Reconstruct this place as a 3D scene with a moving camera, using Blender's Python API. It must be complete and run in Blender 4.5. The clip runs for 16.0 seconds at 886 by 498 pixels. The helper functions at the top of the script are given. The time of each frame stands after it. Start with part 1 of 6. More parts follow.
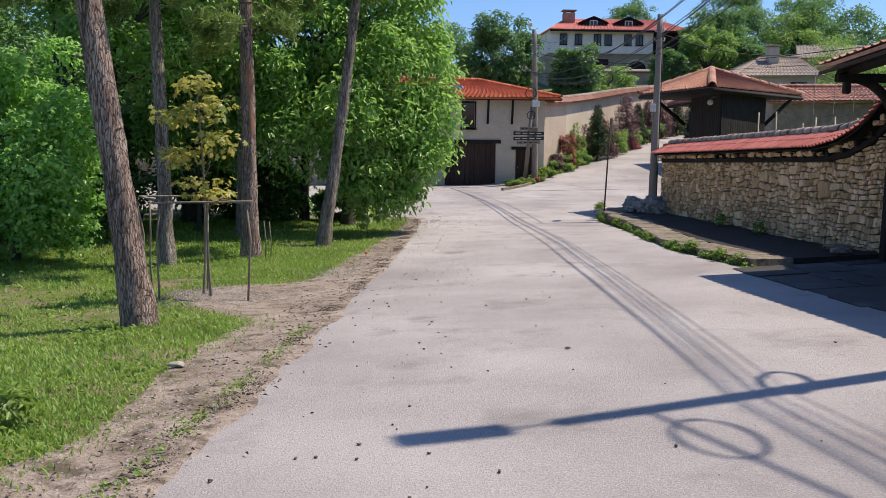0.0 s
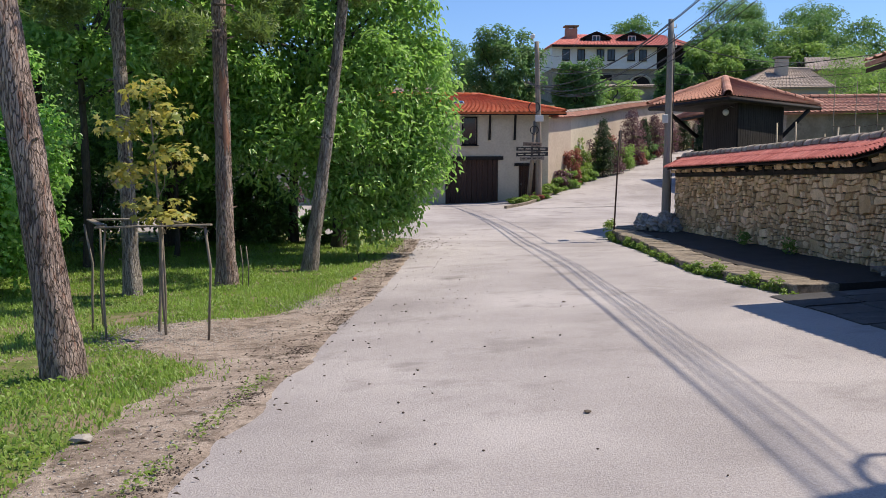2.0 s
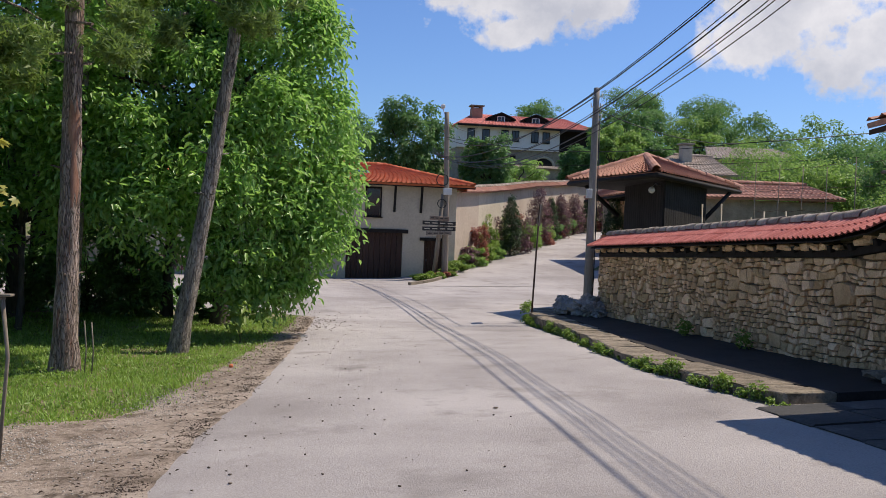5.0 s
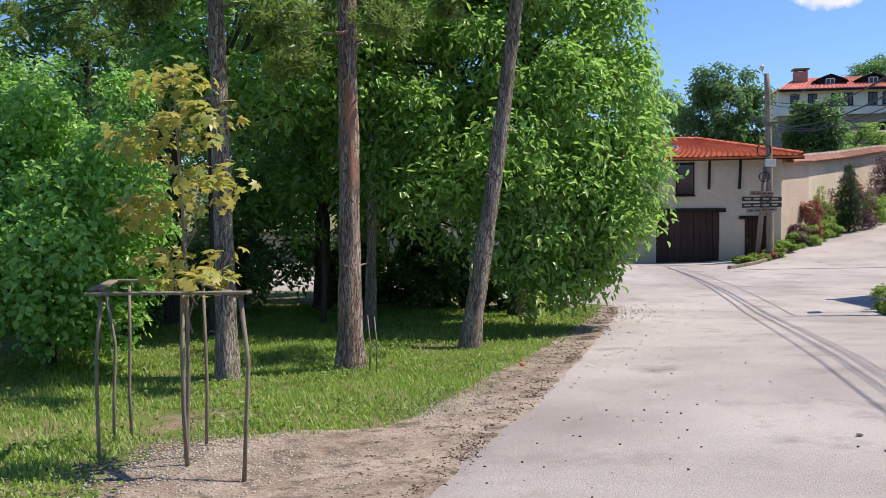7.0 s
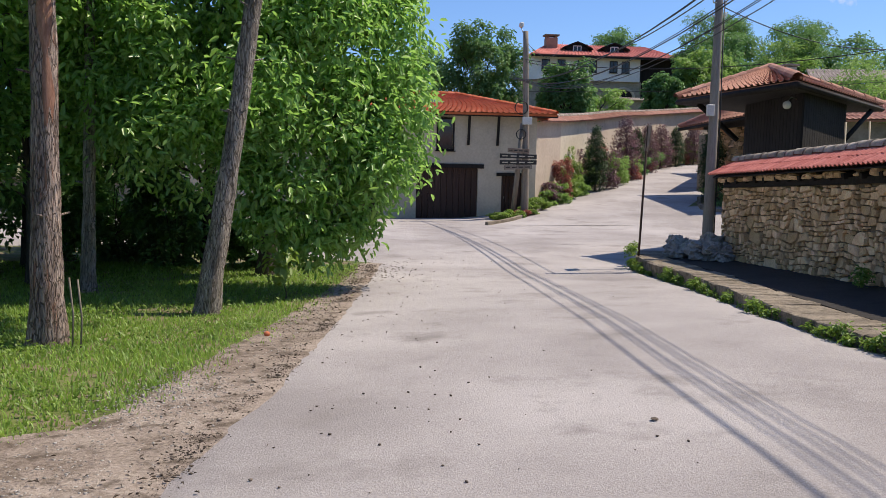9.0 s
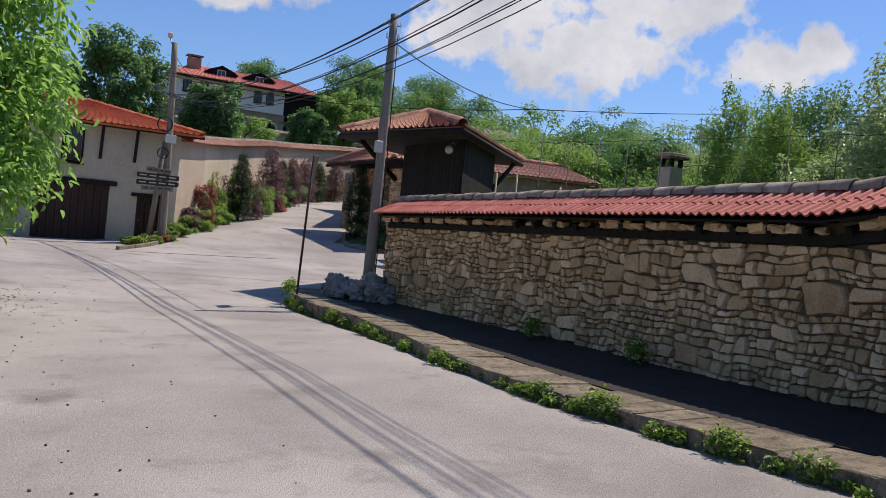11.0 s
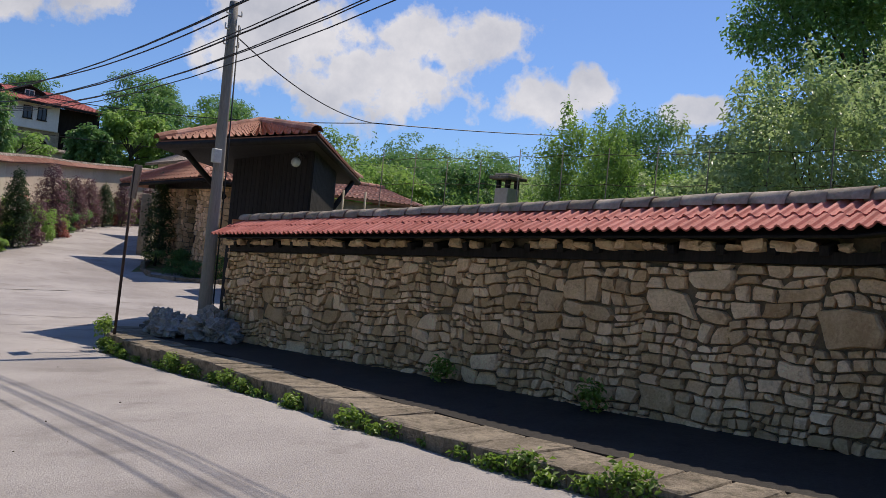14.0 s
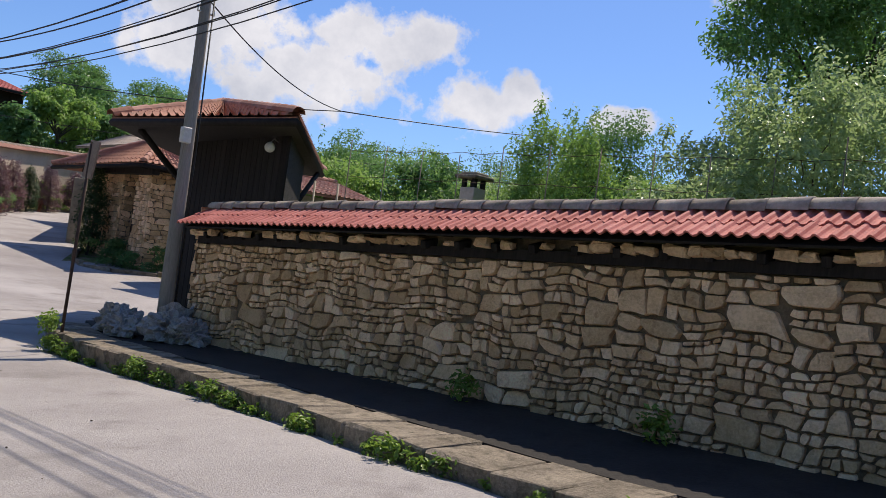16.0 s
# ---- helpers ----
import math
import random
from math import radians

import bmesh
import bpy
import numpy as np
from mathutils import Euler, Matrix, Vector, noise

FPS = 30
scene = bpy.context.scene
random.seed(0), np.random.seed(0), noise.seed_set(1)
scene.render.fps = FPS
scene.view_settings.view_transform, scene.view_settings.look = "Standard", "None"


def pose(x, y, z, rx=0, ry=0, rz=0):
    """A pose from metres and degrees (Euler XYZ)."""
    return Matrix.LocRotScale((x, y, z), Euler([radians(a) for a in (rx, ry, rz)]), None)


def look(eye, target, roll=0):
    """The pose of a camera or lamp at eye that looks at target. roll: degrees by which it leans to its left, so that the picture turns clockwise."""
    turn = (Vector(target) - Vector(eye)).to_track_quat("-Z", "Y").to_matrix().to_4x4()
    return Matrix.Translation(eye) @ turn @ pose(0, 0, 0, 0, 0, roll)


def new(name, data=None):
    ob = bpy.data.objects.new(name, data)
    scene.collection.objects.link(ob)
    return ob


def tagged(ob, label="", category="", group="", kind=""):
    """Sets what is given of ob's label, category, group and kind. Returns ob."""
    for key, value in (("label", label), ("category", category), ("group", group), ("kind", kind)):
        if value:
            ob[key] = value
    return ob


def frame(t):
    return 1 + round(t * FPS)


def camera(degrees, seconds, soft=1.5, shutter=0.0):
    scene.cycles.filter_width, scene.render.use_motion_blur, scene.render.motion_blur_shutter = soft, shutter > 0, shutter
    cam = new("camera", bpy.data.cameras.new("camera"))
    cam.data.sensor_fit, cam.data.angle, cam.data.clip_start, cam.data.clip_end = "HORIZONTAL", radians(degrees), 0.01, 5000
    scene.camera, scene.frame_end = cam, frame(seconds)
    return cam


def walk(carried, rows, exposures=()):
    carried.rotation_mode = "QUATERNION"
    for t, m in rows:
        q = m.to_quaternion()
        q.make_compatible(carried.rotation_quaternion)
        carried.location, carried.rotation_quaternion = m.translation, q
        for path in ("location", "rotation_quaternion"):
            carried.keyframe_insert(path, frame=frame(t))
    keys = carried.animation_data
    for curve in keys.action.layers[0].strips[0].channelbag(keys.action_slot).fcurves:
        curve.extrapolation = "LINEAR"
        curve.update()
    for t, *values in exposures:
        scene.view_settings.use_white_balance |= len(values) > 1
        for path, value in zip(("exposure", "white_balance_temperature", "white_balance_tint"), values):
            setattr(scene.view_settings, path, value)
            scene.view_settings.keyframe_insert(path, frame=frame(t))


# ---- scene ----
cam = camera(54.2, 16.0, 0.8)
METRES, EYE, TILT, LEAN, TURN = 15.36, 1.6, 0.0, 0.0, -3.6
ROWS = [
    (0.0, 0.0, 0.0, 0.0, 0.07, -7.78, -0.51),
    (0.5, 0.0007, 0.0286, -0.0013, 0.63, -9.31, -1.81),
    (1.0, 0.0079, 0.0598, -0.0027, 0.13, -6.22, -0.59),
    (1.5, 0.0071, 0.0933, -0.0057, 0.46, -6.19, -1.79),
    (2.0, 0.0111, 0.1228, -0.0077, 0.29, -6.56, 0.09),
    (2.5, 0.0133, 0.153, -0.0101, -0.58, -3.93, -1.33),
    (3.0, 0.0118, 0.1842, -0.0116, -5.77, -3.6, -3.47),
    (5.5, 0.0096, 0.3509, -0.0232, -5.95, -0.45, -1.83),
    (6.0, 0.0147, 0.3841, -0.0252, 1.14, 0.12, -1.11),
    (6.5, 0.0138, 0.4139, -0.0268, 4.09, -1.25, -0.95),
    (7.0, 0.017, 0.4488, -0.029, 14.09, -2.62, 0.5),
    (7.5, 0.013, 0.4793, -0.0333, 19.37, -5.84, 1.13),
    (8.0, 0.0156, 0.5092, -0.0356, 16.96, -6.45, 1.53),
    (8.5, 0.0165, 0.5405, -0.0383, 9.75, -5.97, -0.67),
    (9.0, 0.0099, 0.5698, -0.0383, -1.61, -5.52, -1.25),
    (9.5, 0.0051, 0.6, -0.0404, -5.45, -4.32, -2.27),
    (10.0, -0.005, 0.6291, -0.0424, -12.42, -3.48, -3.58),
    (12.5, 0.0064, 0.7782, -0.0492, -33.76, -0.0, -7.56),
    (13.0, 0.0064, 0.8121, -0.0523, -33.94, 0.78, -7.08),
    (13.5, -0.0005, 0.8424, -0.0544, -37.21, 1.06, -7.33),
    (14.0, -0.0021, 0.8711, -0.0576, -39.46, 1.27, -5.52),
    (14.5, -0.0014, 0.9017, -0.0605, -38.41, 1.12, -5.98),
    (15.0, 0.0013, 0.9311, -0.0617, -38.58, -0.45, -6.77),
    (15.5, 0.0083, 0.9567, -0.0624, -42.44, 0.77, -7.26),
    (16.0, 0.003, 0.9881, -0.0643, -44.29, 1.85, -7.49),
]
walk(cam, [(t, pose(0, 0, EYE, TILT, LEAN, TURN) @ pose(METRES * x, METRES * y, METRES * z, 90 + pitch, roll, yaw)) for t, x, y, z, yaw, pitch, roll in ROWS],
     [(t, e, 7200, 13) for t, e in ((0, 0.18), (2.2, 0.2), (3.0, 0.05), (5.5, -0.02), (6.3, 0.06), (7.2, 0.44), (8.2, 0.54), (9, 0.16), (10, -0.04), (12.5, -0.22), (15, -0.14), (15.5, -0.15), (16, 0.02))])

# ---- light ----
SUN_DIR = Vector((0.60, 0.18, 1.0)).normalized()
world = bpy.data.worlds.new("sky")
scene.world = world
world.use_nodes = True
wn, wl = world.node_tree.nodes, world.node_tree.links
wn.clear()
sky = wn.new("ShaderNodeTexSky")
sky.sky_type = "NISHITA"
sky.sun_disc = False
sky.sun_elevation = math.asin(SUN_DIR.z)
sky.sun_rotation = math.atan2(SUN_DIR.x, SUN_DIR.y)
sky.altitude, sky.air_density, sky.dust_density, sky.ozone_density = 200, 1.0, 0.6, 2.2
SKY_STRENGTH = 0.13


def wmath(op, a, b=None, clamp=False):
    n = wn.new("ShaderNodeMath")
    n.operation, n.use_clamp = op, clamp
    for i, v in enumerate((a, b)):
        if v is None:
            continue
        if isinstance(v, (int, float)):
            n.inputs[i].default_value = v
        else:
            wl.new(v, n.inputs[i])
    return n.outputs[0]


# cumulus clouds: soft lobes on the dome (azimuth, elevation, half widths), torn by noise
CLOUDS = ((32, 14.0, 6.0, 3.0), (37, 11.8, 7.0, 3.0), (41, 14.8, 4.6, 2.2), (44.8, 15.3, 2.6, 1.7), (28, 12.0, 3.6, 2.4), (48.6, 11.2, 3.6, 1.9), (51.6, 12.2, 2.0, 1.5), (58, 11.4, 2.6, 0.9), (13.5, 16.0, 6.5, 3.2), (18.5, 15.6, 4.0, 2.2), (14, 12.8, 2.2, 1.1), (65, 24, 9, 4), (-20, 30, 12, 5), (120, 25, 14, 6))
wcoord = wn.new("ShaderNodeTexCoord")
wnoise = wn.new("ShaderNodeTexNoise")
wnoise.inputs["Scale"].default_value, wnoise.inputs["Detail"].default_value, wnoise.inputs["Roughness"].default_value = 9.0, 8.0, 0.6
wl.new(wcoord.outputs["Generated"], wnoise.inputs["Vector"])
wsep = wn.new("ShaderNodeSeparateXYZ")
wl.new(wcoord.outputs["Generated"], wsep.inputs[0])
azim = wmath("MULTIPLY", wmath("ARCTAN2", wsep.outputs[0], wsep.outputs[1]), 57.2958)
elev = wmath("MULTIPLY", wmath("ARCSINE", wsep.outputs[2]), 57.2958)
cover = None
for ca, ce, wa, we in CLOUDS:
    da = wmath("DIVIDE", wmath("SUBTRACT", azim, ca), wa)
    de = wmath("DIVIDE", wmath("SUBTRACT", elev, ce), we)
    lobe = wmath("SUBTRACT", 1.0, wmath("SQRT", wmath("ADD", wmath("MULTIPLY", da, da), wmath("MULTIPLY", de, de))))
    cover = lobe if cover is None else wmath("MAXIMUM", cover, lobe)
wfine = wn.new("ShaderNodeTexNoise")
wfine.inputs["Scale"].default_value, wfine.inputs["Detail"].default_value, wfine.inputs["Roughness"].default_value = 26.0, 7.0, 0.62
wl.new(wcoord.outputs["Generated"], wfine.inputs["Vector"])
torn = wmath("ADD", wmath("MULTIPLY", wmath("SUBTRACT", wnoise.outputs["Fac"], 0.5), 2.6), wmath("MULTIPLY", wmath("SUBTRACT", wfine.outputs["Fac"], 0.5), 1.9))
mask = wmath("MULTIPLY", wmath("ADD", wmath("ADD", cover, torn), 0.08), 2.4, clamp=True)
wmix = wn.new("ShaderNodeMix")
wmix.data_type = "RGBA"
wtint = wn.new("ShaderNodeMix")
wtint.data_type, wtint.blend_type = "RGBA", "MULTIPLY"
wtint.inputs["Factor"].default_value = 1.0
wtint.inputs["B"].default_value = (0.53, 0.765, 1.14, 1)
wl.new(sky.outputs[0], wtint.inputs["A"])
wl.new(wmath("MULTIPLY", mask, 0.9), wmix.inputs["Factor"])
wl.new(wtint.outputs["Result"], wmix.inputs["A"])
wshade = wn.new("ShaderNodeValToRGB")
wshade.color_ramp.elements[0].position, wshade.color_ramp.elements[0].color = 0.38, (6.6, 6.8, 7.3, 1)
wshade.color_ramp.elements[1].position, wshade.color_ramp.elements[1].color = 0.66, (4.2, 4.5, 5.2, 1)
wl.new(wnoise.outputs["Fac"], wshade.inputs[0])
wl.new(wshade.outputs[0], wmix.inputs["B"])
wbg = wn.new("ShaderNodeBackground")
wbg.inputs["Strength"].default_value = SKY_STRENGTH
wl.new(wmix.outputs["Result"], wbg.inputs["Color"])
wout = wn.new("ShaderNodeOutputWorld")
wl.new(wbg.outputs[0], wout.inputs[0])

sun = new("sun", bpy.data.lights.new("sun", "SUN"))
sun.data.energy, sun.data.angle, sun.data.color = 4.6, radians(0.55), (1.0, 0.95, 0.87)
sun.matrix_world = look(SUN_DIR * 60, (0, 0, 0))

# ---- materials ----
def ramp_mix(nodes, links, fac, a, b):
    n = nodes.new("ShaderNodeMix")
    n.data_type = "RGBA"
    if isinstance(fac, float):
        n.inputs["Factor"].default_value = fac
    else:
        links.new(fac, n.inputs["Factor"])
    for key, v in (("A", a), ("B", b)):
        if isinstance(v, tuple):
            n.inputs[key].default_value = (*v[:3], 1)
        else:
            links.new(v, n.inputs[key])
    return n.outputs["Result"]


def curve(nodes, links, value, lo, hi):
    n = nodes.new("ShaderNodeMapRange")
    n.inputs["From Min"].default_value, n.inputs["From Max"].default_value = lo, hi
    links.new(value, n.inputs["Value"])
    return n.outputs[0]


def noise_of(nodes, links, vector, scale, detail=4.0, rough=0.55):
    n = nodes.new("ShaderNodeTexNoise")
    n.inputs["Scale"].default_value, n.inputs["Detail"].default_value, n.inputs["Roughness"].default_value = scale, detail, rough
    links.new(vector, n.inputs["Vector"])
    return n.outputs["Fac"]


def surface(name, base, second, stain=None, coarse=1.2, fine=22.0, rough=0.85, bump=0.3, bump_size=0.02, per_piece=0.0, stretch=(1, 1, 1), metal=0.0, stain_at=(0.55, 0.75), own=False, spec=0.3, plates=0.0):
    """A surface that varies at two scales between two colours, with stains, relief and a tone of its own for each piece."""
    m = bpy.data.materials.new(name)
    m.use_nodes = True
    nodes, links = m.node_tree.nodes, m.node_tree.links
    shader = nodes["Principled BSDF"]
    if own:
        source = nodes.new("ShaderNodeTexCoord").outputs["Object"]
    else:
        source = nodes.new("ShaderNodeNewGeometry").outputs["Position"]
    mapping = nodes.new("ShaderNodeMapping")
    mapping.inputs["Scale"].default_value = stretch
    links.new(source, mapping.inputs["Vector"])
    vec = mapping.outputs[0]
    big, small = noise_of(nodes, links, vec, coarse), noise_of(nodes, links, vec, fine, 6.0, 0.65)
    mean = nodes.new("ShaderNodeMath")
    mean.operation = "ADD"
    links.new(big, mean.inputs[0])
    links.new(small, mean.inputs[1])
    col = ramp_mix(nodes, links, curve(nodes, links, mean.outputs[0], 0.8, 1.2), base, second)
    if stain:
        other = noise_of(nodes, links, vec, coarse * 2.7, 7.0, 0.65)
        col = ramp_mix(nodes, links, curve(nodes, links, other, *stain_at), col, stain)
    if plates:
        cells = nodes.new("ShaderNodeTexVoronoi")
        cells.feature = "DISTANCE_TO_EDGE"
        cells.inputs["Scale"].default_value = plates
        shift = nodes.new("ShaderNodeVectorMath")
        shift.operation = "MULTIPLY_ADD"
        tint = nodes.new("ShaderNodeTexNoise")
        tint.inputs["Scale"].default_value = plates * 0.8
        links.new(vec, tint.inputs["Vector"])
        links.new(tint.outputs["Color"], shift.inputs[0])
        shift.inputs[1].default_value = (0.12, 0.12, 0.12)
        links.new(vec, shift.inputs[2])
        links.new(shift.outputs[0], cells.inputs["Vector"])
        crack = curve(nodes, links, cells.outputs["Distance"], -0.03, 0.10)
        col = ramp_mix(nodes, links, crack, tuple(c * 0.45 for c in base), col)
        deep = nodes.new("ShaderNodeMath")
        deep.operation = "MULTIPLY_ADD"
        links.new(crack, deep.inputs[0])
        deep.inputs[1].default_value = 1.2
        links.new(mean.outputs[0], deep.inputs[2])
        mean = deep
    if per_piece:
        rnd = nodes.new("ShaderNodeObjectInfo").outputs["Random"]
        isl = nodes.new("ShaderNodeNewGeometry").outputs["Random Per Island"]
        add = nodes.new("ShaderNodeMath")
        add.operation = "ADD"
        links.new(rnd, add.inputs[0])
        links.new(isl, add.inputs[1])
        frac = nodes.new("ShaderNodeMath")
        frac.operation = "FRACT"
        links.new(add.outputs[0], frac.inputs[0])
        hsv = nodes.new("ShaderNodeHueSaturation")
        value = nodes.new("ShaderNodeMapRange")
        value.inputs["To Min"].default_value, value.inputs["To Max"].default_value = 1 - per_piece, 1 + per_piece
        links.new(frac.outputs[0], value.inputs["Value"])
        links.new(value.outputs[0], hsv.inputs["Value"])
        sat = nodes.new("ShaderNodeMapRange")
        sat.inputs["To Min"].default_value, sat.inputs["To Max"].default_value = 1 + per_piece * 0.3, 1 - per_piece * 0.3
        links.new(frac.outputs[0], sat.inputs["Value"])
        links.new(sat.outputs[0], hsv.inputs["Saturation"])
        links.new(col, hsv.inputs["Color"])
        col = hsv.outputs[0]
    links.new(col, shader.inputs["Base Color"])
    shader.inputs["Roughness"].default_value, shader.inputs["Metallic"].default_value = rough, metal
    shader.inputs["Specular IOR Level"].default_value = spec
    if bump:
        b = nodes.new("ShaderNodeBump")
        b.inputs["Strength"].default_value, b.inputs["Distance"].default_value = bump, bump_size
        links.new(mean.outputs[0], b.inputs["Height"])
        links.new(b.outputs[0], shader.inputs["Normal"])
    return m


def foliage(name, dark, light, through_light=0.45, gloss=0.4, vary=0.35):
    """Leaves: each leaf has a tone of its own, and lets part of the light through."""
    m = bpy.data.materials.new(name)
    m.use_nodes = True
    nodes, links = m.node_tree.nodes, m.node_tree.links
    shader, out = nodes["Principled BSDF"], nodes["Material Output"]
    geo = nodes.new("ShaderNodeNewGeometry")
    clump = noise_of(nodes, links, geo.outputs["Position"], 0.9, 3.0)
    add = nodes.new("ShaderNodeMath")
    add.operation = "MULTIPLY_ADD"
    links.new(geo.outputs["Random Per Island"], add.inputs[0])
    add.inputs[1].default_value = 1.0 - vary
    links.new(clump, add.inputs[2])
    col = ramp_mix(nodes, links, curve(nodes, links, add.outputs[0], 0.3, 1.3), dark, light)
    links.new(col, shader.inputs["Base Color"])
    shader.inputs["Roughness"].default_value = gloss
    shader.inputs["Specular IOR Level"].default_value = 0.45
    lit = nodes.new("ShaderNodeBsdfTranslucent")
    warm = ramp_mix(nodes, links, 0.5, col, tuple(min(1.0, c * k) for c, k in zip(light, (1.05, 1.2, 0.9))))
    links.new(warm, lit.inputs["Color"])
    mix = nodes.new("ShaderNodeMixShader")
    mix.inputs[0].default_value = through_light
    links.new(shader.outputs[0], mix.inputs[1])
    links.new(lit.outputs[0], mix.inputs[2])
    links.new(mix.outputs[0], out.inputs["Surface"])
    return m


ASPHALT = surface("worn pale asphalt", (0.29, 0.262, 0.248), (0.455, 0.42, 0.40), (0.25, 0.225, 0.21), 0.35, 60.0, 0.9, 0.8, 0.016, stain_at=(0.54, 0.72))
TAR = surface("dark tyre and tar marks", (0.21, 0.19, 0.18), (0.30, 0.275, 0.26), None, 2.5, 40.0, 0.8, 0.2, 0.006)
DIRT = surface("dry trodden dirt", (0.22, 0.168, 0.128), (0.42, 0.345, 0.28), (0.13, 0.098, 0.072), 1.4, 26.0, 0.95, 0.9, 0.035, stain_at=(0.50, 0.64))
# flagstones coloured near black to deepen the shade under the gateway roof
PAVING = surface("old flagstones darkened for shade", (0.045, 0.045, 0.045), (0.085, 0.083, 0.08), (0.13, 0.125, 0.115), 0.9, 24.0, 0.85, 0.4, 0.01, per_piece=0.3, stain_at=(0.58, 0.7))
SOIL = surface("grassy soil", (0.07, 0.10, 0.022), (0.16, 0.19, 0.05), (0.22, 0.17, 0.11), 0.7, 18.0, 0.95, 0.6, 0.04, stain_at=(0.47, 0.60))
SLAB = surface("weathered stone paving", (0.17, 0.14, 0.105), (0.33, 0.275, 0.205), (0.10, 0.085, 0.06), 2.5, 30.0, 0.92, 1.0, 0.025, per_piece=0.12, stain_at=(0.5, 0.66))
# dirty footway, kept near black so its colour holds the wall's cast shadow
FOOTWAY = surface("dirty footway asphalt darkened for shade", (0.022, 0.019, 0.017), (0.042, 0.037, 0.033), (0.017, 0.015, 0.013), 1.1, 26.0, 0.9, 0.5, 0.015)
STONE = surface("ochre limestone", (0.65, 0.42, 0.235), (0.89, 0.625, 0.38), (0.48, 0.275, 0.155), 3.0, 34.0, 0.92, 0.9, 0.025, per_piece=0.3)
MORTAR = surface("earthen mortar", (0.15, 0.115, 0.08), (0.26, 0.20, 0.135), None, 4.0, 40.0, 0.95, 0.8, 0.02)
TILE = surface("red clay roof tile", (0.50, 0.135, 0.105), (0.65, 0.225, 0.18), (0.38, 0.13, 0.11), 2.0, 30.0, 0.75, 0.25, 0.006, per_piece=0.12)
TILE_ORANGE = surface("orange clay roof tile", (0.52, 0.13, 0.05), (0.68, 0.20, 0.085), (0.40, 0.11, 0.06), 1.2, 20.0, 0.75, 0.25, 0.01, per_piece=0.14)
TILE_OLD = surface("weathered clay roof tile", (0.36, 0.17, 0.12), (0.52, 0.27, 0.19), (0.24, 0.20, 0.16), 1.6, 18.0, 0.85, 0.4, 0.01, per_piece=0.25)
TILE_GREY = surface("grey brown old roof tile", (0.30, 0.245, 0.20), (0.43, 0.355, 0.295), (0.22, 0.185, 0.15), 1.2, 14.0, 0.9, 0.4, 0.02, per_piece=0.2)
CAP = surface("mossy ridge tile", (0.29, 0.235, 0.185), (0.44, 0.365, 0.295), (0.17, 0.17, 0.10), 2.5, 22.0, 0.92, 0.5, 0.01, per_piece=0.2)
DARKWOOD = surface("dark stained timber", (0.012, 0.010, 0.009), (0.026, 0.021, 0.018), (0.036, 0.03, 0.025), 2.0, 14.0, 0.85, 0.5, 0.01, per_piece=0.25, stretch=(4, 4, 0.5))
BROWNWOOD = surface("brown painted boards", (0.045, 0.022, 0.015), (0.075, 0.038, 0.026), None, 2.0, 12.0, 0.55, 0.3, 0.006, per_piece=0.15, stretch=(5, 5, 0.4))
OLDWOOD = surface("sun bleached pole wood", (0.20, 0.165, 0.13), (0.33, 0.28, 0.225), (0.12, 0.095, 0.07), 1.5, 16.0, 0.85, 0.6, 0.01, stretch=(6, 6, 0.35))
GREYPOLE = surface("weathered grey pole", (0.22, 0.20, 0.175), (0.33, 0.30, 0.265), (0.14, 0.125, 0.105), 1.2, 16.0, 0.85, 0.5, 0.008, stretch=(5, 5, 0.3))
RUST = surface("rusty iron post", (0.045, 0.03, 0.024), (0.10, 0.06, 0.042), None, 6.0, 40.0, 0.8, 0.4, 0.003)
PLASTER = surface("cream lime plaster", (0.54, 0.46, 0.34), (0.66, 0.58, 0.45), (0.42, 0.36, 0.27), 0.5, 9.0, 0.92, 0.35, 0.012, stain_at=(0.56, 0.78))
PLASTER_PINK = surface("pinkish rendered wall", (0.50, 0.40, 0.31), (0.60, 0.50, 0.39), (0.40, 0.32, 0.25), 0.4, 8.0, 0.92, 0.35, 0.012)
WHITEWASH = surface("white lime wash", (0.72, 0.70, 0.66), (0.82, 0.80, 0.76), None, 0.5, 5.0, 0.9, 0.2, 0.01)
GREYSTONE = surface("grey rubble masonry", (0.26, 0.22, 0.16), (0.38, 0.33, 0.25), (0.18, 0.15, 0.11), 1.2, 5.0, 0.92, 0.6, 0.05)
BARK = surface("reddish pine bark", (0.19, 0.135, 0.11), (0.58, 0.45, 0.37), (0.36, 0.19, 0.13), 2.0, 12.0, 0.92, 1.0, 0.05, stretch=(3.0, 3.0, 0.45), stain_at=(0.56, 0.66), plates=11.0)
BARK_GREY = surface("grey furrowed bark", (0.17, 0.14, 0.115), (0.55, 0.485, 0.41), (0.30, 0.25, 0.20), 2.0, 12.0, 0.92, 1.0, 0.04, stretch=(3.0, 3.0, 0.4), stain_at=(0.52, 0.64), plates=13.0)
# bark toned down so trunks deep among the trees carry shade in their colour
BARK_DARK = surface("bark darkened for shade", (0.05, 0.042, 0.034), (0.10, 0.085, 0.068), None, 5.0, 24.0, 0.92, 0.8, 0.03, stretch=(3.0, 3.0, 0.5))
SCAR = surface("bare reddish wood scar", (0.26, 0.125, 0.08), (0.38, 0.21, 0.145), (0.14, 0.075, 0.05), 8.0, 30.0, 0.8, 0.6, 0.02, stretch=(3, 3, 0.5))
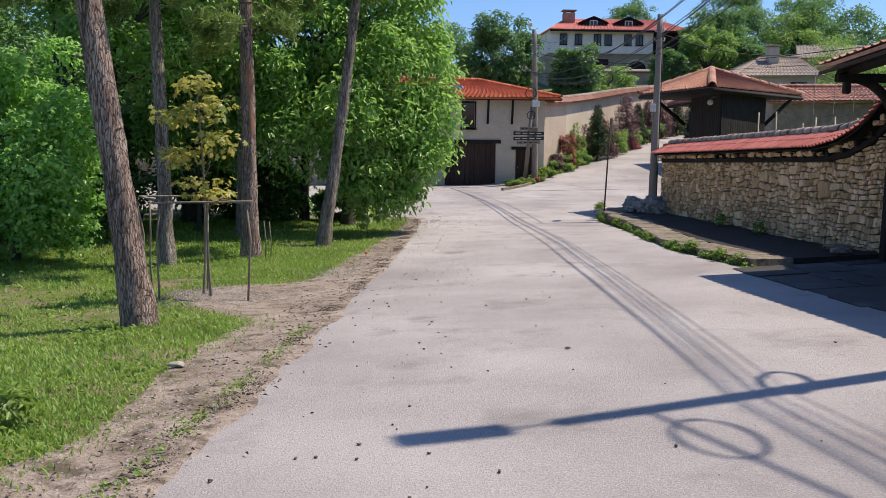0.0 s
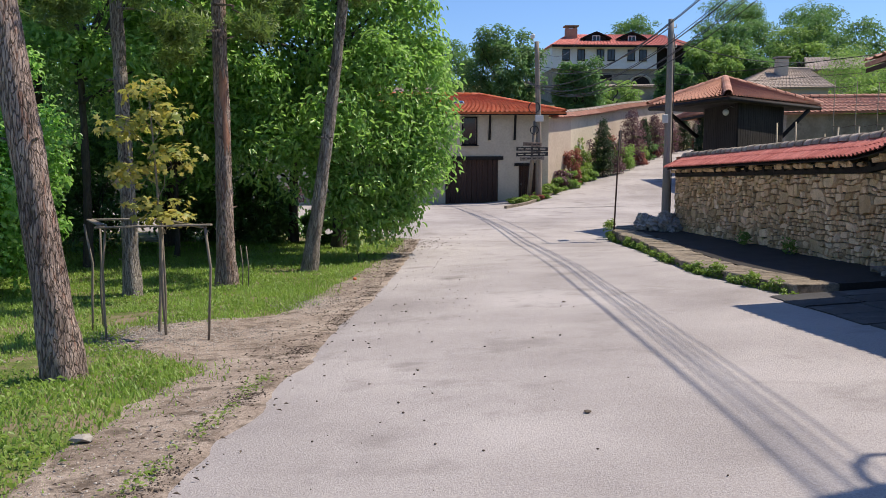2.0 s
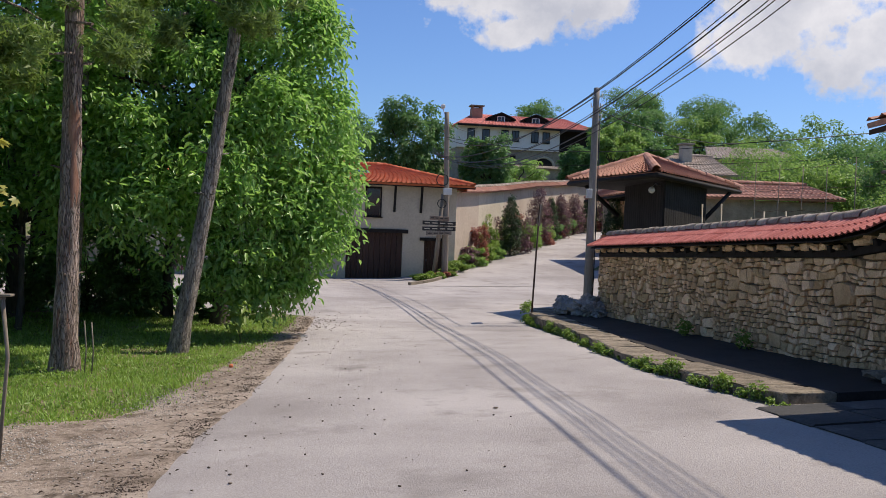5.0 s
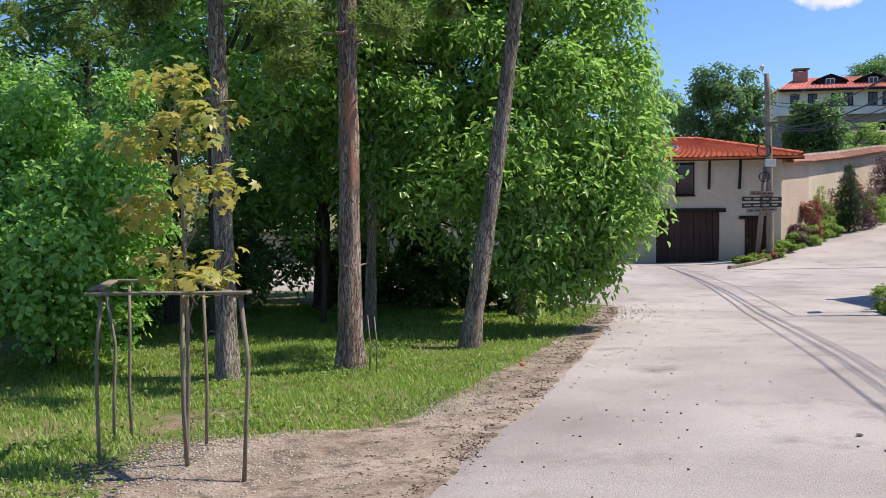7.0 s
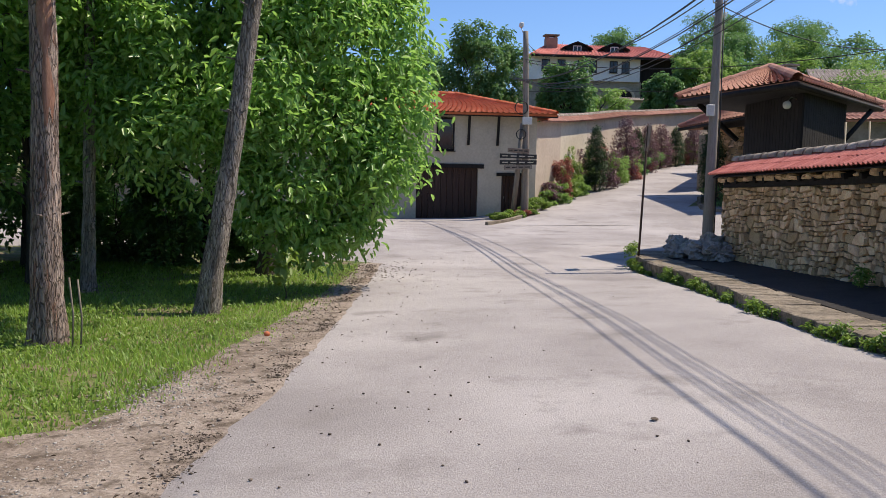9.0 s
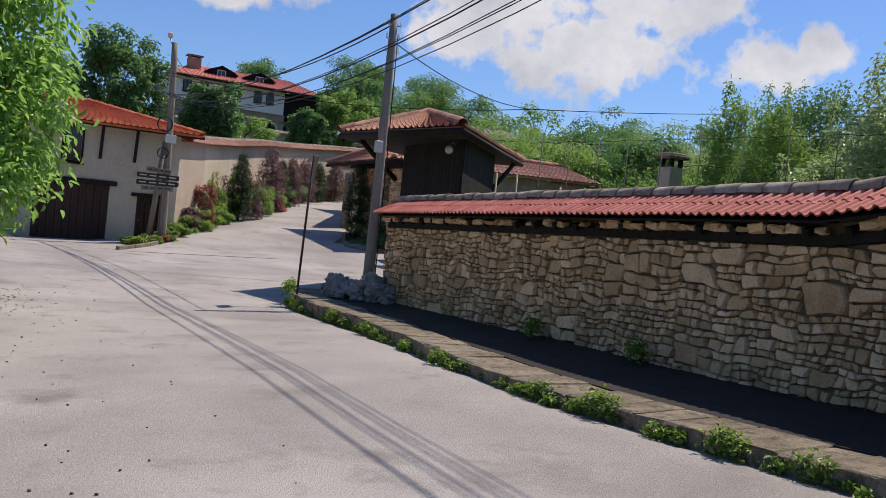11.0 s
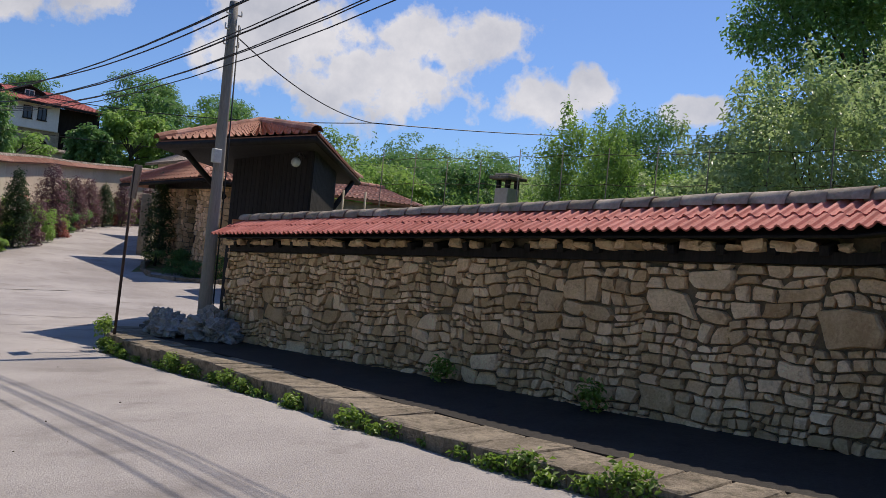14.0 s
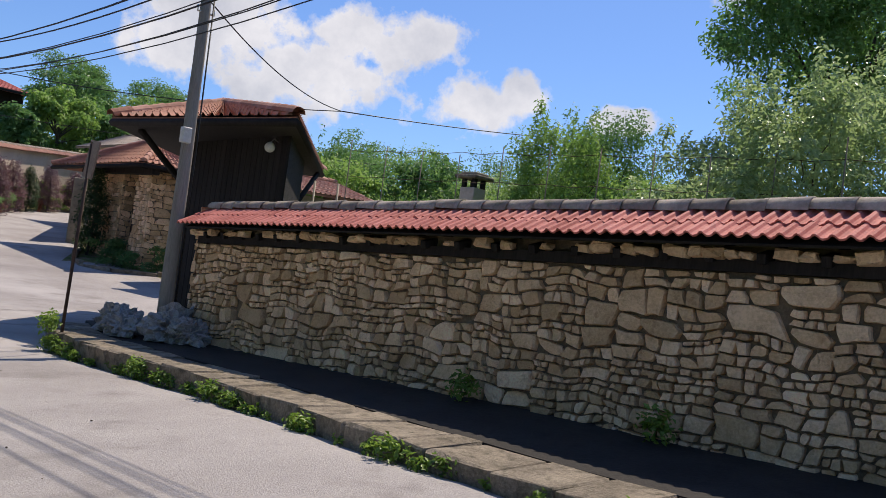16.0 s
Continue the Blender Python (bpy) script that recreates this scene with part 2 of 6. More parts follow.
STAKE = surface("greyish wooden stake", (0.17, 0.14, 0.105), (0.29, 0.25, 0.195), (0.09, 0.075, 0.055), 3.0, 24.0, 0.85, 0.5, 0.006, stretch=(5, 5, 0.5))
PEBBLE = surface("pale limestone gravel", (0.25, 0.225, 0.19), (0.43, 0.395, 0.345), None, 6.0, 40.0, 0.9, 0.3, 0.004, per_piece=0.3)
CLOD = surface("dark dirt crumbs", (0.075, 0.058, 0.045), (0.17, 0.135, 0.105), None, 6.0, 40.0, 0.95, 0.3, 0.004, per_piece=0.3)
SACK = surface("dirty white woven plastic", (0.22, 0.21, 0.20), (0.42, 0.41, 0.395), (0.10, 0.088, 0.075), 3.0, 30.0, 0.6, 0.5, 0.02)
CABLE = surface("black cable rubber", (0.012, 0.012, 0.013), (0.025, 0.025, 0.027), None, 3.0, 30.0, 0.5, 0.0)
METAL = surface("dull galvanised steel", (0.38, 0.39, 0.40), (0.52, 0.53, 0.54), None, 3.0, 30.0, 0.45, 0.1, 0.002, metal=0.8)
PALEBOX = surface("off white enamel box", (0.55, 0.54, 0.50), (0.68, 0.67, 0.63), None, 3.0, 30.0, 0.5, 0.1, 0.002)
GLASS_DARK = surface("dark window glass", (0.018, 0.02, 0.023), (0.03, 0.033, 0.037), None, 1.0, 8.0, 0.08, 0.0, spec=0.6)
SIGNBOARD = surface("sign board back", (0.20, 0.14, 0.10), (0.30, 0.22, 0.16), None, 6.0, 40.0, 0.6, 0.2, 0.003)
INK = surface("faded dark lettering", (0.03, 0.028, 0.025), (0.06, 0.055, 0.05), None, 6.0, 40.0, 0.7, 0.0)
STRAW = surface("dry cane", (0.42, 0.35, 0.24), (0.56, 0.48, 0.35), None, 4.0, 30.0, 0.8, 0.2, 0.003, per_piece=0.2)
GRASS = foliage("sunlit lawn grass", (0.10, 0.22, 0.03), (0.34, 0.48, 0.10), 0.42, 0.5)
WALNUT = foliage("walnut leaves", (0.085, 0.225, 0.065), (0.42, 0.64, 0.17), 0.5, 0.34)
HAZEL = foliage("hazel leaves", (0.055, 0.19, 0.045), (0.42, 0.70, 0.19), 0.5, 0.36)
# greens held lower than the walnut's, putting the wood's shade into the colour
DEEP = foliage("leaves darkened for wood shade", (0.055, 0.145, 0.05), (0.21, 0.38, 0.12), 0.45, 0.4)
FARLEAF = foliage("distant tree leaves", (0.05, 0.14, 0.05), (0.19, 0.34, 0.11), 0.38, 0.5)
FARLIGHT = foliage("distant pale leaves", (0.13, 0.25, 0.05), (0.32, 0.47, 0.13), 0.42, 0.5)
ORCHARD = foliage("silvery orchard leaves", (0.15, 0.25, 0.08), (0.48, 0.57, 0.30), 0.4, 0.35)
NEEDLE = foliage("pine needles", (0.025, 0.065, 0.025), (0.32, 0.43, 0.11), 0.42, 0.5, 0.5)
MAPLE = foliage("yellowing maple leaves", (0.18, 0.29, 0.08), (0.58, 0.47, 0.12), 0.45, 0.4, 0.25)
WEED = foliage("roadside weeds", (0.11, 0.20, 0.03), (0.25, 0.36, 0.07), 0.4, 0.45)
CYPRESS = foliage("dark conifer shrub", (0.022, 0.055, 0.016), (0.05, 0.10, 0.03), 0.2, 0.5)
PURPLE = foliage("purple plum leaves", (0.09, 0.04, 0.055), (0.24, 0.12, 0.15), 0.3, 0.4)
FLOWER = foliage("reddish flowers", (0.24, 0.05, 0.04), (0.45, 0.16, 0.13), 0.3, 0.5)

# ---- building helpers ----
rng = np.random.default_rng(7)


def mesh_of(name, verts, faces, material, smooth=False):
    me = bpy.data.meshes.new(name)
    me.from_pydata([tuple(v) for v in verts], [], [tuple(f) for f in faces])
    me.materials.append(material)
    if smooth:
        me.shade_smooth()
    me.update()
    return me


def array_mesh(name, verts, faces, material, smooth=False):
    """A mesh from numpy arrays; all faces have the same number of corners."""
    me = bpy.data.meshes.new(name)
    k = faces.shape[1]
    me.vertices.add(len(verts))
    me.vertices.foreach_set("co", np.ascontiguousarray(verts, dtype=np.float32).ravel())
    me.loops.add(faces.size)
    me.loops.foreach_set("vertex_index", np.ascontiguousarray(faces, dtype=np.int32).ravel())
    me.polygons.add(len(faces))
    me.polygons.foreach_set("loop_start", np.arange(0, faces.size, k, dtype=np.int32))
    me.polygons.foreach_set("loop_total", np.full(len(faces), k, dtype=np.int32))
    me.materials.append(material)
    me.update(calc_edges=True)
    if smooth:
        me.shade_smooth()
    return me


def bm_mesh(name, bm, material, smooth=False):
    me = bpy.data.meshes.new(name)
    bmesh.ops.recalc_face_normals(bm, faces=bm.faces)
    bm.to_mesh(me)
    bm.free()
    me.materials.append(material)
    if smooth:
        me.shade_smooth()
    return me


def part(name, data, parent=None, label="", m=None):
    """Links a mesh as one object under a thing or a part, at a pose in its parent's space."""
    ob = new(name, data)
    if parent is not None:
        ob.parent = parent
    if m is not None:
        ob.matrix_basis = m
    if label:
        ob["label"] = label
    return ob


def thing(name, m, label, category, group="", kind="", data=None):
    ob = new(name, data)
    ob.matrix_basis = m
    return tagged(ob, label, category, group, kind)


def box_bm(sx, sy, sz, bevel=0.0, bm=None, at=(0, 0, 0), rot=(0, 0, 0)):
    """A box on its base centre, with bevelled edges."""
    made = bmesh.new()
    bmesh.ops.create_cube(made, size=1.0)
    for v in made.verts:
        v.co = Vector((v.co.x * sx, v.co.y * sy, (v.co.z + 0.5) * sz))
    if bevel:
        bmesh.ops.bevel(made, geom=list(made.edges), offset=bevel, segments=1, affect="EDGES")
    bmesh.ops.transform(made, matrix=pose(*at, *rot), verts=made.verts)
    if bm is None:
        return made
    tmp = bpy.data.meshes.new("tmp")
    made.to_mesh(tmp)
    made.free()
    bm.from_mesh(tmp)
    bpy.data.meshes.remove(tmp)
    return bm


def box(name, sx, sy, sz, material, parent=None, m=None, bevel=0.01, label=""):
    return part(name, bm_mesh(name, box_bm(sx, sy, sz, bevel), material), parent, label, m)


def tube_arrays(points, radii, sides=10, wobble=0.0):
    """A tube along points with a radius at each; returns vertices and quads."""
    pts = [Vector(p) for p in points]
    verts, faces = [], []
    for i, p in enumerate(pts):
        d = (pts[min(i + 1, len(pts) - 1)] - pts[max(i - 1, 0)]).normalized()
        side = d.cross(Vector((0.31, 0.95, 0.05)) if abs(d.z) > 0.5 else Vector((0, 0, 1))).normalized()
        up = side.cross(d)
        for k in range(sides):
            a = 2 * math.pi * k / sides
            r = radii[i] * (1 + wobble * (noise.noise(Vector((p.x * 3 + math.cos(a) * 1.3, p.y * 3 + math.sin(a) * 1.3, p.z * 2.2)))))
            verts.append(p + side * (r * math.cos(a)) + up * (r * math.sin(a)))
    for i in range(len(pts) - 1):
        for k in range(sides):
            a, b = i * sides + k, i * sides + (k + 1) % sides
            faces.append((a, b, b + sides, a + sides))
    base = len(verts)
    verts += [pts[0], pts[-1]]
    for k in range(sides):
        faces.append((base, (k + 1) % sides, k))
        faces.append((base + 1, (len(pts) - 1) * sides + k, (len(pts) - 1) * sides + (k + 1) % sides))
    return verts, faces


def tube(name, points, radii, material, parent=None, sides=10, wobble=0.0, label="", m=None):
    if isinstance(radii, (int, float)):
        radii = [radii] * len(points)
    v, f = tube_arrays(points, radii, sides, wobble)
    return part(name, mesh_of(name, v, f, material, True), parent, label, m)


def sampled(points, n):
    """n points along a smooth line through the given ones."""
    p = np.array(points, float)
    s = np.r_[0, np.cumsum(np.linalg.norm(np.diff(p, axis=0), axis=1))]
    u = np.linspace(0, s[-1], n)
    lin = np.stack([np.interp(u, s, p[:, k]) for k in range(p.shape[1])], 1)
    for _ in range(2):
        lin[1:-1] = 0.25 * lin[:-2] + 0.5 * lin[1:-1] + 0.25 * lin[2:]
    return lin


def unit(v):
    return v / np.maximum(np.linalg.norm(v, axis=-1, keepdims=True), 1e-6)


def leaves(name, centres, facing, size, material, aspect=0.5, droop=0.35, jitter=0.6, fold=0.18, oval=False):
    """Leaves as folded blades round the given points: base, sides, tip; oval ones have four side corners."""
    n = len(centres)
    nrm = unit(facing + np.array([0.12, 0.0, 0.5]) + rng.normal(0, jitter, (n, 3)))
    along = rng.normal(0, 1, (n, 3))
    along[:, 2] -= droop * 2
    along = unit(along - nrm * np.sum(along * nrm, 1, keepdims=True))
    side = np.cross(nrm, along)
    s = (size * rng.uniform(0.6, 1.25, n))[:, None]
    c = centres
    mid = c + along * s * 0.45
    v = np.stack([c, mid + side * s * aspect * 0.5 + nrm * s * fold, c + along * s - nrm * s * 0.1, mid - side * s * aspect * 0.5 + nrm * s * fold], 1).reshape(-1, 3)
    if oval:
        low, high = c + along * s * 0.28, c + along * s * 0.72 - nrm * s * 0.03
        half = side * s * aspect * 0.5
        lift = nrm * s * fold * 0.7
        v = np.stack([c, low + half * 0.9 + lift, high + half * 0.8 + lift, c + along * s - nrm * s * 0.12, high - half * 0.8 + lift, low - half * 0.9 + lift], 1).reshape(-1, 3)
        i = np.arange(n)[:, None] * 6
        return array_mesh(name, v, np.concatenate([i + [0, 1, 2], i + [0, 2, 3], i + [0, 3, 4], i + [0, 4, 5]], 0), material)
    i = np.arange(n)[:, None] * 4
    f = np.concatenate([i + [0, 1, 2], i + [0, 2, 3]], 0)
    return array_mesh(name, v, f, material)


def blob_points(blobs, n, shell=0.55):
    """Points in a set of ellipsoids (x, y, z, rx, ry, rz), mostly near their skin, torn by noise; and their outward directions."""
    b = np.array(blobs, float)
    w = (b[:, 3] * b[:, 4] * b[:, 5]) ** (2 / 3)
    pick = rng.choice(len(b), n, p=w / w.sum())
    d = unit(rng.normal(0, 1, (n, 3)))
    d[:, 2] = np.where(rng.random(n) < 0.45, np.abs(d[:, 2]), d[:, 2])
    r = shell + (1 - shell) * rng.random(n) ** 0.6
    r *= 1 + 0.22 * np.sin(d[:, 0] * 7 + pick * 1.7) * np.cos(d[:, 1] * 6 + pick) + 0.10 * rng.normal(0, 1, n)
    p = b[pick, :3] + d * r[:, None] * b[pick, 3:]
    out = unit(d / b[pick, 3:])
    out[:, 2] += 0.6
    return p, out


def blades(name, x, y, z, height, material, width=0.006, lean=0.4):
    """Grass: one thin bent blade (two triangles and a tip) at each point."""
    n = len(x)
    a = rng.uniform(0, 2 * np.pi, n)
    d = np.stack([np.cos(a), np.sin(a), np.zeros(n)], 1)
    sd = np.stack([-np.sin(a), np.cos(a), np.zeros(n)], 1)
    base = np.stack([x, y, z], 1)
    h = (height * rng.uniform(0.5, 1.3, n))[:, None]
    w = width * rng.uniform(0.7, 1.5, n)[:, None]
    ln = (rng.uniform(0.1, 1.0, n) * lean)[:, None]
    up = np.array([0, 0, 1.0])
    mid = base + up * h * 0.6 + d * h * ln * 0.4
    tip = base + up * h * 0.95 + d * h * ln
    v = np.stack([base - sd * w, base + sd * w, mid + sd * w * 0.8, mid - sd * w * 0.8, tip], 1).reshape(-1, 3)
    i = np.arange(n)[:, None] * 5
    f = np.concatenate([i + [0, 1, 2], i + [0, 2, 3], i + [3, 2, 4]], 0)
    return array_mesh(name, v, f, material)


def rock_mesh(name, material, seed, flat=0.6):
    bm = bmesh.new()
    bmesh.ops.create_icosphere(bm, subdivisions=1, radius=0.5)
    r = random.Random(seed)
    for v in bm.verts:
        v.co *= r.uniform(0.75, 1.15)
        v.co.z *= flat
    return bm_mesh(name, bm, material)


# ---- the lie of the land ----
def height_at(x, y):
    """Ground height: the road runs down a gentle slope, crossfalls to the park side, and the side street climbs a hill."""
    x, y = np.asarray(x, float), np.asarray(y, float)
    base = 0.0
    for dy in (-3, -1.5, 0, 1.5, 3):
        base = base + np.interp(y + dy, (-40, 0, 7, 14.4, 20, 28, 48, 80, 400), (2.7, 0.02, -0.48, -0.99, -1.2, -1.36, -1.5, -1.6, -1.6)) / 5
    cross = np.interp(y, (0, 14, 20, 24, 28, 60), (0.03, 0.06, 0.05, 0.025, 0.0, 0.0))
    lawn = 0.13 * np.clip((-x - 1.9) / 1.0, 0, 1) * np.clip((26 - y) / 6, 0, 1)
    base = base + cross * (np.clip(x, -5, 9) - 1) + lawn
    q = 0.35 * (x - 7) + 0.8 * (y - 45)
    hill = 0.0
    for dq in (-2, 0, 2):
        hill = hill + np.interp(q + dq, (-4, 0, 1.3, 3.5, 5.8, 10, 17, 25, 31.5, 39.3, 45, 56, 63, 80, 130, 300), (0, 0.03, 0.12, 0.38, 0.68, 1.18, 1.86, 2.45, 2.85, 3.5, 4.2, 6.2, 9.2, 11.2, 18, 34)) / 3
    beside = np.clip((x - 4.5 - 0.2 * np.clip(y - 48, 0, 10)) / 4.0, 0, 1)
    hill = hill * np.clip((y - 29) / 10, 0, 1) * np.maximum(beside, np.clip((y - 52) / 8, 0, 1))
    return base + hill


def sheet(name, left, right, ys, material, lift, across=12, label="", category="", ragged=0.0, kind="structure"):
    """A strip of ground from left(y) to right(y), laid over the land."""
    L, R = np.array([left(v) for v in ys]), np.array([right(v) for v in ys])
    if ragged:
        L = L + ragged * np.array([noise.noise(Vector((v * 1.1, 3.1, 0))) + 0.6 * noise.noise(Vector((v * 4.3, 9.1, 0))) for v in ys])
        R = R + ragged * np.array([noise.noise(Vector((v * 1.3, 7.7, 0))) + 0.6 * noise.noise(Vector((v * 4.7, 1.1, 0))) for v in ys])
    u = np.linspace(0, 1, across + 1)
    X = L[:, None] + (R - L)[:, None] * u
    dip = np.where((u == 0) | (u == 1), 0.035, 0.0)
    Y = np.repeat(np.array(ys)[:, None], across + 1, 1)
    V = np.stack([X, Y, height_at(X, Y) + lift - dip], -1).reshape(-1, 3)
    n, k = len(ys), across + 1
    i = (np.arange(n - 1)[:, None] * k + np.arange(across)).reshape(-1, 1)
    F = i + np.array([0, 1, k + 1, k])
    ob = new(name, array_mesh(name, V, F, material, True))
    return tagged(ob, label, category, kind=kind)


def at_line(*pts):
    ys, xs = [p[0] for p in pts], [p[1] for p in pts]
    return lambda v: float(np.interp(v, ys, xs))


# one ground sheet to the horizon
gx = np.unique(np.r_[-400, -250, -150, -100, -70, -50, np.arange(-36, -12, 0.8), np.arange(-12, 12, 0.4), np.arange(12, 44, 0.8), 44, 50, 60, 75, 100, 150, 250, 400])
gy = np.unique(np.r_[-120, -60, -30, np.arange(-16, 0, 0.8), np.arange(0, 34, 0.4), np.arange(34, 64, 0.8), np.arange(64, 110, 2.5), 115, 130, 160, 220, 320, 500])
GX, GY = np.meshgrid(gx, gy)
GZ = height_at(GX, GY) - 0.02
gi = (np.arange(len(gy) - 1)[:, None] * len(gx) + np.arange(len(gx) - 1)).reshape(-1, 1)
tagged(new("ground", array_mesh("ground", np.stack([GX, GY, GZ], -1).reshape(-1, 3), gi + np.array([0, 1, len(gx) + 1, len(gx)]), SOIL, True)), "grassy soil of the park and the hillside", "ground", kind="structure")

ROAD_LEFT = at_line((-14, -3.2), (0, -1.9), (4.9, -1.4), (9, -1.05), (12.7, -0.72), (14.4, -0.55), (18, -0.1), (21.6, 0.28), (26, 0.7), (29.7, 1.05), (31.2, -1.2), (33, -8), (36, -34), (49.2, -40))
KERB = at_line((-14, 6.0), (14, 6.1), (17.3, 6.02), (18.6, 6.08), (20.3, 6.2), (21.7, 6.42), (24, 6.75), (28.5, 7.15), (31, 8.0))
ROAD_RIGHT = at_line((-14, 8.9), (13.9, 8.9), (14.0, 6.12), (17.3, 6.04), (18.6, 6.1), (20.3, 6.22), (21.7, 6.44), (24, 6.77), (28.5, 7.17), (30.6, 7.9), (31.2, 9.5), (32.5, 19), (49.2, 19))
sheet("road", ROAD_LEFT, ROAD_RIGHT, np.unique(np.r_[np.arange(-14, 49.3, 0.25), 13.95, 14.0]), ASPHALT, 0.015, 26, "pale worn asphalt village street with dusty patches", "road", 0.10)
HILL_LEFT = at_line((44, 5.5), (46.5, 7.4), (55, 12.6), (70, 20.5), (78, 26.2), (83, 32.6), (87, 44), (108, 120))
sheet("road_hill", HILL_LEFT, lambda v: HILL_LEFT(v) + 7.2, np.arange(44, 108, 1.0), ASPHALT, 0.03, 8, "pale asphalt side street climbing the hill", "road")
sheet("dirt_verge", at_line((-14, -4.2), (0, -2.7), (5, -2.4), (6, -2.15), (8, -2.2), (11.5, -1.95), (12.3, -2.7), (13.2, -3.6), (14.6, -3.4), (15.4, -2.6), (15.9, -1.65), (17.3, -1.35), (18.8, -1.1), (20.4, -0.75), (22.9, -0.25), (26, 0.25), (29, 0.6)), lambda v: ROAD_LEFT(v) + 0.25, np.arange(-14, 29.5, 0.2), DIRT, 0.004, 10, "dry trodden dirt verge between lawn and asphalt", "verge", 0.16)

# ---- footway, kerb and stone wall on the street's upper side ----
WALL_FACE = at_line((12, 8.32), (15, 8.42), (28.6, 8.92))
EAVE = at_line((12.4, 2.75), (13.2, 2.55), (13.8, 2.2), (14.6, 1.72), (15.4, 1.47), (16.3, 1.34), (28.6, 0.88))
Y0, Y1 = 13.3, 27.85


def walk_z(x, y):
    k = KERB(y)
    return float(height_at(k, y)) + 0.14 + 0.16 * float(np.interp(y, (19, 28), (0, 1))) + 0.05 * max(0.0, x - k)


# footway colour carries the wall's shade, starting where the sunlit slabs end
ys = np.arange(14.0, 30.81, 0.3)
fv, ff = [], []
for v in ys:
    k = KERB(v) + 0.70
    w = WALL_FACE(v) + 0.2 if v < 28.7 else WALL_FACE(28.6) + 0.2
    for u in (0, 0.33, 0.66, 1):
        xx = k + (w - k) * u
        fv.append((xx, v, walk_z(xx, v) - 0.012))
for i in range(len(ys) - 1):
    for j in range(3):
        a = i * 4 + j
        ff.append((a, a + 1, a + 5, a + 4))
n0 = len(fv)
fv += [(p[0], p[1], p[2] - 0.35) for p in fv]
rim = [i * 4 for i in range(len(ys))] + [(len(ys) - 1) * 4 + j for j in (1, 2, 3)]
for a, b in zip(rim, rim[1:]):
    ff.append((a, b, b + n0, a + n0))
for a, b in zip((0, 1, 2), (1, 2, 3)):
    ff.append((b, a, a + n0, b + n0))
footway = tagged(new("pavement", mesh_of("pavement", fv, ff, FOOTWAY)), "dirty concrete footway under the stone wall, shade put into its dark colour", "footway", kind="structure")

kerb_row = tagged(new("kerb"), "weathered concrete kerb slabs with cracked joints", "kerb", kind="structure")
v = 14.0
slab_rng = random.Random(3)
while v < 30.4:
    ln = slab_rng.uniform(0.35, 0.85)
    xm, vm = KERB(v + ln / 2), v + ln / 2
    z0 = walk_z(xm + 0.3, vm)
    ang = math.degrees(math.atan2(KERB(v + ln) - KERB(v), ln))
    bm = box_bm(0.70, ln - 0.008, 0.34, 0.022)
    for vert in bm.verts:
        vert.co += Vector((slab_rng.uniform(-0.03, 0.03), slab_rng.uniform(-0.012, 0.006), slab_rng.uniform(-0.012, 0.01)))
    pitch = math.degrees(math.atan2(walk_z(xm, v + ln) - walk_z(xm, v), ln))
    part("slab", bm_mesh("slab", bm, SLAB), kerb_row, m=pose(xm + 0.35, vm, z0 - 0.335 + slab_rng.uniform(-0.01, 0.006), pitch, -1.5 + slab_rng.uniform(-1, 1), -ang))
    v += ln

street_wall = tagged(new("wall_street"), "ochre rubble stone wall with a red tiled coping", "wall", kind="structure")
cv, cf = [], []
core = np.arange(Y0, Y1 + 0.01, 0.3)
for v in core:
    x, t, b = WALL_FACE(v), EAVE(v) - 0.02, walk_z(WALL_FACE(v), v) - 0.4
    cv += [(x + 0.05, v, b), (x + 0.05, v, t), (x + 0.55, v, t), (x + 0.55, v, b)]
for i in range(len(core) - 1):
    for j in range(4):
        a, b = i * 4 + j, i * 4 + (j + 1) % 4
        cf.append((a, b, b + 4, a + 4))
cf += [(0, 3, 2, 1), tuple(len(cv) - 4 + j for j in range(4))]
part("core", mesh_of("core", cv, cf, MORTAR), street_wall, "dark recessed mortar")


def clip_poly(poly, a, b, c):
    """Keeps the part of a polygon where a * s + b * h <= c."""
    out = []
    for i, p in enumerate(poly):
        q = poly[(i + 1) % len(poly)]
        dp, dq = a * p[0] + b * p[1] - c, a * q[0] + b * q[1] - c
        if dp <= 0:
            out.append(p)
        if dp * dq < 0:
            t = dp / (dp - dq)
            out.append((p[0] + (q[0] - p[0]) * t, p[1] + (q[1] - p[1]) * t))
    return out


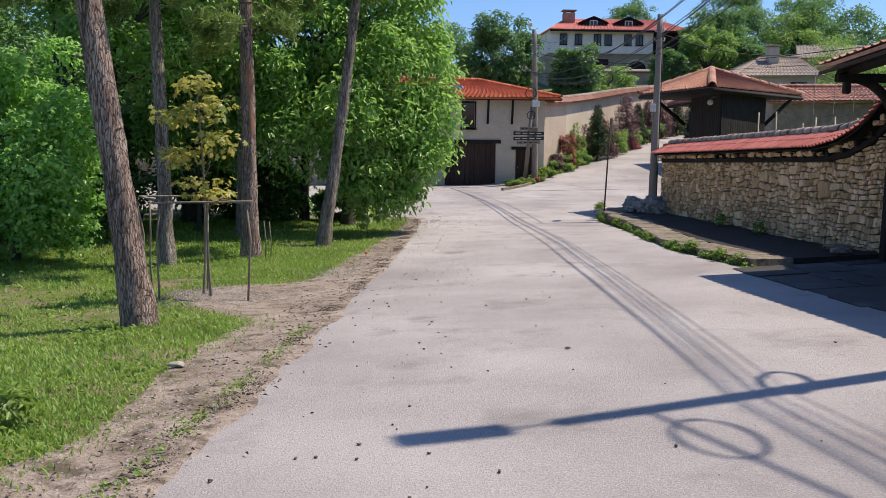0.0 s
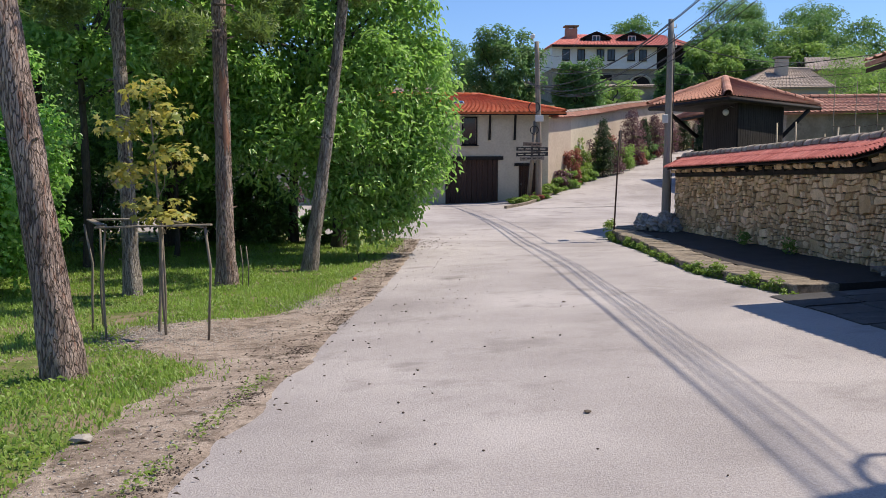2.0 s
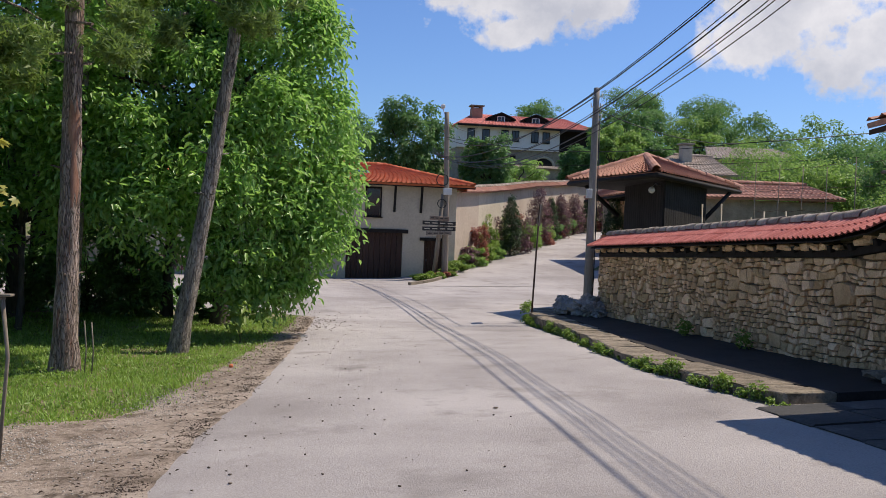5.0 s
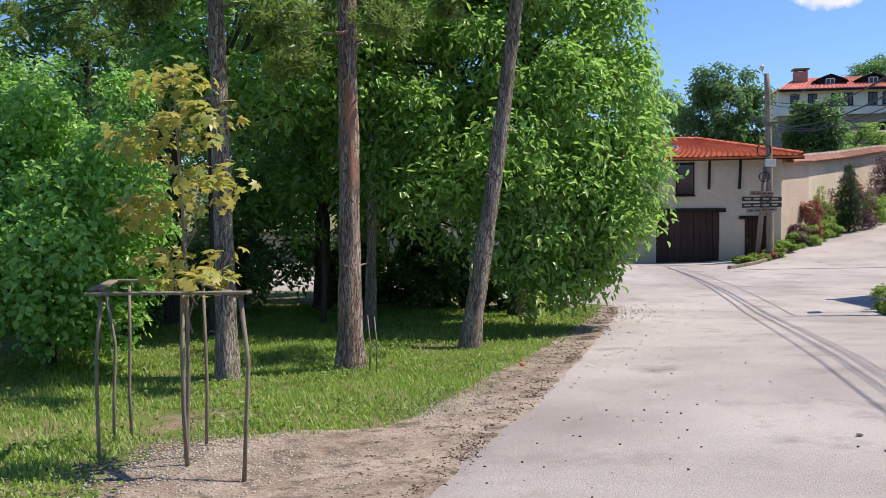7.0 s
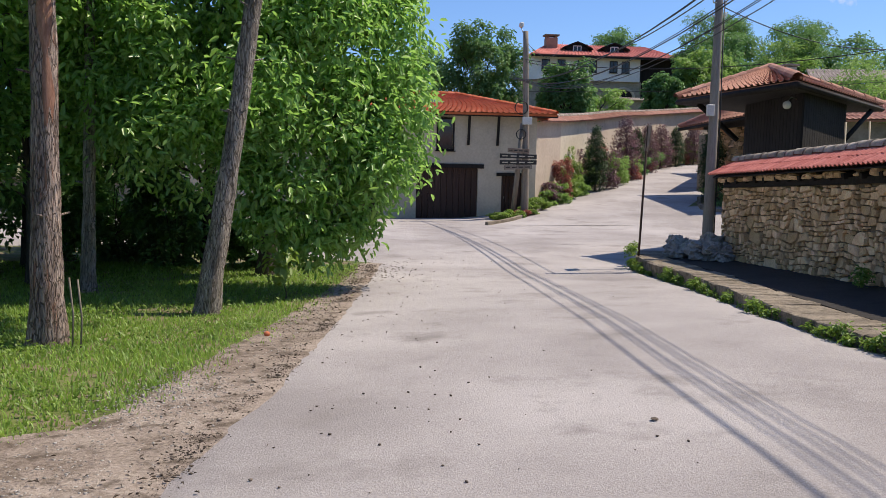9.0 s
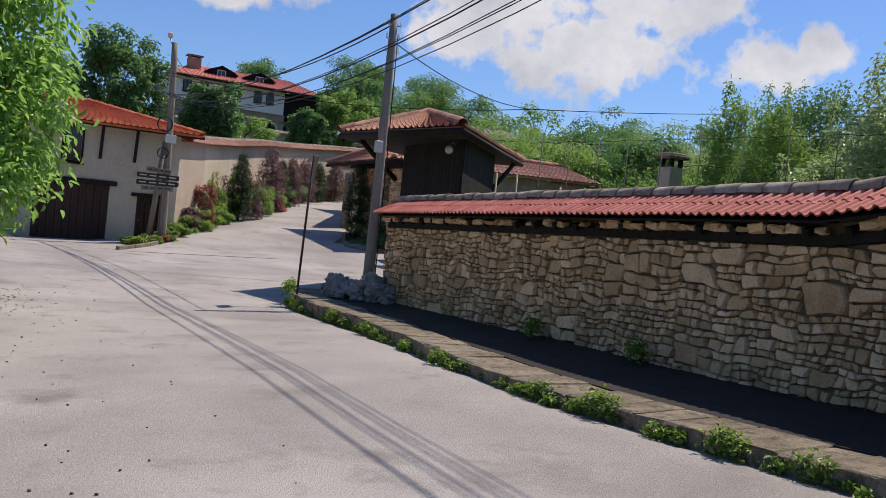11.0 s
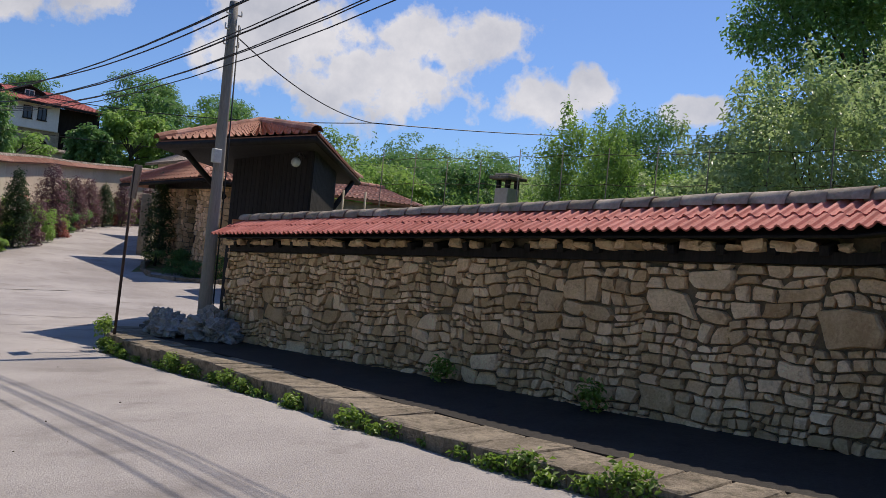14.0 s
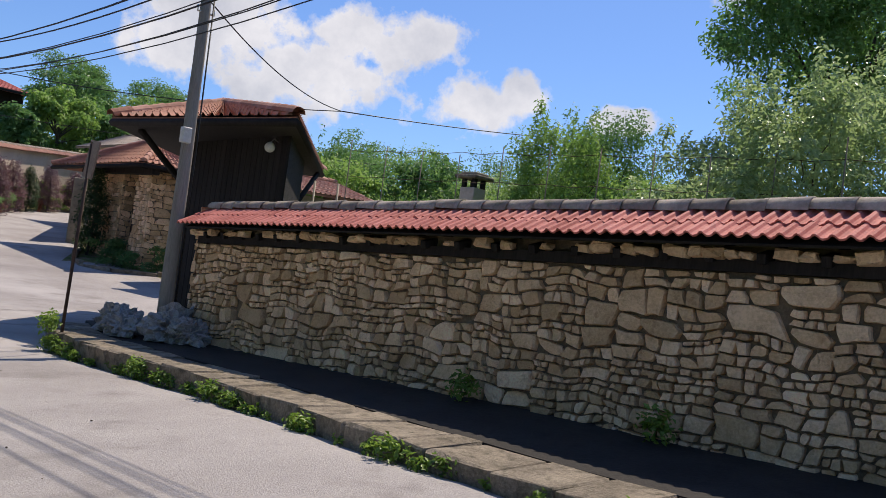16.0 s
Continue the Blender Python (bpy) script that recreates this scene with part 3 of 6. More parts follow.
def rubble_cells(rects, r, flat=1.0):
    """Turns rough rectangles into the uneven outlines of fitted rubble stones: courses that wander, skewed and chipped corners."""
    def wander(s, h):
        return (s + 0.05 * noise.noise(Vector((s * 2.4, h * 3.0, 1.3))) + 0.02 * noise.noise(Vector((s * 8, h * 8, 4.1))),
                h + 0.085 * noise.noise(Vector((s * 1.5, h * 2.2, 7.9))) + 0.03 * noise.noise(Vector((s * 5, h * 6, 2.2))))

    for s0, s1, h0, h1 in rects:
        a, b = (s1 - s0) / 2, (h1 - h0) / 2
        cs, ch = (s0 + s1) / 2, (h0 + h1) / 2
        skew, taper, tip = r.uniform(-0.35, 0.35) * b, r.uniform(-0.22, 0.22), r.uniform(-0.12, 0.12)
        poly = []
        for px, py in ((-1, -1), (-0.1, -1), (1, -1), (1, 0.1), (1, 1), (0.1, 1), (-1, 1), (-1, -0.1)):
            corner = abs(px) == 1 and abs(py) == 1
            chip = r.choice((1.05, 1.0, 0.95, 0.86, 0.7)) if corner else r.uniform(0.86, 1.1)
            x = a * px * chip * (1 + taper * py) + skew * py
            y = b * py * (chip if not corner else min(1.02, chip + 0.12)) + tip * a * px * 0.5
            poly.append(wander(cs + x, ch + y))
        yield poly


def stone_arrays(poly, r, place, joint=0.007):
    """One rubble stone: its outline drawn in by the joint, corners rubbed off, face bulged and tilted; place(s, h, out) gives its points."""
    ms, mh = sum(p[0] for p in poly) / len(poly), sum(p[1] for p in poly) / len(poly)
    size = max(0.03, min(max(p[0] for p in poly) - ms, max(p[1] for p in poly) - mh))
    k = max(0.6, 1 - joint / size)
    ring = []
    for i, p in enumerate(poly):
        q = poly[(i + 1) % len(poly)]
        if math.hypot(q[0] - p[0], q[1] - p[1]) < 0.03:
            ring.append(((p[0] + q[0]) / 2, (p[1] + q[1]) / 2))
            continue
        cut = r.uniform(0.03, 0.13)
        ring += [(p[0] + (q[0] - p[0]) * cut, p[1] + (q[1] - p[1]) * cut), (q[0] + (p[0] - q[0]) * cut, q[1] + (p[1] - q[1]) * cut)]
    n = len(ring)
    proud, ts, th = r.uniform(0.015, 0.075), r.uniform(-0.12, 0.12), r.uniform(-0.2, 0.12)
    vs = []
    for shrink, out in ((k, -0.9), (k * 0.99, 0.45), (k * r.uniform(0.88, 0.96), 1.0)):
        for s, h in ring:
            ds, dh = (s - ms) * shrink, (h - mh) * shrink
            vs.append(place(ms + ds, mh + dh, out * proud + (ds * ts + dh * th if out > 0 else 0) + r.uniform(-0.004, 0.004)))
    vs.append(place(ms + r.uniform(-0.02, 0.02), mh, proud * 1.06))
    fs = []
    for i in range(n):
        j = (i + 1) % n
        fs += [(i, j, j + n, i + n), (i + n, j + n, j + 2 * n, i + 2 * n), (i + 2 * n, j + 2 * n, 3 * n)]
    return vs, fs


def rubble(s_from, s_to, h_from, h_to, r, tall=(0.1, 0.27), joint=0.013):
    """Packs a wall face with stones of mixed size, split again and again at random; yields their rectangles."""
    stack = []
    s = s_from - r.uniform(0, 0.3)
    while s < s_to:
        w = r.uniform(0.7, 1.3)
        h = h_from - r.uniform(0, 0.15)
        while h < h_to:
            d = r.uniform(0.5, 0.9)
            stack.append((s, s + w, h, h + d))
            h += d
        s += w
    while stack:
        s0, s1, h0, h1 = stack.pop()
        w, d = s1 - s0, h1 - h0
        goal = tall[0] + (tall[1] - tall[0]) * r.random() ** 1.3
        if d > goal * 1.35:
            cut = h0 + d * r.uniform(0.36, 0.64)
            stack += [(s0, s1, h0, cut), (s0, s1, cut, h1)]
        elif w > d * r.choice((1.5, 2.0, 2.5, 3.1)) and w > 0.15:
            cut = s0 + w * r.uniform(0.34, 0.66)
            stack += [(s0, cut, h0, h1), (cut, s1, h0, h1)]
        else:
            yield s0 + joint, s1 - joint, h0 + joint, h1 - joint


def street_place(s, h, out):
    return (WALL_FACE(s) + 0.02 - out, s, 0.88 + (28.6 - s) * 0.0374 + h)


r = random.Random(11)
near, rest_v, rest_f = 0, [], []
for poly in rubble_cells(list(rubble(Y0, Y1, -2.4, 1.1, r, (0.09, 0.32), 0.002)), r):
    sm = sum(p[0] for p in poly) / len(poly)
    if sm < Y0 or sm > Y1:
        continue
    grade = (EAVE(sm + 0.05) - EAVE(sm - 0.05)) / 0.1 + 0.0374
    lid = EAVE(sm) - 0.27 - (0.88 + (28.6 - sm) * 0.0374)
    poly = clip_poly(poly, -grade, 1.0, lid - grade * sm)
    poly = clip_poly(poly, 1.0, 0.0, Y1 + 0.02) if len(poly) > 2 else poly
    if len(poly) < 3:
        continue
    hs = [p[1] for p in poly]
    sm, hm = sum(p[0] for p in poly) / len(poly), sum(hs) / len(hs)
    if max(hs) - min(hs) < 0.05 or street_place(sm, max(hs), 0)[2] < walk_z(WALL_FACE(sm), sm) - 0.02:
        continue
    vs, fs = stone_arrays(poly, r, street_place)
    if sm < 22.5 and near < 300:
        near += 1
        part("stone", mesh_of("stone", vs, fs, STONE), street_wall)
    else:
        rest_f += [tuple(i + len(rest_v) for i in f) for f in fs]
        rest_v += vs
part("facing", mesh_of("facing", rest_v, rest_f, STONE), street_wall)["kind"] = "stuff"
# the wall's far end
ev, ef = [], []
for poly in rubble_cells(list(rubble(0.0, 0.5, -2.2, -0.3, r, (0.14, 0.26), 0.0)), r):
    poly = clip_poly(clip_poly(poly, 1, 0, 0.55), -1, 0, 0.0)
    if len(poly) > 2:
        vs, fs = stone_arrays(poly, r, lambda s, h, o: (8.88 + s, Y1 + o, 0.88 + h))
        ef += [tuple(i + len(ev) for i in f) for f in fs]
        ev += vs
part("end_facing", mesh_of("end_facing", ev, ef, STONE), street_wall)["kind"] = "stuff"

# beam, rafters and infill stones under the tiles
bv, bf = [], []
for v in core:
    x, t = WALL_FACE(v), EAVE(v) - 0.15
    w = 0.012 * noise.noise(Vector((v * 1.7, 0, 0)))
    bv += [(x - 0.075 + w, v, t - 0.11), (x - 0.07 + w, v, t + w), (x + 0.1, v, t + w), (x + 0.1, v, t - 0.11)]
bf = [(i * 4 + j, i * 4 + (j + 1) % 4, i * 4 + (j + 1) % 4 + 4, i * 4 + j + 4) for i in range(len(core) - 1) for j in range(4)] + [(0, 3, 2, 1), tuple(len(bv) - 4 + j for j in range(4))]
part("beam", mesh_of("beam", bv, bf, DARKWOOD), street_wall, "dark weathered timber beam")
rafter_data = bm_mesh("rafter", box_bm(0.5, 0.085, 0.10, 0.008), DARKWOOD)
v = Y0 + 0.25
while v < Y1:
    part("rafter", rafter_data, street_wall, m=pose(WALL_FACE(v) + 0.1, v, EAVE(v) - 0.135, 0, -14, r.uniform(-3, 3)))
    s = v + 0.08
    while s < v + 0.42:
        w = r.uniform(0.11, 0.25)
        if r.random() < 0.75:
            bm = box_bm(0.14, w, r.uniform(0.06, 0.11), 0.02)
            for vert in bm.verts:
                vert.co += Vector((r.uniform(-0.02, 0.02), r.uniform(-0.025, 0.025), r.uniform(-0.018, 0.012)))
            part("infill_stone", bm_mesh("infill_stone", bm, STONE), street_wall, m=pose(WALL_FACE(s) - 0.09, s + w / 2, EAVE(s) - 0.15, r.uniform(-6, 6), 0, r.uniform(-8, 8)))
        s += w + 0.015
    v += r.uniform(0.46, 0.56)

# coping tiles: two courses of rolled clay tiles, and round ridge tiles
PITCH, TLEN, SLOPE = 0.142, 0.40, 27.0
prof = ((0, 0.0), (0.029, -0.003), (0.051, 0.008), (0.069, 0.029), (0.091, 0.038), (0.111, 0.029), (0.128, 0.008), (0.151, 0.003))
tv, tf = [], []
for lift, x in ((0.03, 0.0), (0.012, TLEN)):
    tv += [(x, p, h + lift) for p, h in prof]
for lift, x in ((0.012, 0.0), (-0.006, TLEN)):
    tv += [(x, p, h + lift) for p, h in prof]
k = len(prof)
for i in range(k - 1):
    tf += [(i, i + 1, k + i + 1, k + i), (2 * k + i + 1, 2 * k + i, 3 * k + i, 3 * k + i + 1), (i + 1, i, 2 * k + i, 2 * k + i + 1)]
tf += [(0, k, 3 * k, 2 * k), (k - 1, 3 * k - 1, 4 * k - 1, 2 * k - 1)]
tile_data = mesh_of("tile", tv, tf, TILE)
v = Y0
while v < Y1 - 0.05:
    rise = math.degrees(math.atan2(EAVE(v + 0.2) - EAVE(v), 0.2))
    for course in (0, 1):
        d = course * (TLEN - 0.07)
        m = pose(WALL_FACE(v) - 0.36 + d * math.cos(radians(SLOPE)), v, EAVE(v) + 0.0 + d * math.sin(radians(SLOPE)) + r.uniform(-0.004, 0.004), rise + r.uniform(-0.7, 0.7), -SLOPE + r.uniform(-1, 1), r.uniform(-0.6, 0.6) - 2)
        part("tile", tile_data, street_wall, m=m)
    v += PITCH
cap_v, cap_f = [], []
for j, (x, rad) in enumerate(((0.0, 0.15), (0.44, 0.122))):
    for th in (0.0, -0.018):
        cap_v += [((rad + th) * math.cos(a), x, (rad + th) * math.sin(a) * 0.95) for a in np.linspace(0, math.pi, 9)]
for i in range(8):
    cap_f += [(i, i + 1, 18 + i + 1, 18 + i), (9 + i + 1, 9 + i, 27 + i, 27 + i + 1), (i + 1, i, 9 + i, 9 + i + 1), (18 + i, 18 + i + 1, 27 + i + 1, 27 + i)]
cap_data = mesh_of("ridge_tile", cap_v, cap_f, CAP, True)
v = Y0
while v < Y1 - 0.1:
    rise = math.degrees(math.atan2(EAVE(v + 0.2) - EAVE(v), 0.2))
    part("ridge_tile", cap_data, street_wall, m=pose(WALL_FACE(v) + 0.30, v, EAVE(v) + 0.325 + r.uniform(-0.006, 0.012), rise + 2.5 + r.uniform(-1, 1), r.uniform(-3, 3), -2 + r.uniform(-2, 2)))
    v += 0.385
bk = []
for v in core:
    x = WALL_FACE(v)
    bk += [(x - 0.34, v, EAVE(v) - 0.03), (x + 0.3, v, EAVE(v) + 0.28), (x + 0.95, v, EAVE(v) - 0.02), (x + 0.92, v, EAVE(v) - 0.06), (x + 0.3, v, EAVE(v) + 0.22), (x - 0.33, v, EAVE(v) - 0.05)]
part("roof_boards", mesh_of("roof_boards", bk, [(i * 6 + j, i * 6 + (j + 1) % 6, i * 6 + 6 + (j + 1) % 6, i * 6 + 6 + j) for i in range(len(core) - 1) for j in range(6)] + [(0, 5, 4, 3, 2, 1), tuple(len(bk) - 6 + j for j in range(6))], DARKWOOD), street_wall)

# ---- roofs of houses ----
def roof_mesh(name, eave_a, eave_b, top_a, top_b, material, wave=0.24, amp=0.045, thick=0.1, course=0.36):
    """One roof slope, rolled along its eave like clay tiles, with stepped courses; corners eave a to b, top a to b."""
    ea, eb, ta, tb = (Vector(p) for p in (eave_a, eave_b, top_a, top_b))
    n = max(2, int((eb - ea).length / wave))
    rows = max(2, int(((ta + tb) / 2 - (ea + eb) / 2).length / course))
    nrm = (eb - ea).cross(((ta + tb) - (ea + eb)) / 2).normalized()
    if nrm.z < 0:
        nrm = -nrm
    sub, verts, faces = 4, [], []
    width = n * sub + 1
    for j in range(rows):
        for end in (0, 1):
            w = (j + end) / rows
            for i in range(width):
                u = i / (n * sub)
                p = (ea.lerp(eb, u)).lerp(ta.lerp(tb, u), w)
                h = amp * max(0.0, math.sin(2 * math.pi * i / sub)) + (0.03 if end == 0 else 0.0)
                verts.append(p + nrm * h)
        for i in range(width - 1):
            a = (2 * j) * width + i
            faces.append((a, a + 1, a + 1 + width, a + width))
        if j:
            for i in range(width - 1):
                a = (2 * j - 1) * width + i
                faces.append((a, a + 1, a + 1 + width, a + width))
    b = len(verts)
    verts += [p - nrm * thick for p in (ea, eb, tb, ta)] + [ea, eb, tb, ta]
    faces += [(b, b + 3, b + 2, b + 1), (b, b + 1, b + 5, b + 4), (b + 1, b + 2, b + 6, b + 5), (b + 3, b, b + 4, b + 7)]
    return mesh_of(name, verts, faces, material)


def ridge_line(name, a, b, parent, material, rad=0.13, step=0.42):
    """Round ridge tiles, overlapped, from a to b, in one mesh."""
    a, b = Vector(a), Vector(b)
    n = max(1, int((b - a).length / step))
    d = (b - a).normalized()
    side = d.cross(Vector((0, 0, 1))).normalized()
    up = side.cross(d)
    verts, faces = [], []
    for i in range(n):
        p, q = a.lerp(b, i / n), a.lerp(b, (i + 1.12) / n)
        base = len(verts)
        for c, rr in ((p, rad * 1.12), (q, rad * 0.92)):
            verts += [c + side * rr * math.cos(t) + up * rr * math.sin(t) for t in np.linspace(0, math.pi, 7)]
        faces += [(base + k, base + k + 1, base + k + 8, base + k + 7) for k in range(6)]
        faces += [tuple(base + k for k in range(7))]
    ob = part(name, mesh_of(name, verts, faces, material), parent)
    ob["kind"] = "stuff"
    return ob


def window(parent, w, h, m, frame_mat, panes=2, depth=0.1):
    """A casement with a frame, mullion, sill and dark glass, proud of its wall; local y points out of the wall backwards."""
    win = part("window", None, parent, m=m)
    bm = bmesh.new()
    for sx, sz, ax, az in ((w, 0.08, 0, h - 0.08), (w, 0.08, 0, 0), (0.08, h, -w / 2 + 0.04, 0), (0.08, h, w / 2 - 0.04, 0)):
        box_bm(sx, depth, sz, 0.01, bm, (ax, 0, az))
    part("frame", bm_mesh("frame", bm, frame_mat), win)
    if panes > 1:
        box("mullion", 0.05, depth * 0.8, h - 0.16, frame_mat, win, pose(0, 0, 0.08))
    for i in range(panes):
        pw = (w - 0.16) / panes
        box("pane", pw - 0.03, 0.02, h - 0.17, GLASS_DARK, win, pose(-w / 2 + 0.08 + pw * (i + 0.5), 0.02, 0.085), 0.002)
    box("sill", w + 0.12, depth + 0.08, 0.05, frame_mat, win, pose(0, -0.03, -0.05))
    return win


# ---- the house at the foot of the hill ----
HY, GZ0 = 50.0, -1.62
house = thing("garage_house", pose(0, 0, 0), "cream plastered house with orange tiled roof and brown garages", "house")
bm = bmesh.new()
for x0, x1, z0, z1 in ((-8.6, -1.9, GZ0 - 0.3, 3.45), (-1.9, 1.4, 0.95, 3.45), (1.4, 3.2, GZ0 - 0.3, 3.45), (3.2, 6.15, 0.95, 3.45), (6.15, 7.3, GZ0 - 0.3, 3.45), (7.3, 8.3, 0.58, 3.45), (8.3, 8.95, GZ0 - 0.3, 3.45)):
    box("wall", x1 - x0, 0.4, z1 - z0, PLASTER, house, pose((x0 + x1) / 2, HY + 0.2, z0), 0.0)
box("back_wall", 17.55, 8.8, 5.2, PLASTER, house, pose(0.175, HY + 4.85, GZ0 - 0.3), 0.0)
for x0, x1 in ((-1.9, 1.4), (3.2, 6.15)):
    door = part("garage_door", None, house)
    wdt = x1 - x0
    for i in range(10):
        box("panel", wdt / 10 - 0.012, 0.06, 2.6, BROWNWOOD, door, pose(x0 + wdt * (i + 0.5) / 10, HY + 0.22, GZ0 - 0.02), 0.006)
    box("lintel", wdt + 0.55, 0.16, 0.2, DARKWOOD, house, pose((x0 + x1) / 2, HY - 0.02, 0.9), 0.012)
entry = part("entrance_door", None, house)
for i in range(5):
    box("board", 0.185, 0.05, 2.1, BROWNWOOD, entry, pose(7.4 + 0.2 * i, HY + 0.2, GZ0 + 0.12), 0.005)
box("handle", 0.03, 0.06, 0.12, METAL, entry, pose(7.46, HY + 0.16, GZ0 + 1.1), 0.006)
box("lintel", 1.5, 0.16, 0.16, DARKWOOD, house, pose(7.8, HY - 0.02, 0.56), 0.012)
box("doorstep", 1.3, 0.5, 0.14, SLAB, house, pose(7.8, HY - 0.2, GZ0 - 0.03), 0.02)
window(house, 0.85, 1.55, pose(4.55, HY - 0.02, 1.72), DARKWOOD, 1)
window(house, 0.85, 1.55, pose(0.6, HY - 0.02, 1.72), DARKWOOD, 1)
for x in (2.2, 5.65, 7.05, 8.4):
    bm = box_bm(0.12, 0.12, 1.5, 0.01)
    bmesh.ops.translate(bm, verts=[v for v in bm.verts if v.co.z > 1], vec=(0, -0.32, 0))
    part("strut", bm_mesh("strut", bm, DARKWOOD), house, "dark timber strut under the eave", pose(x, HY - 0.05, 2.0))
box("eave_board", 19.2, 0.1, 0.14, DARKWOOD, house, pose(0.2, HY - 0.7, 3.34), 0.01)
box("soffit", 19.0, 0.9, 0.06, DARKWOOD, house, pose(0.2, HY - 0.3, 3.44), 0.01)
part("roof", roof_mesh("roof", (-9.4, HY - 0.8, 3.46), (9.75, HY - 0.8, 3.5), (-6.0, HY + 4.6, 4.78), (5.5, HY + 4.6, 4.72), TILE_ORANGE, 0.26, 0.05), house)
part("roof", roof_mesh("roof", (9.75, HY - 0.8, 3.5), (9.75, HY + 9.6, 3.5), (5.5, HY + 4.6, 4.72), (5.5, HY + 4.7, 4.72), TILE_ORANGE, 0.26, 0.05), house)
part("roof", roof_mesh("roof", (9.75, HY + 9.6, 3.5), (-9.4, HY + 9.6, 3.46), (5.5, HY + 4.7, 4.72), (-6.0, HY + 4.7, 4.78), TILE_ORANGE, 0.26, 0.05), house)
ridge_line("ridge_capping", (-6.0, HY + 4.65, 4.81), (5.5, HY + 4.65, 4.75), house, TILE_ORANGE)
ridge_line("ridge_capping", (5.5, HY + 4.65, 4.75), (9.7, HY - 0.75, 3.56), house, TILE_ORANGE)
light = part("skylight", None, house, m=pose(3.9, HY + 1.9, 4.08, 13, 0, 0))
box("frame", 1.0, 0.75, 0.1, METAL, light)
box("pane", 0.84, 0.6, 0.03, GLASS_DARK, light, pose(0, 0, 0.095), 0.003)
upper = thing("terrace_house", pose(0, 0, 0), "low grey tiled house behind the garage house", "house")
box("wall", 8, 5, 5.6, PLASTER_PINK, upper, pose(-0.6, HY + 16, -0.5))
part("roof", roof_mesh("roof", (-5.2, HY + 12.8, 5.0), (3.7, HY + 12.8, 5.0), (-5.2, HY + 16, 6.0), (3.7, HY + 16, 6.0), TILE_GREY, 0.3), upper)

boundary = tagged(new("wall_lower"), "grey rubble boundary wall along the lower street", "wall", kind="structure")
box("body", 34, 0.5, 2.2, GREYSTONE, boundary, pose(-25.7, HY + 0.4, GZ0 - 0.6), 0.03)
box("coping", 34, 0.7, 0.12, SLAB, boundary, pose(-25.7, HY + 0.4, GZ0 + 1.6), 0.02)

# retaining wall up the hill, with a tiled coping
hill_wall = tagged(new("wall_hill"), "pinkish rendered retaining wall with a clay tiled coping", "wall", kind="structure")
HW = [(8.95, 50.3, 3.2), (10.95, 53.6, 3.4), (13.6, 58.5, 3.8), (17.5, 65.5, 4.5), (21.5, 72.5, 5.05), (25.6, 79.4, 5.65), (29.6, 83.8, 6.15), (35.5, 88, 6.7)]
for (xa, ya, za), (xb, yb, zb) in zip(HW, HW[1:]):
    d = Vector((xb - xa, yb - ya, 0)).normalized()
    nrm = Vector((d.y, -d.x, 0))
    vs = []
    for x, y, z in ((xa, ya, za), (xb, yb, zb)):
        g = float(height_at(x, y)) - 0.8
        for o, h in ((0.0, g), (0.0, z), (-0.4, z), (-0.4, g)):
            vs.append(Vector((x, y, h)) + nrm * o)
    # lighter cream on this one stretch paints its sunlit face
    mat_here = PLASTER if (xa, ya) == HW[1][:2] else PLASTER_PINK
    part("wall_face", mesh_of("wall_face", vs, [(0, 1, 5, 4), (1, 2, 6, 5), (2, 3, 7, 6), (3, 2, 1, 0), (4, 5, 6, 7)], mat_here), hill_wall)
    A, B = Vector((xa, ya, za)), Vector((xb, yb, zb))
    up = Vector((0, 0, 1))
    part("coping", roof_mesh("coping", A + nrm * 0.35 + up * 0.02, B + nrm * 0.35 + up * 0.02, A - nrm * 0.2 + up * 0.3, B - nrm * 0.2 + up * 0.3, TILE_OLD, 0.26, 0.05, 0.06, 0.3), hill_wall)
    ridge_line("ridge_capping", A - nrm * 0.2 + up * 0.3, B - nrm * 0.2 + up * 0.3, hill_wall, CAP)
bm = box_bm(0.42, 0.03, 0.55, 0.005)
part("plaque", bm_mesh("plaque", bm, WHITEWASH), hill_wall, "white notice on the wall", pose(11.85, 55.0, 1.2, 0, 0, 61.5))

# ---- the old mansion on the hill ----
MX, MY = 25.6, 105.0
mansion = thing("mansion", pose(0, 0, 0), "old mansion with white upper storey, dark dormers and red tiled roof", "house")
box("wall", 12.8, 8, 5.4, GREYSTONE, mansion, pose(MX, MY + 4.3, 5.6), 0.02, "grey stone ground floor")
box("wall", 12.6, 8.6, 2.7, WHITEWASH, mansion, pose(MX - 0.2, MY + 4.2, 10.95), 0.02, "white upper storey")
box("timber_bay", 4.4, 7.6, 2.7, DARKWOOD, mansion, pose(34.0, MY + 4.6, 10.9), 0.02)
box("bay_base", 4.2, 6.5, 4.4, DARKWOOD, mansion, pose(34.0, MY + 5.2, 6.6), 0.02)
for x in (32.2, 33.9, 35.7):
    box("post", 0.22, 0.22, 4.0, DARKWOOD, mansion, pose(x, MY + 1.2, 7.0), 0.01)
for x in (20.8, 22.6, 24.9, 26.2, 28.6, 30.0):
    window(mansion, 0.9, 1.3, pose(x, MY - 0.13, 11.9), DARKWOOD, 2)
arch = part("doorway", None, mansion, m=pose(29.9, MY + 0.25, 8.4))
av = []
for dy in (0.0, 0.25):
    av += [(1.15 * math.cos(a), dy, 0.75 + 0.95 * math.sin(a)) for a in np.linspace(0, math.pi, 13)] + [(-1.15, dy, 0), (1.15, dy, 0)]
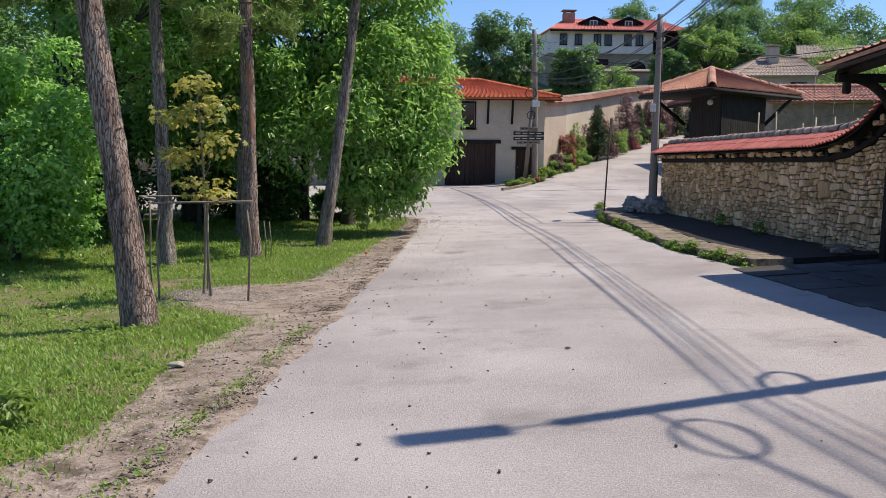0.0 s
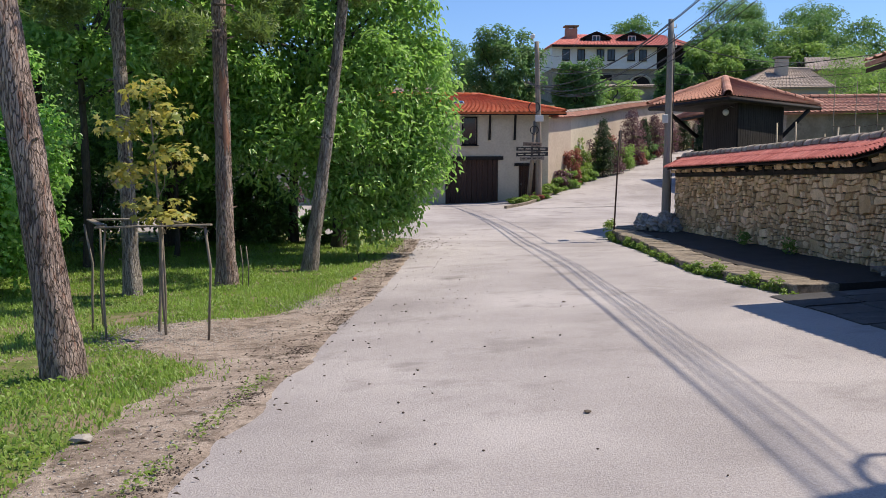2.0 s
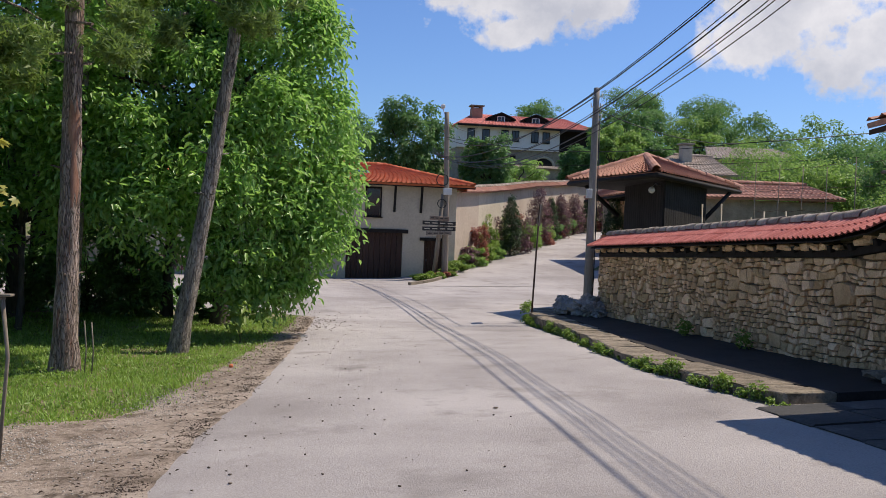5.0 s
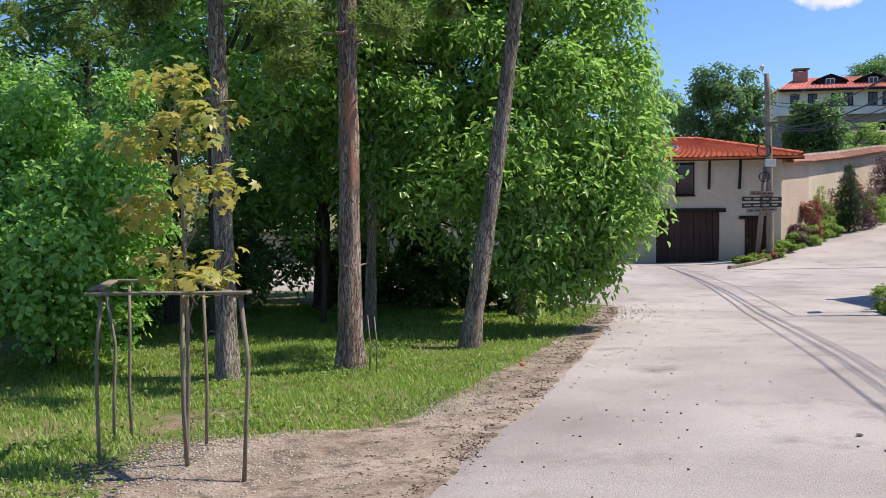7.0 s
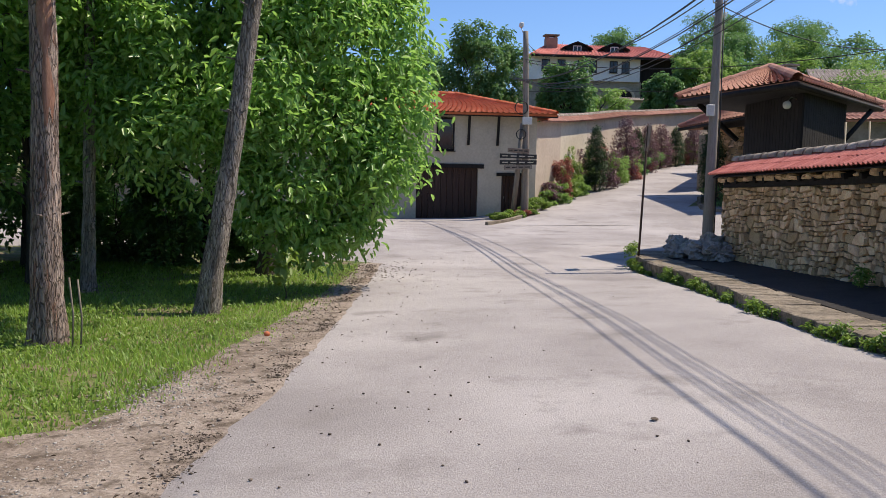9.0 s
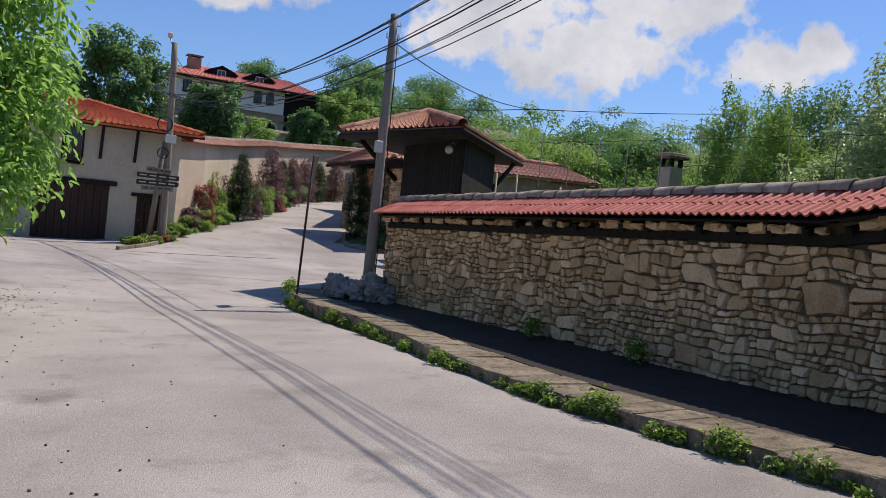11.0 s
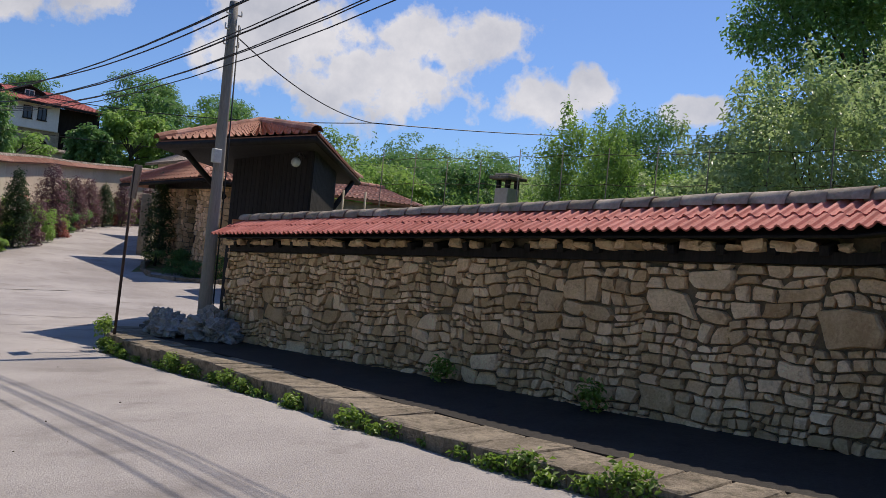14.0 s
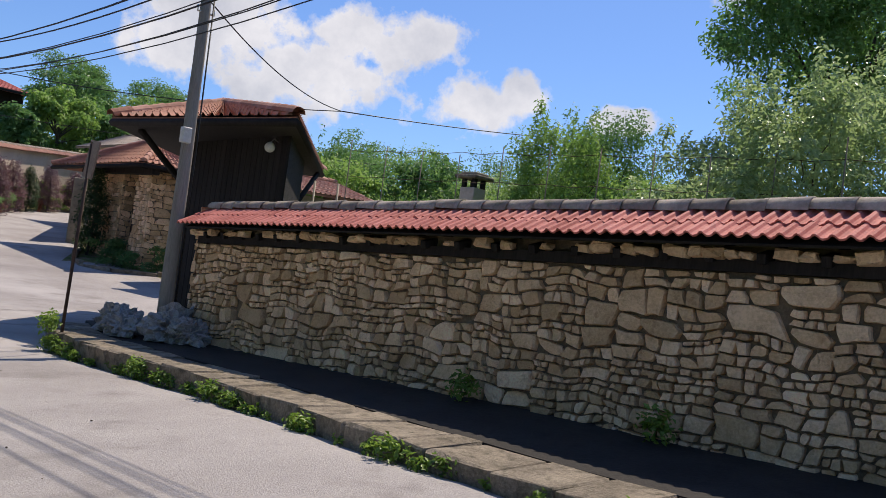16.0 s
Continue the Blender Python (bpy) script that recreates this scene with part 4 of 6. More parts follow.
part("leaf", mesh_of("leaf", av, [tuple(range(15)), tuple(range(29, 14, -1))] + [(i, (i + 1) % 15, (i + 1) % 15 + 15, i + 15) for i in range(15)], DARKWOOD), arch)
ring = [(1.3 * math.cos(a), 0.0, 0.75 + 1.1 * math.sin(a)) for a in np.linspace(0, math.pi, 13)]
tube("arch_surround", ring, 0.16, PLASTER, arch, 6)
box("window_low", 1.6, 0.1, 0.7, DARKWOOD, mansion, pose(25.6, MY + 0.25, 9.6))
EZ = 13.62
for ea, eb, ta, tb in (((18.9, MY - 1.2), (36.1, MY - 1.2), (22.0, MY + 4.5), (33.5, MY + 4.5)), ((36.1, MY - 1.2), (36.1, MY + 10), (33.5, MY + 4.5), (33.5, MY + 4.6)), ((18.9, MY + 10), (18.9, MY - 1.2), (22.0, MY + 4.6), (22.0, MY + 4.5))):
    part("roof", roof_mesh("roof", (*ea, EZ), (*eb, EZ), (*ta, EZ + 1.9), (*tb, EZ + 1.9), TILE, 0.4, 0.06, 0.16, 0.5), mansion)
box("eave_board", 17.8, 0.1, 0.22, DARKWOOD, mansion, pose(27.85, MY - 1.15, EZ - 0.26))
for x in (24.6, 28.9):
    dm = part("dormer", None, mansion, m=pose(x, MY + 1.0, EZ + 0.35))
    box("cheek", 2.4, 3.0, 0.95, DARKWOOD, dm, pose(0, 1.5, 0))
    arc = [(1.8 * k, 0, 0.66 + 0.78 * (1 - abs(k)) ** 0.85) for k in np.linspace(1, -1, 11)]
    dv = [(px, py, pz) for py in (-0.35, 3.2) for px, _, pz in arc] + [(px, py, pz - 0.14) for py in (-0.35, 3.2) for px, _, pz in arc]
    part("roof", mesh_of("roof", dv, [(i, i + 1, i + 12, i + 11) for i in range(10)] + [(i + 22, i + 33, i + 34, i + 23) for i in range(10)] + [(i + 1, i, i + 22, i + 23) for i in range(10)], DARKWOOD), dm)
    part("gable", mesh_of("gable", [(1.5 * k, -0.05, 0.6 + 0.66 * (1 - abs(k))) for k in np.linspace(1, -1, 9)], [tuple(range(9))], DARKWOOD), dm)
    window(dm, 0.95, 0.85, pose(0, -0.12, 0.12), WHITEWASH, 2)
stack = part("chimney", None, mansion, m=pose(21.9, MY + 2.6, EZ + 0.4))
box("shaft", 1.35, 1.1, 1.9, TILE_OLD, stack, bevel=0.03)
box("cap", 1.7, 1.4, 0.16, SLAB, stack, pose(0, 0, 2.1), 0.02)
for dx in (-0.5, 0.5):
    box("brick_pier", 0.25, 0.9, 0.22, TILE_OLD, stack, pose(dx, 0, 1.89))
box("terrace_wall", 17, 0.6, 3.6, GREYSTONE, mansion, pose(27.5, MY - 5.0, 4.9), 0.03)
part("terrace_coping", roof_mesh("terrace_coping", (18.8, MY - 5.6, 8.5), (36.2, MY - 5.6, 8.5), (18.8, MY - 4.9, 8.8), (36.2, MY - 4.9, 8.8), TILE_GREY, 0.3), mansion)
box("chamfer", 1.6, 0.5, 0.7, WHITEWASH, mansion, pose(33.3, MY - 0.1, 9.6))

mansion.matrix_basis = Matrix.Translation((0.2, 1.4, 1.53)) @ Matrix.Scale(1.17, 4) @ Matrix.Translation((-0.2, -1.4, -1.53))

# ---- timber shed and gate behind the street wall ----
shed = thing("timber_shed", pose(0, 0, 0), "dark timber shed with wide eaves and weathered red tiles", "shed")
EL, EA, EB, EC, PK = (9.4, 32.5, 3.0), (10.25, 27.4, 3.06), (16.5, 34.2, 3.1), (13.9, 37.0, 3.1), (12.3, 33.0, 4.0)
SHED = ((11.45, 32.6), (11.05, 28.6), (14.0, 31.9), (13.7, 34.9))
for (x0, y0), (x1, y1) in zip(SHED, SHED[1:] + SHED[:1]):
    n = max(4, int(math.hypot(x1 - x0, y1 - y0) / 0.22))
    ang = math.degrees(math.atan2(y1 - y0, x1 - x0))
    for i in range(n):
        u = (i + 0.5) / n
        box("plank", math.hypot(x1 - x0, y1 - y0) / n - 0.012, 0.05, 4.75, DARKWOOD, shed, pose(x0 + (x1 - x0) * u, y0 + (y1 - y0) * u, -1.6 + 0.03 * (i % 2), 0, 0, ang), 0.006)
under = [(x, y, z - d) for d in (0.1, 0.16) for x, y, z in (EL, EA, EB, EC)]
part("soffit", mesh_of("soffit", under, [(0, 1, 2, 3), (7, 6, 5, 4)] + [(i, (i + 1) % 4, (i + 1) % 4 + 4, i + 4) for i in range(4)], DARKWOOD), shed)
for a, b in ((EL, EA), (EA, EB), (EB, EC), (EC, EL)):
    part("roof", roof_mesh("roof", a, b, (PK[0] - 0.02, PK[1], PK[2]), (PK[0] + 0.02, PK[1], PK[2]), TILE_OLD, 0.24, 0.07, 0.1), shed)
for p in (EL, EA, EB, EC):
    ridge_line("ridge_capping", PK, (p[0], p[1], p[2] + 0.06), shed, TILE_OLD, 0.13)
for a, b in ((EL, EA), (EA, EB)):
    tube("eave_board", [(a[0], a[1], a[2] - 0.1), (b[0], b[1], b[2] - 0.1)], 0.075, DARKWOOD, shed, 4)
for a, b in (((11.1, 32.3, 1.9), (9.9, 32.2, 2.85)), ((13.95, 31.95, 1.85), (15.6, 33.3, 2.9))):
    tube("brace", [a, b], 0.07, DARKWOOD, shed, 6)
lamp = thing("wall_lamp", pose(10.72, 28.75, 2.62), "white globe lamp under the timber shed's eave", "lamp")
tube("bracket", [(0.35, 0.2, 0.16), (0.15, 0.1, 0.2), (0, 0, 0.08)], 0.015, METAL, lamp, 6)
bm = bmesh.new()
bmesh.ops.create_uvsphere(bm, u_segments=14, v_segments=8, radius=0.10)
part("globe", bm_mesh("globe", bm, PALEBOX, True), lamp)

gate = thing("courtyard_gate", pose(0, 0, 0), "stone courtyard gatehouse with a small tiled roof", "gate")
GB = -0.95
gp = random.Random(5)
for x0, x1, y0, y1 in ((15.2, 17.0, 43.0, 43.9), (15.2, 17.0, 45.0, 47.2)):
    pil = part("pillar", None, gate)
    box("core", x1 - x0 - 0.04, y1 - y0 - 0.04, 4.1, MORTAR, pil, pose((x0 + x1) / 2, (y0 + y1) / 2, GB - 0.1), 0.01)
    pv, pf = [], []
    for face in ("front", "side"):
        span = (x1 - x0) if face == "front" else (y1 - y0)
        put = (lambda s, h, o: (x0 + s, y0 + 0.01 - o, h)) if face == "front" else (lambda s, h, o: (x0 + 0.01 - o, y0 + s, h))
        for poly in rubble_cells(list(rubble(0.0, span, GB - 0.1, 3.05, gp, (0.16, 0.28), 0.0)), gp):
            poly = clip_poly(clip_poly(poly, 1, 0, span), -1, 0, 0.0)
            if len(poly) < 3:
                continue
            vs, fs = stone_arrays(poly, gp, put)
            pf += [tuple(i + len(pv) for i in f) for f in fs]
            pv += vs
    part("facing", mesh_of("facing", pv, pf, STONE), pil)["kind"] = "stuff"
for i in range(4):
    box("board", 0.06, 0.265, 3.3, BROWNWOOD, gate, pose(15.75, 44.04 + i * 0.275, GB), 0.006)
box("beam", 0.3, 5.2, 0.26, DARKWOOD, gate, pose(14.95, 44.9, 2.78), 0.02)
box("beam", 3.2, 0.26, 0.22, DARKWOOD, gate, pose(16.2, 42.75, 2.95), 0.02)
RSW, RSE, RNW, RNE = (14.35, 42.1, 3.1), (17.9, 42.1, 3.15), (13.75, 47.7, 2.85), (17.9, 47.7, 3.0)
RA, RB = (16.0, 44.2, 4.1), (16.0, 45.6, 4.1)
part("roof", roof_mesh("roof", RNW, RSW, RB, RA, TILE_OLD, 0.25, 0.06, 0.12), gate)
part("roof", roof_mesh("roof", RSW, RSE, RA, (16.05, 44.2, 4.1), TILE_OLD, 0.25, 0.06, 0.12), gate)
part("roof", roof_mesh("roof", RSE, RNE, RA, RB, TILE_OLD, 0.25, 0.06, 0.12), gate)
part("roof", roof_mesh("roof", RNE, RNW, (16.05, 45.6, 4.1), RB, TILE_OLD, 0.25, 0.06, 0.12), gate)
for a, b in ((RSW, RA), (RSE, RA), (RNW, RB), (RA, RB)):
    ridge_line("ridge_capping", (a[0], a[1], a[2] + 0.05), b, gate, TILE_OLD, 0.11)
for (x0, y0, z0), (x1, y1, z1) in ((RNW, RSW), (RSW, RSE)):
    tube("eave_board", [(x0, y0, z0 - 0.09), (x1, y1, z1 - 0.09)], 0.07, DARKWOOD, gate, 4)
FAR_GATE = Matrix.Translation((2.2, 15.1, 0.63)) @ Matrix.Scale(1.2, 4) @ Matrix.Translation((-1.0, -15.1, -0.63))
gate.matrix_basis = FAR_GATE
yard_wall = tagged(new("wall_yard"), "ochre stone courtyard wall beside the gate", "wall", kind="structure")
box("body", 4.5, 0.5, 3.6, GREYSTONE, yard_wall, pose(22.9, 49.3, -1.4), 0.03)
box("body", 0.5, 12.0, 4.4, GREYSTONE, yard_wall, pose(22.0, 60.5, -1.4, 0, 0, -27), 0.03)
island = tagged(new("planter_edge"), "low concrete kerb of a planting bed at the gate", "kerb", kind="structure")
KP = [(21.4, 46.6), (19.0, 46.7), (17.3, 47.1), (16.6, 48.2), (17.2, 50.2), (19.3, 54.0)]
for (x0, y0), (x1, y1) in zip(KP, KP[1:]):
    xm, ym = (x0 + x1) / 2, (y0 + y1) / 2
    box("kerb_stone", math.hypot(x1 - x0, y1 - y0), 0.18, 0.34, SLAB, island, pose(xm, ym, float(height_at(xm, ym)) - 0.2, 0, 0, math.degrees(math.atan2(y1 - y0, x1 - x0))), 0.02)

# low red roofed shed and grey roofed house beyond
red = thing("garden_shed", pose(0, 0, 0), "long low stone shed with a red tiled roof", "shed")
box("wall", 6.9, 3.0, 4.75, GREYSTONE, red, pose(22.55, 44.2, -1.6), 0.02)
part("roof", roof_mesh("roof", (18.7, 42.3, 3.17), (26.4, 42.3, 3.35), (18.7, 44.2, 3.97), (25.4, 44.2, 4.05), TILE_OLD, 0.25, 0.05, 0.1), red)
part("roof", roof_mesh("roof", (26.4, 42.3, 3.35), (26.4, 46.2, 3.35), (25.4, 44.2, 4.05), (25.4, 44.3, 4.05), TILE_OLD, 0.25, 0.05, 0.1), red)
ridge_line("ridge_capping", (18.7, 44.2, 4.0), (25.4, 44.2, 4.08), red, TILE_OLD)
grey = thing("farmhouse", pose(0, 0, 0), "pale farmhouse with grey brown tiled hip roof and chimney", "house")
box("wall", 5.4, 6.2, 7.4, PLASTER, grey, pose(28.3, 65.2, -1.6), 0.02)
for ea, eb, ta, tb in (((25.0, 61.8), (31.4, 61.8), (28.4, 66), (31.4, 66)), ((25.0, 69.0), (25.0, 61.8), (28.4, 66.1), (28.4, 66))):
    part("roof", roof_mesh("roof", (*ea, 5.68), (*eb, 5.8), (*ta, 7.4), (*tb, 7.4), TILE_GREY, 0.3, 0.05), grey)
ridge_line("ridge_capping", (28.4, 66, 7.42), (31.4, 66, 7.42), grey, TILE_GREY)
stack = part("chimney", None, grey, m=pose(28.75, 64.8, 6.6))
box("shaft", 0.75, 0.7, 1.4, PLASTER_PINK, stack)
box("cap", 1.0, 0.95, 0.12, TILE_GREY, stack, pose(0, 0, 1.45), 0.02)
window(grey, 1.2, 1.0, pose(29.6, 62.0, 4.3), DARKWOOD, 2)
barn = thing("barn", pose(0, 0, 0), "barn with a broad grey brown tiled roof", "barn")
box("wall", 8, 8, 7.6, PLASTER_PINK, barn, pose(38.2, 75.6, 0.2))
part("roof", roof_mesh("roof", (33.6, 71, 7.8), (42.5, 71, 8.1), (35.8, 76, 9.3), (42.5, 76, 9.4), TILE_GREY, 0.35, 0.05), barn)
stub = thing("chimney_stack", pose(23.0, 34.2, 0), "plastered chimney stack with a stone cap in the garden", "chimney")
box("shaft", 0.62, 0.62, 5.2, PLASTER_PINK, stub, pose(0, 0, -1.5), 0.02)
for dx, dy in ((-0.22, -0.22), (0.22, -0.22), (-0.22, 0.22), (0.22, 0.22)):
    box("pier", 0.14, 0.14, 0.3, DARKWOOD, stub, pose(dx, dy, 3.7), 0.01)
box("cap", 0.98, 0.98, 0.12, SLAB, stub, pose(0, 0, 4.0), 0.03)
box("cap_stone", 0.7, 0.7, 0.1, GREYSTONE, stub, pose(0, 0, 4.12), 0.03)

# ---- gateway at the wall's near end ----
porch = thing("gateway_roof", pose(0, 0, 0), "tiled gateway roof on dark curved timber brackets", "gateway")
part("roof", roof_mesh("roof", (6.95, 13.95, 2.68), (6.95, 3.5, 3.7), (10.2, 13.95, 3.6), (10.2, 3.5, 4.6), TILE_OLD, 0.22, 0.035, 0.06), porch)
part("roof", roof_mesh("roof", (13.2, 3.5, 3.7), (13.2, 13.95, 2.7), (10.2, 3.5, 4.6), (10.2, 13.95, 3.6), TILE_OLD, 0.22, 0.035, 0.06), porch)
part("boards", mesh_of("boards", [(6.95, 13.9, 2.6), (10.2, 13.9, 3.5), (10.2, 3.5, 4.5), (6.95, 3.5, 3.62), (6.95, 13.9, 2.54), (10.2, 13.9, 3.44), (10.2, 3.5, 4.44), (6.95, 3.5, 3.56)], [(0, 1, 2, 3), (7, 6, 5, 4), (0, 4, 5, 1), (3, 2, 6, 7), (0, 3, 7, 4)], BROWNWOOD), porch, "brown soffit boards")
tube("purlin", [(7.3, 13.85, 2.58), (7.3, 3.6, 3.58)], 0.085, DARKWOOD, porch, 6)
for y in (13.6, 8.5, 4.5):
    up = 0.096 * (13.6 - y)
    arcp = [(8.12 - 0.82 * (1 - math.cos(a)), y, up + 1.65 + 0.84 * math.sin(a)) for a in np.linspace(0, math.pi / 2, 10)]
    tube("bracket", arcp, 0.075, DARKWOOD, porch, 8)
    box("post", 0.18, 0.18, 3.9 + up, DARKWOOD, porch, pose(8.16, y, -1.1), 0.015)
    box("tie", 1.3, 0.14, 0.14, DARKWOOD, porch, pose(7.75, y, up + 2.42), 0.015)
    box("pendant", 0.11, 0.11, 0.34, DARKWOOD, porch, pose(7.28, y, up + 2.24), 0.02)
box("wall", 0.5, 9.2, 4.2, GREYSTONE, porch, pose(9.2, 8.6, -1.2), 0.03)
tube("downpipe", [(8.33, 13.5, -0.6), (8.33, 13.5, 2.3)], 0.035, METAL, porch, 8, 0.0, "thin galvanised downpipe")
for sx, sy, sw, turn in ((7.72, 14.25, 0.5, 12), (7.95, 14.75, 0.62, -20)):
    rock = new("loose_stone", rock_mesh("loose_stone", SLAB, int(sy * 10), 0.42))
    rock.matrix_basis = pose(sx, sy, walk_z(sx, sy) + 0.06, 0, 0, turn) @ Matrix.Diagonal((sw, sw * 0.62, 0.34, 1))
    tagged(rock, "loose pale flat stone lying on the footway", "stone", "loose stones on the footway")
# flagstone floor, its colour darkened on top of the roof's own shadow
paving = tagged(new("paving"), "old flagstones under the gateway roof, shade put into their dark colour", "paving", kind="structure")
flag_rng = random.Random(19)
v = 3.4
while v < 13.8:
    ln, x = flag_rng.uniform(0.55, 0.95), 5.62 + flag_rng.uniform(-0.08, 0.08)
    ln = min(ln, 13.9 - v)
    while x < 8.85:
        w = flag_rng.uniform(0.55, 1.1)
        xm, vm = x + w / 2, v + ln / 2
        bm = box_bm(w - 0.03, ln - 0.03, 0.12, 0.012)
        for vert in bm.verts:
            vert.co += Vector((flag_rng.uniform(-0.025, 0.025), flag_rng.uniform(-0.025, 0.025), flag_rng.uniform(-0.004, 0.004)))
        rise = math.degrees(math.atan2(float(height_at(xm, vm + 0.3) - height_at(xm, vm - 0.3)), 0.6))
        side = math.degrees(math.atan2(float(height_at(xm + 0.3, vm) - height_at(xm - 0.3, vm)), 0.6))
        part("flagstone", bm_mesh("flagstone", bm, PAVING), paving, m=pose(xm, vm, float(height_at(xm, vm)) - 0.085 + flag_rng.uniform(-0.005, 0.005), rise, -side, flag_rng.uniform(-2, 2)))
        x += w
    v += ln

# ---- poles, wires and signs ----
def coil(parent, at, rad, turns=4):
    pts = [(rad * math.cos(a) * (1 + 0.05 * math.sin(a * 0.7)), 0.02 * a / 6, rad * math.sin(a)) for a in np.linspace(0, 2 * math.pi * turns, turns * 18)]
    return tube("cable_coil", pts, 0.016, CABLE, parent, 5, m=pose(*at))


pole1 = thing("utility_pole", pose(8.72, 28.25, walk_z(8.6, 28.2) - 0.05), "weathered grey wooden utility pole beside the stone wall", "utility pole", "utility poles along the street")
tube("shaft", sampled([(0, 0, -0.3), (0.05, 0.1, 3), (0.1, 0.25, 6.45)], 12), list(np.linspace(0.135, 0.085, 12)), GREYPOLE, pole1, 12, 0.1)
box("meter_box", 0.16, 0.12, 0.26, PALEBOX, pole1, pose(-0.1, -0.05, 3.3), 0.01)
tube("conduit", [(0.12, -0.09, 0), (0.15, -0.02, 3.2), (0.17, 0.1, 6)], 0.014, CABLE, pole1, 6)
for h in (5.6, 5.9, 6.2):
    for s in (-1, 1):
        tube("insulator", [(0.1, 0.2, h), (0.1 + 0.16 * s, 0.2, h), (0.1 + 0.16 * s, 0.2, h + 0.1)], 0.018, PALEBOX, pole1, 6)
pole2 = thing("utility_pole", pose(8.15, 48.3, -1.2), "old wooden utility pole with coiled cables and lamp", "utility pole", "utility poles along the street")
tube("shaft", sampled([(0, 0, -0.4), (-0.05, 0, 4), (-0.2, 0, 8.35)], 12), list(np.linspace(0.18, 0.12, 12)), OLDWOOD, pole2, 12, 0.1)
tube("brace", [(-0.55, 0, 0), (-0.2, 0, 4.2)], 0.12, OLDWOOD, pole2, 8)
coil(pole2, (-0.32, -0.2, 4.9), 0.3)
coil(pole2, (-0.3, -0.2, 3.7), 0.22)
box("junction_box", 0.42, 0.2, 0.34, PALEBOX, pole2, pose(-0.05, -0.2, 4.15), 0.01)
tube("lamp_arm", [(-0.2, 0, 8.0), (-0.42, -0.05, 8.5)], 0.02, METAL, pole2, 6)
box("lamp_head", 0.2, 0.3, 0.22, PALEBOX, pole2, pose(-0.42, -0.1, 8.5), 0.05)
board = thing("direction_signs", pose(7.95, 47.95, 0), "stack of weathered direction sign boards on the pole", "sign")
for i, (h, w, mt) in enumerate(((1.65, 1.0, SIGNBOARD), (1.4, 1.7, INK), (1.12, 1.7, INK), (0.9, 1.3, OLDWOOD))):
    sb = box("sign_board", w, 0.05, 0.2, mt, board, pose(-0.25, -0.1 - 0.004 * i, h, 0, 2 - i * 1.5, 0), 0.01)
    for j in range(4):
        box("lettering", w * 0.16, 0.006, 0.05, PLASTER if mt is INK else INK, sb, pose(-w * 0.36 + j * w * 0.23, -0.03, 0.075), 0.001)
lamp_post = thing("street_lamp", pose(6.95, 7.35, float(height_at(6.95, 7.35))), "tall concrete street lamp pole with coiled cable", "street lamp")
tube("shaft", [(0, 0, -0.3), (0, 0, 4.5), (0, 0, 9.5)], [0.16, 0.13, 0.10], GREYPOLE, lamp_post, 10)
tube("arm", [(0, 0, 9.45), (-0.08, -0.02, 9.75), (-0.2, -0.04, 9.85)], 0.025, METAL, lamp_post, 8)
box("lamp_head", 0.7, 0.3, 0.14, METAL, lamp_post, pose(-0.5, -0.1, 9.85, 0, 8, 10), 0.03)
coil(lamp_post, (0, 0, 0), 0.36, 3).matrix_basis = pose(0.2, 0.25, 6.6, 0, 0, 80)
coil(lamp_post, (0, 0, 0), 0.42, 2).matrix_basis = pose(-0.53, -0.95, 7.2, 0, 0, 95)


def wire(a, b, sag, rad=0.011):
    a, b = Vector(a), Vector(b)
    pts = [a.lerp(b, u) - Vector((0, 0, sag * 4 * u * (1 - u))) for u in np.linspace(0, 1, 22)]
    ob = tube("overhead_wire", pts, rad, CABLE, None, 5)
    return tagged(ob, "thin black overhead cable strung between poles", "cable", "overhead cables")


CROSS, CROSS_END = 4.65, 10.6
TOP1, TOP2 = Vector((8.82, 28.45, 5.25)), Vector((7.9, 48.3, 6.2))
for i, (dx, zl, sag) in enumerate(((0.06, 7.75, 2.05), (0.02, 7.6, 2.05), (0.0, 7.45, 2.45), (0.04, 7.35, 2.45), (0.0, 7.2, 2.7), (0.03, 6.85, 2.66), (0.05, 7.12, 2.7))):
    near = Vector((7.26 + dx, 7.35, zl))
    wire(near, (7.26 + dx, 48.3, 5.0 + 0.06 * i), sag, 0.014 if i in (1, 3) else 0.009)
    wire(near, (5.6 + dx, -22, zl + 0.4), 0.8, 0.014 if i in (1, 3) else 0.009)
wire((7.0, 7.3, 8.3), (10.2, -14, 8.2), 0.5, 0.028)
wire(TOP2 + Vector((0, 0, 0.6)), (21, 98, 14), 1.2, 0.016)
wire(TOP1 + Vector((0.05, 0, 0.0)), TOP2 + Vector((0.1, 0, -0.4)), 0.8, 0.016)
wire(TOP1 + Vector((0.05, 0, -0.45)), (15.9, 33.0, CROSS), 0.3, 0.013)
wire((15.9, 33.0, CROSS), (48, 36, CROSS_END), 0.5, 0.016)
wire(TOP2 + Vector((0, 0, -0.3)), (15.9, 33.0, CROSS), 0.5, 0.014)
wire((9, 66, 6), (40, 52, 7.2), 0.6, 0.016)

sign = thing("road_sign", pose(7.2, 28.6, walk_z(7.3, 28.6) - 0.05, 0, 0, 0), "rusty leaning signpost with a narrow board seen edge on", "sign post")
tube("post", [(0, 0, -0.2), (0.12, 0.2, 1.6), (0.24, 0.4, 3.15)], 0.026, RUST, sign, 8)
bm = box_bm(0.03, 0.42, 0.62, 0.006)
part("board", bm_mesh("board", bm, SIGNBOARD), sign, "faded board turned sideways", pose(0.2, 0.33, 2.55, 6, 4, -6))

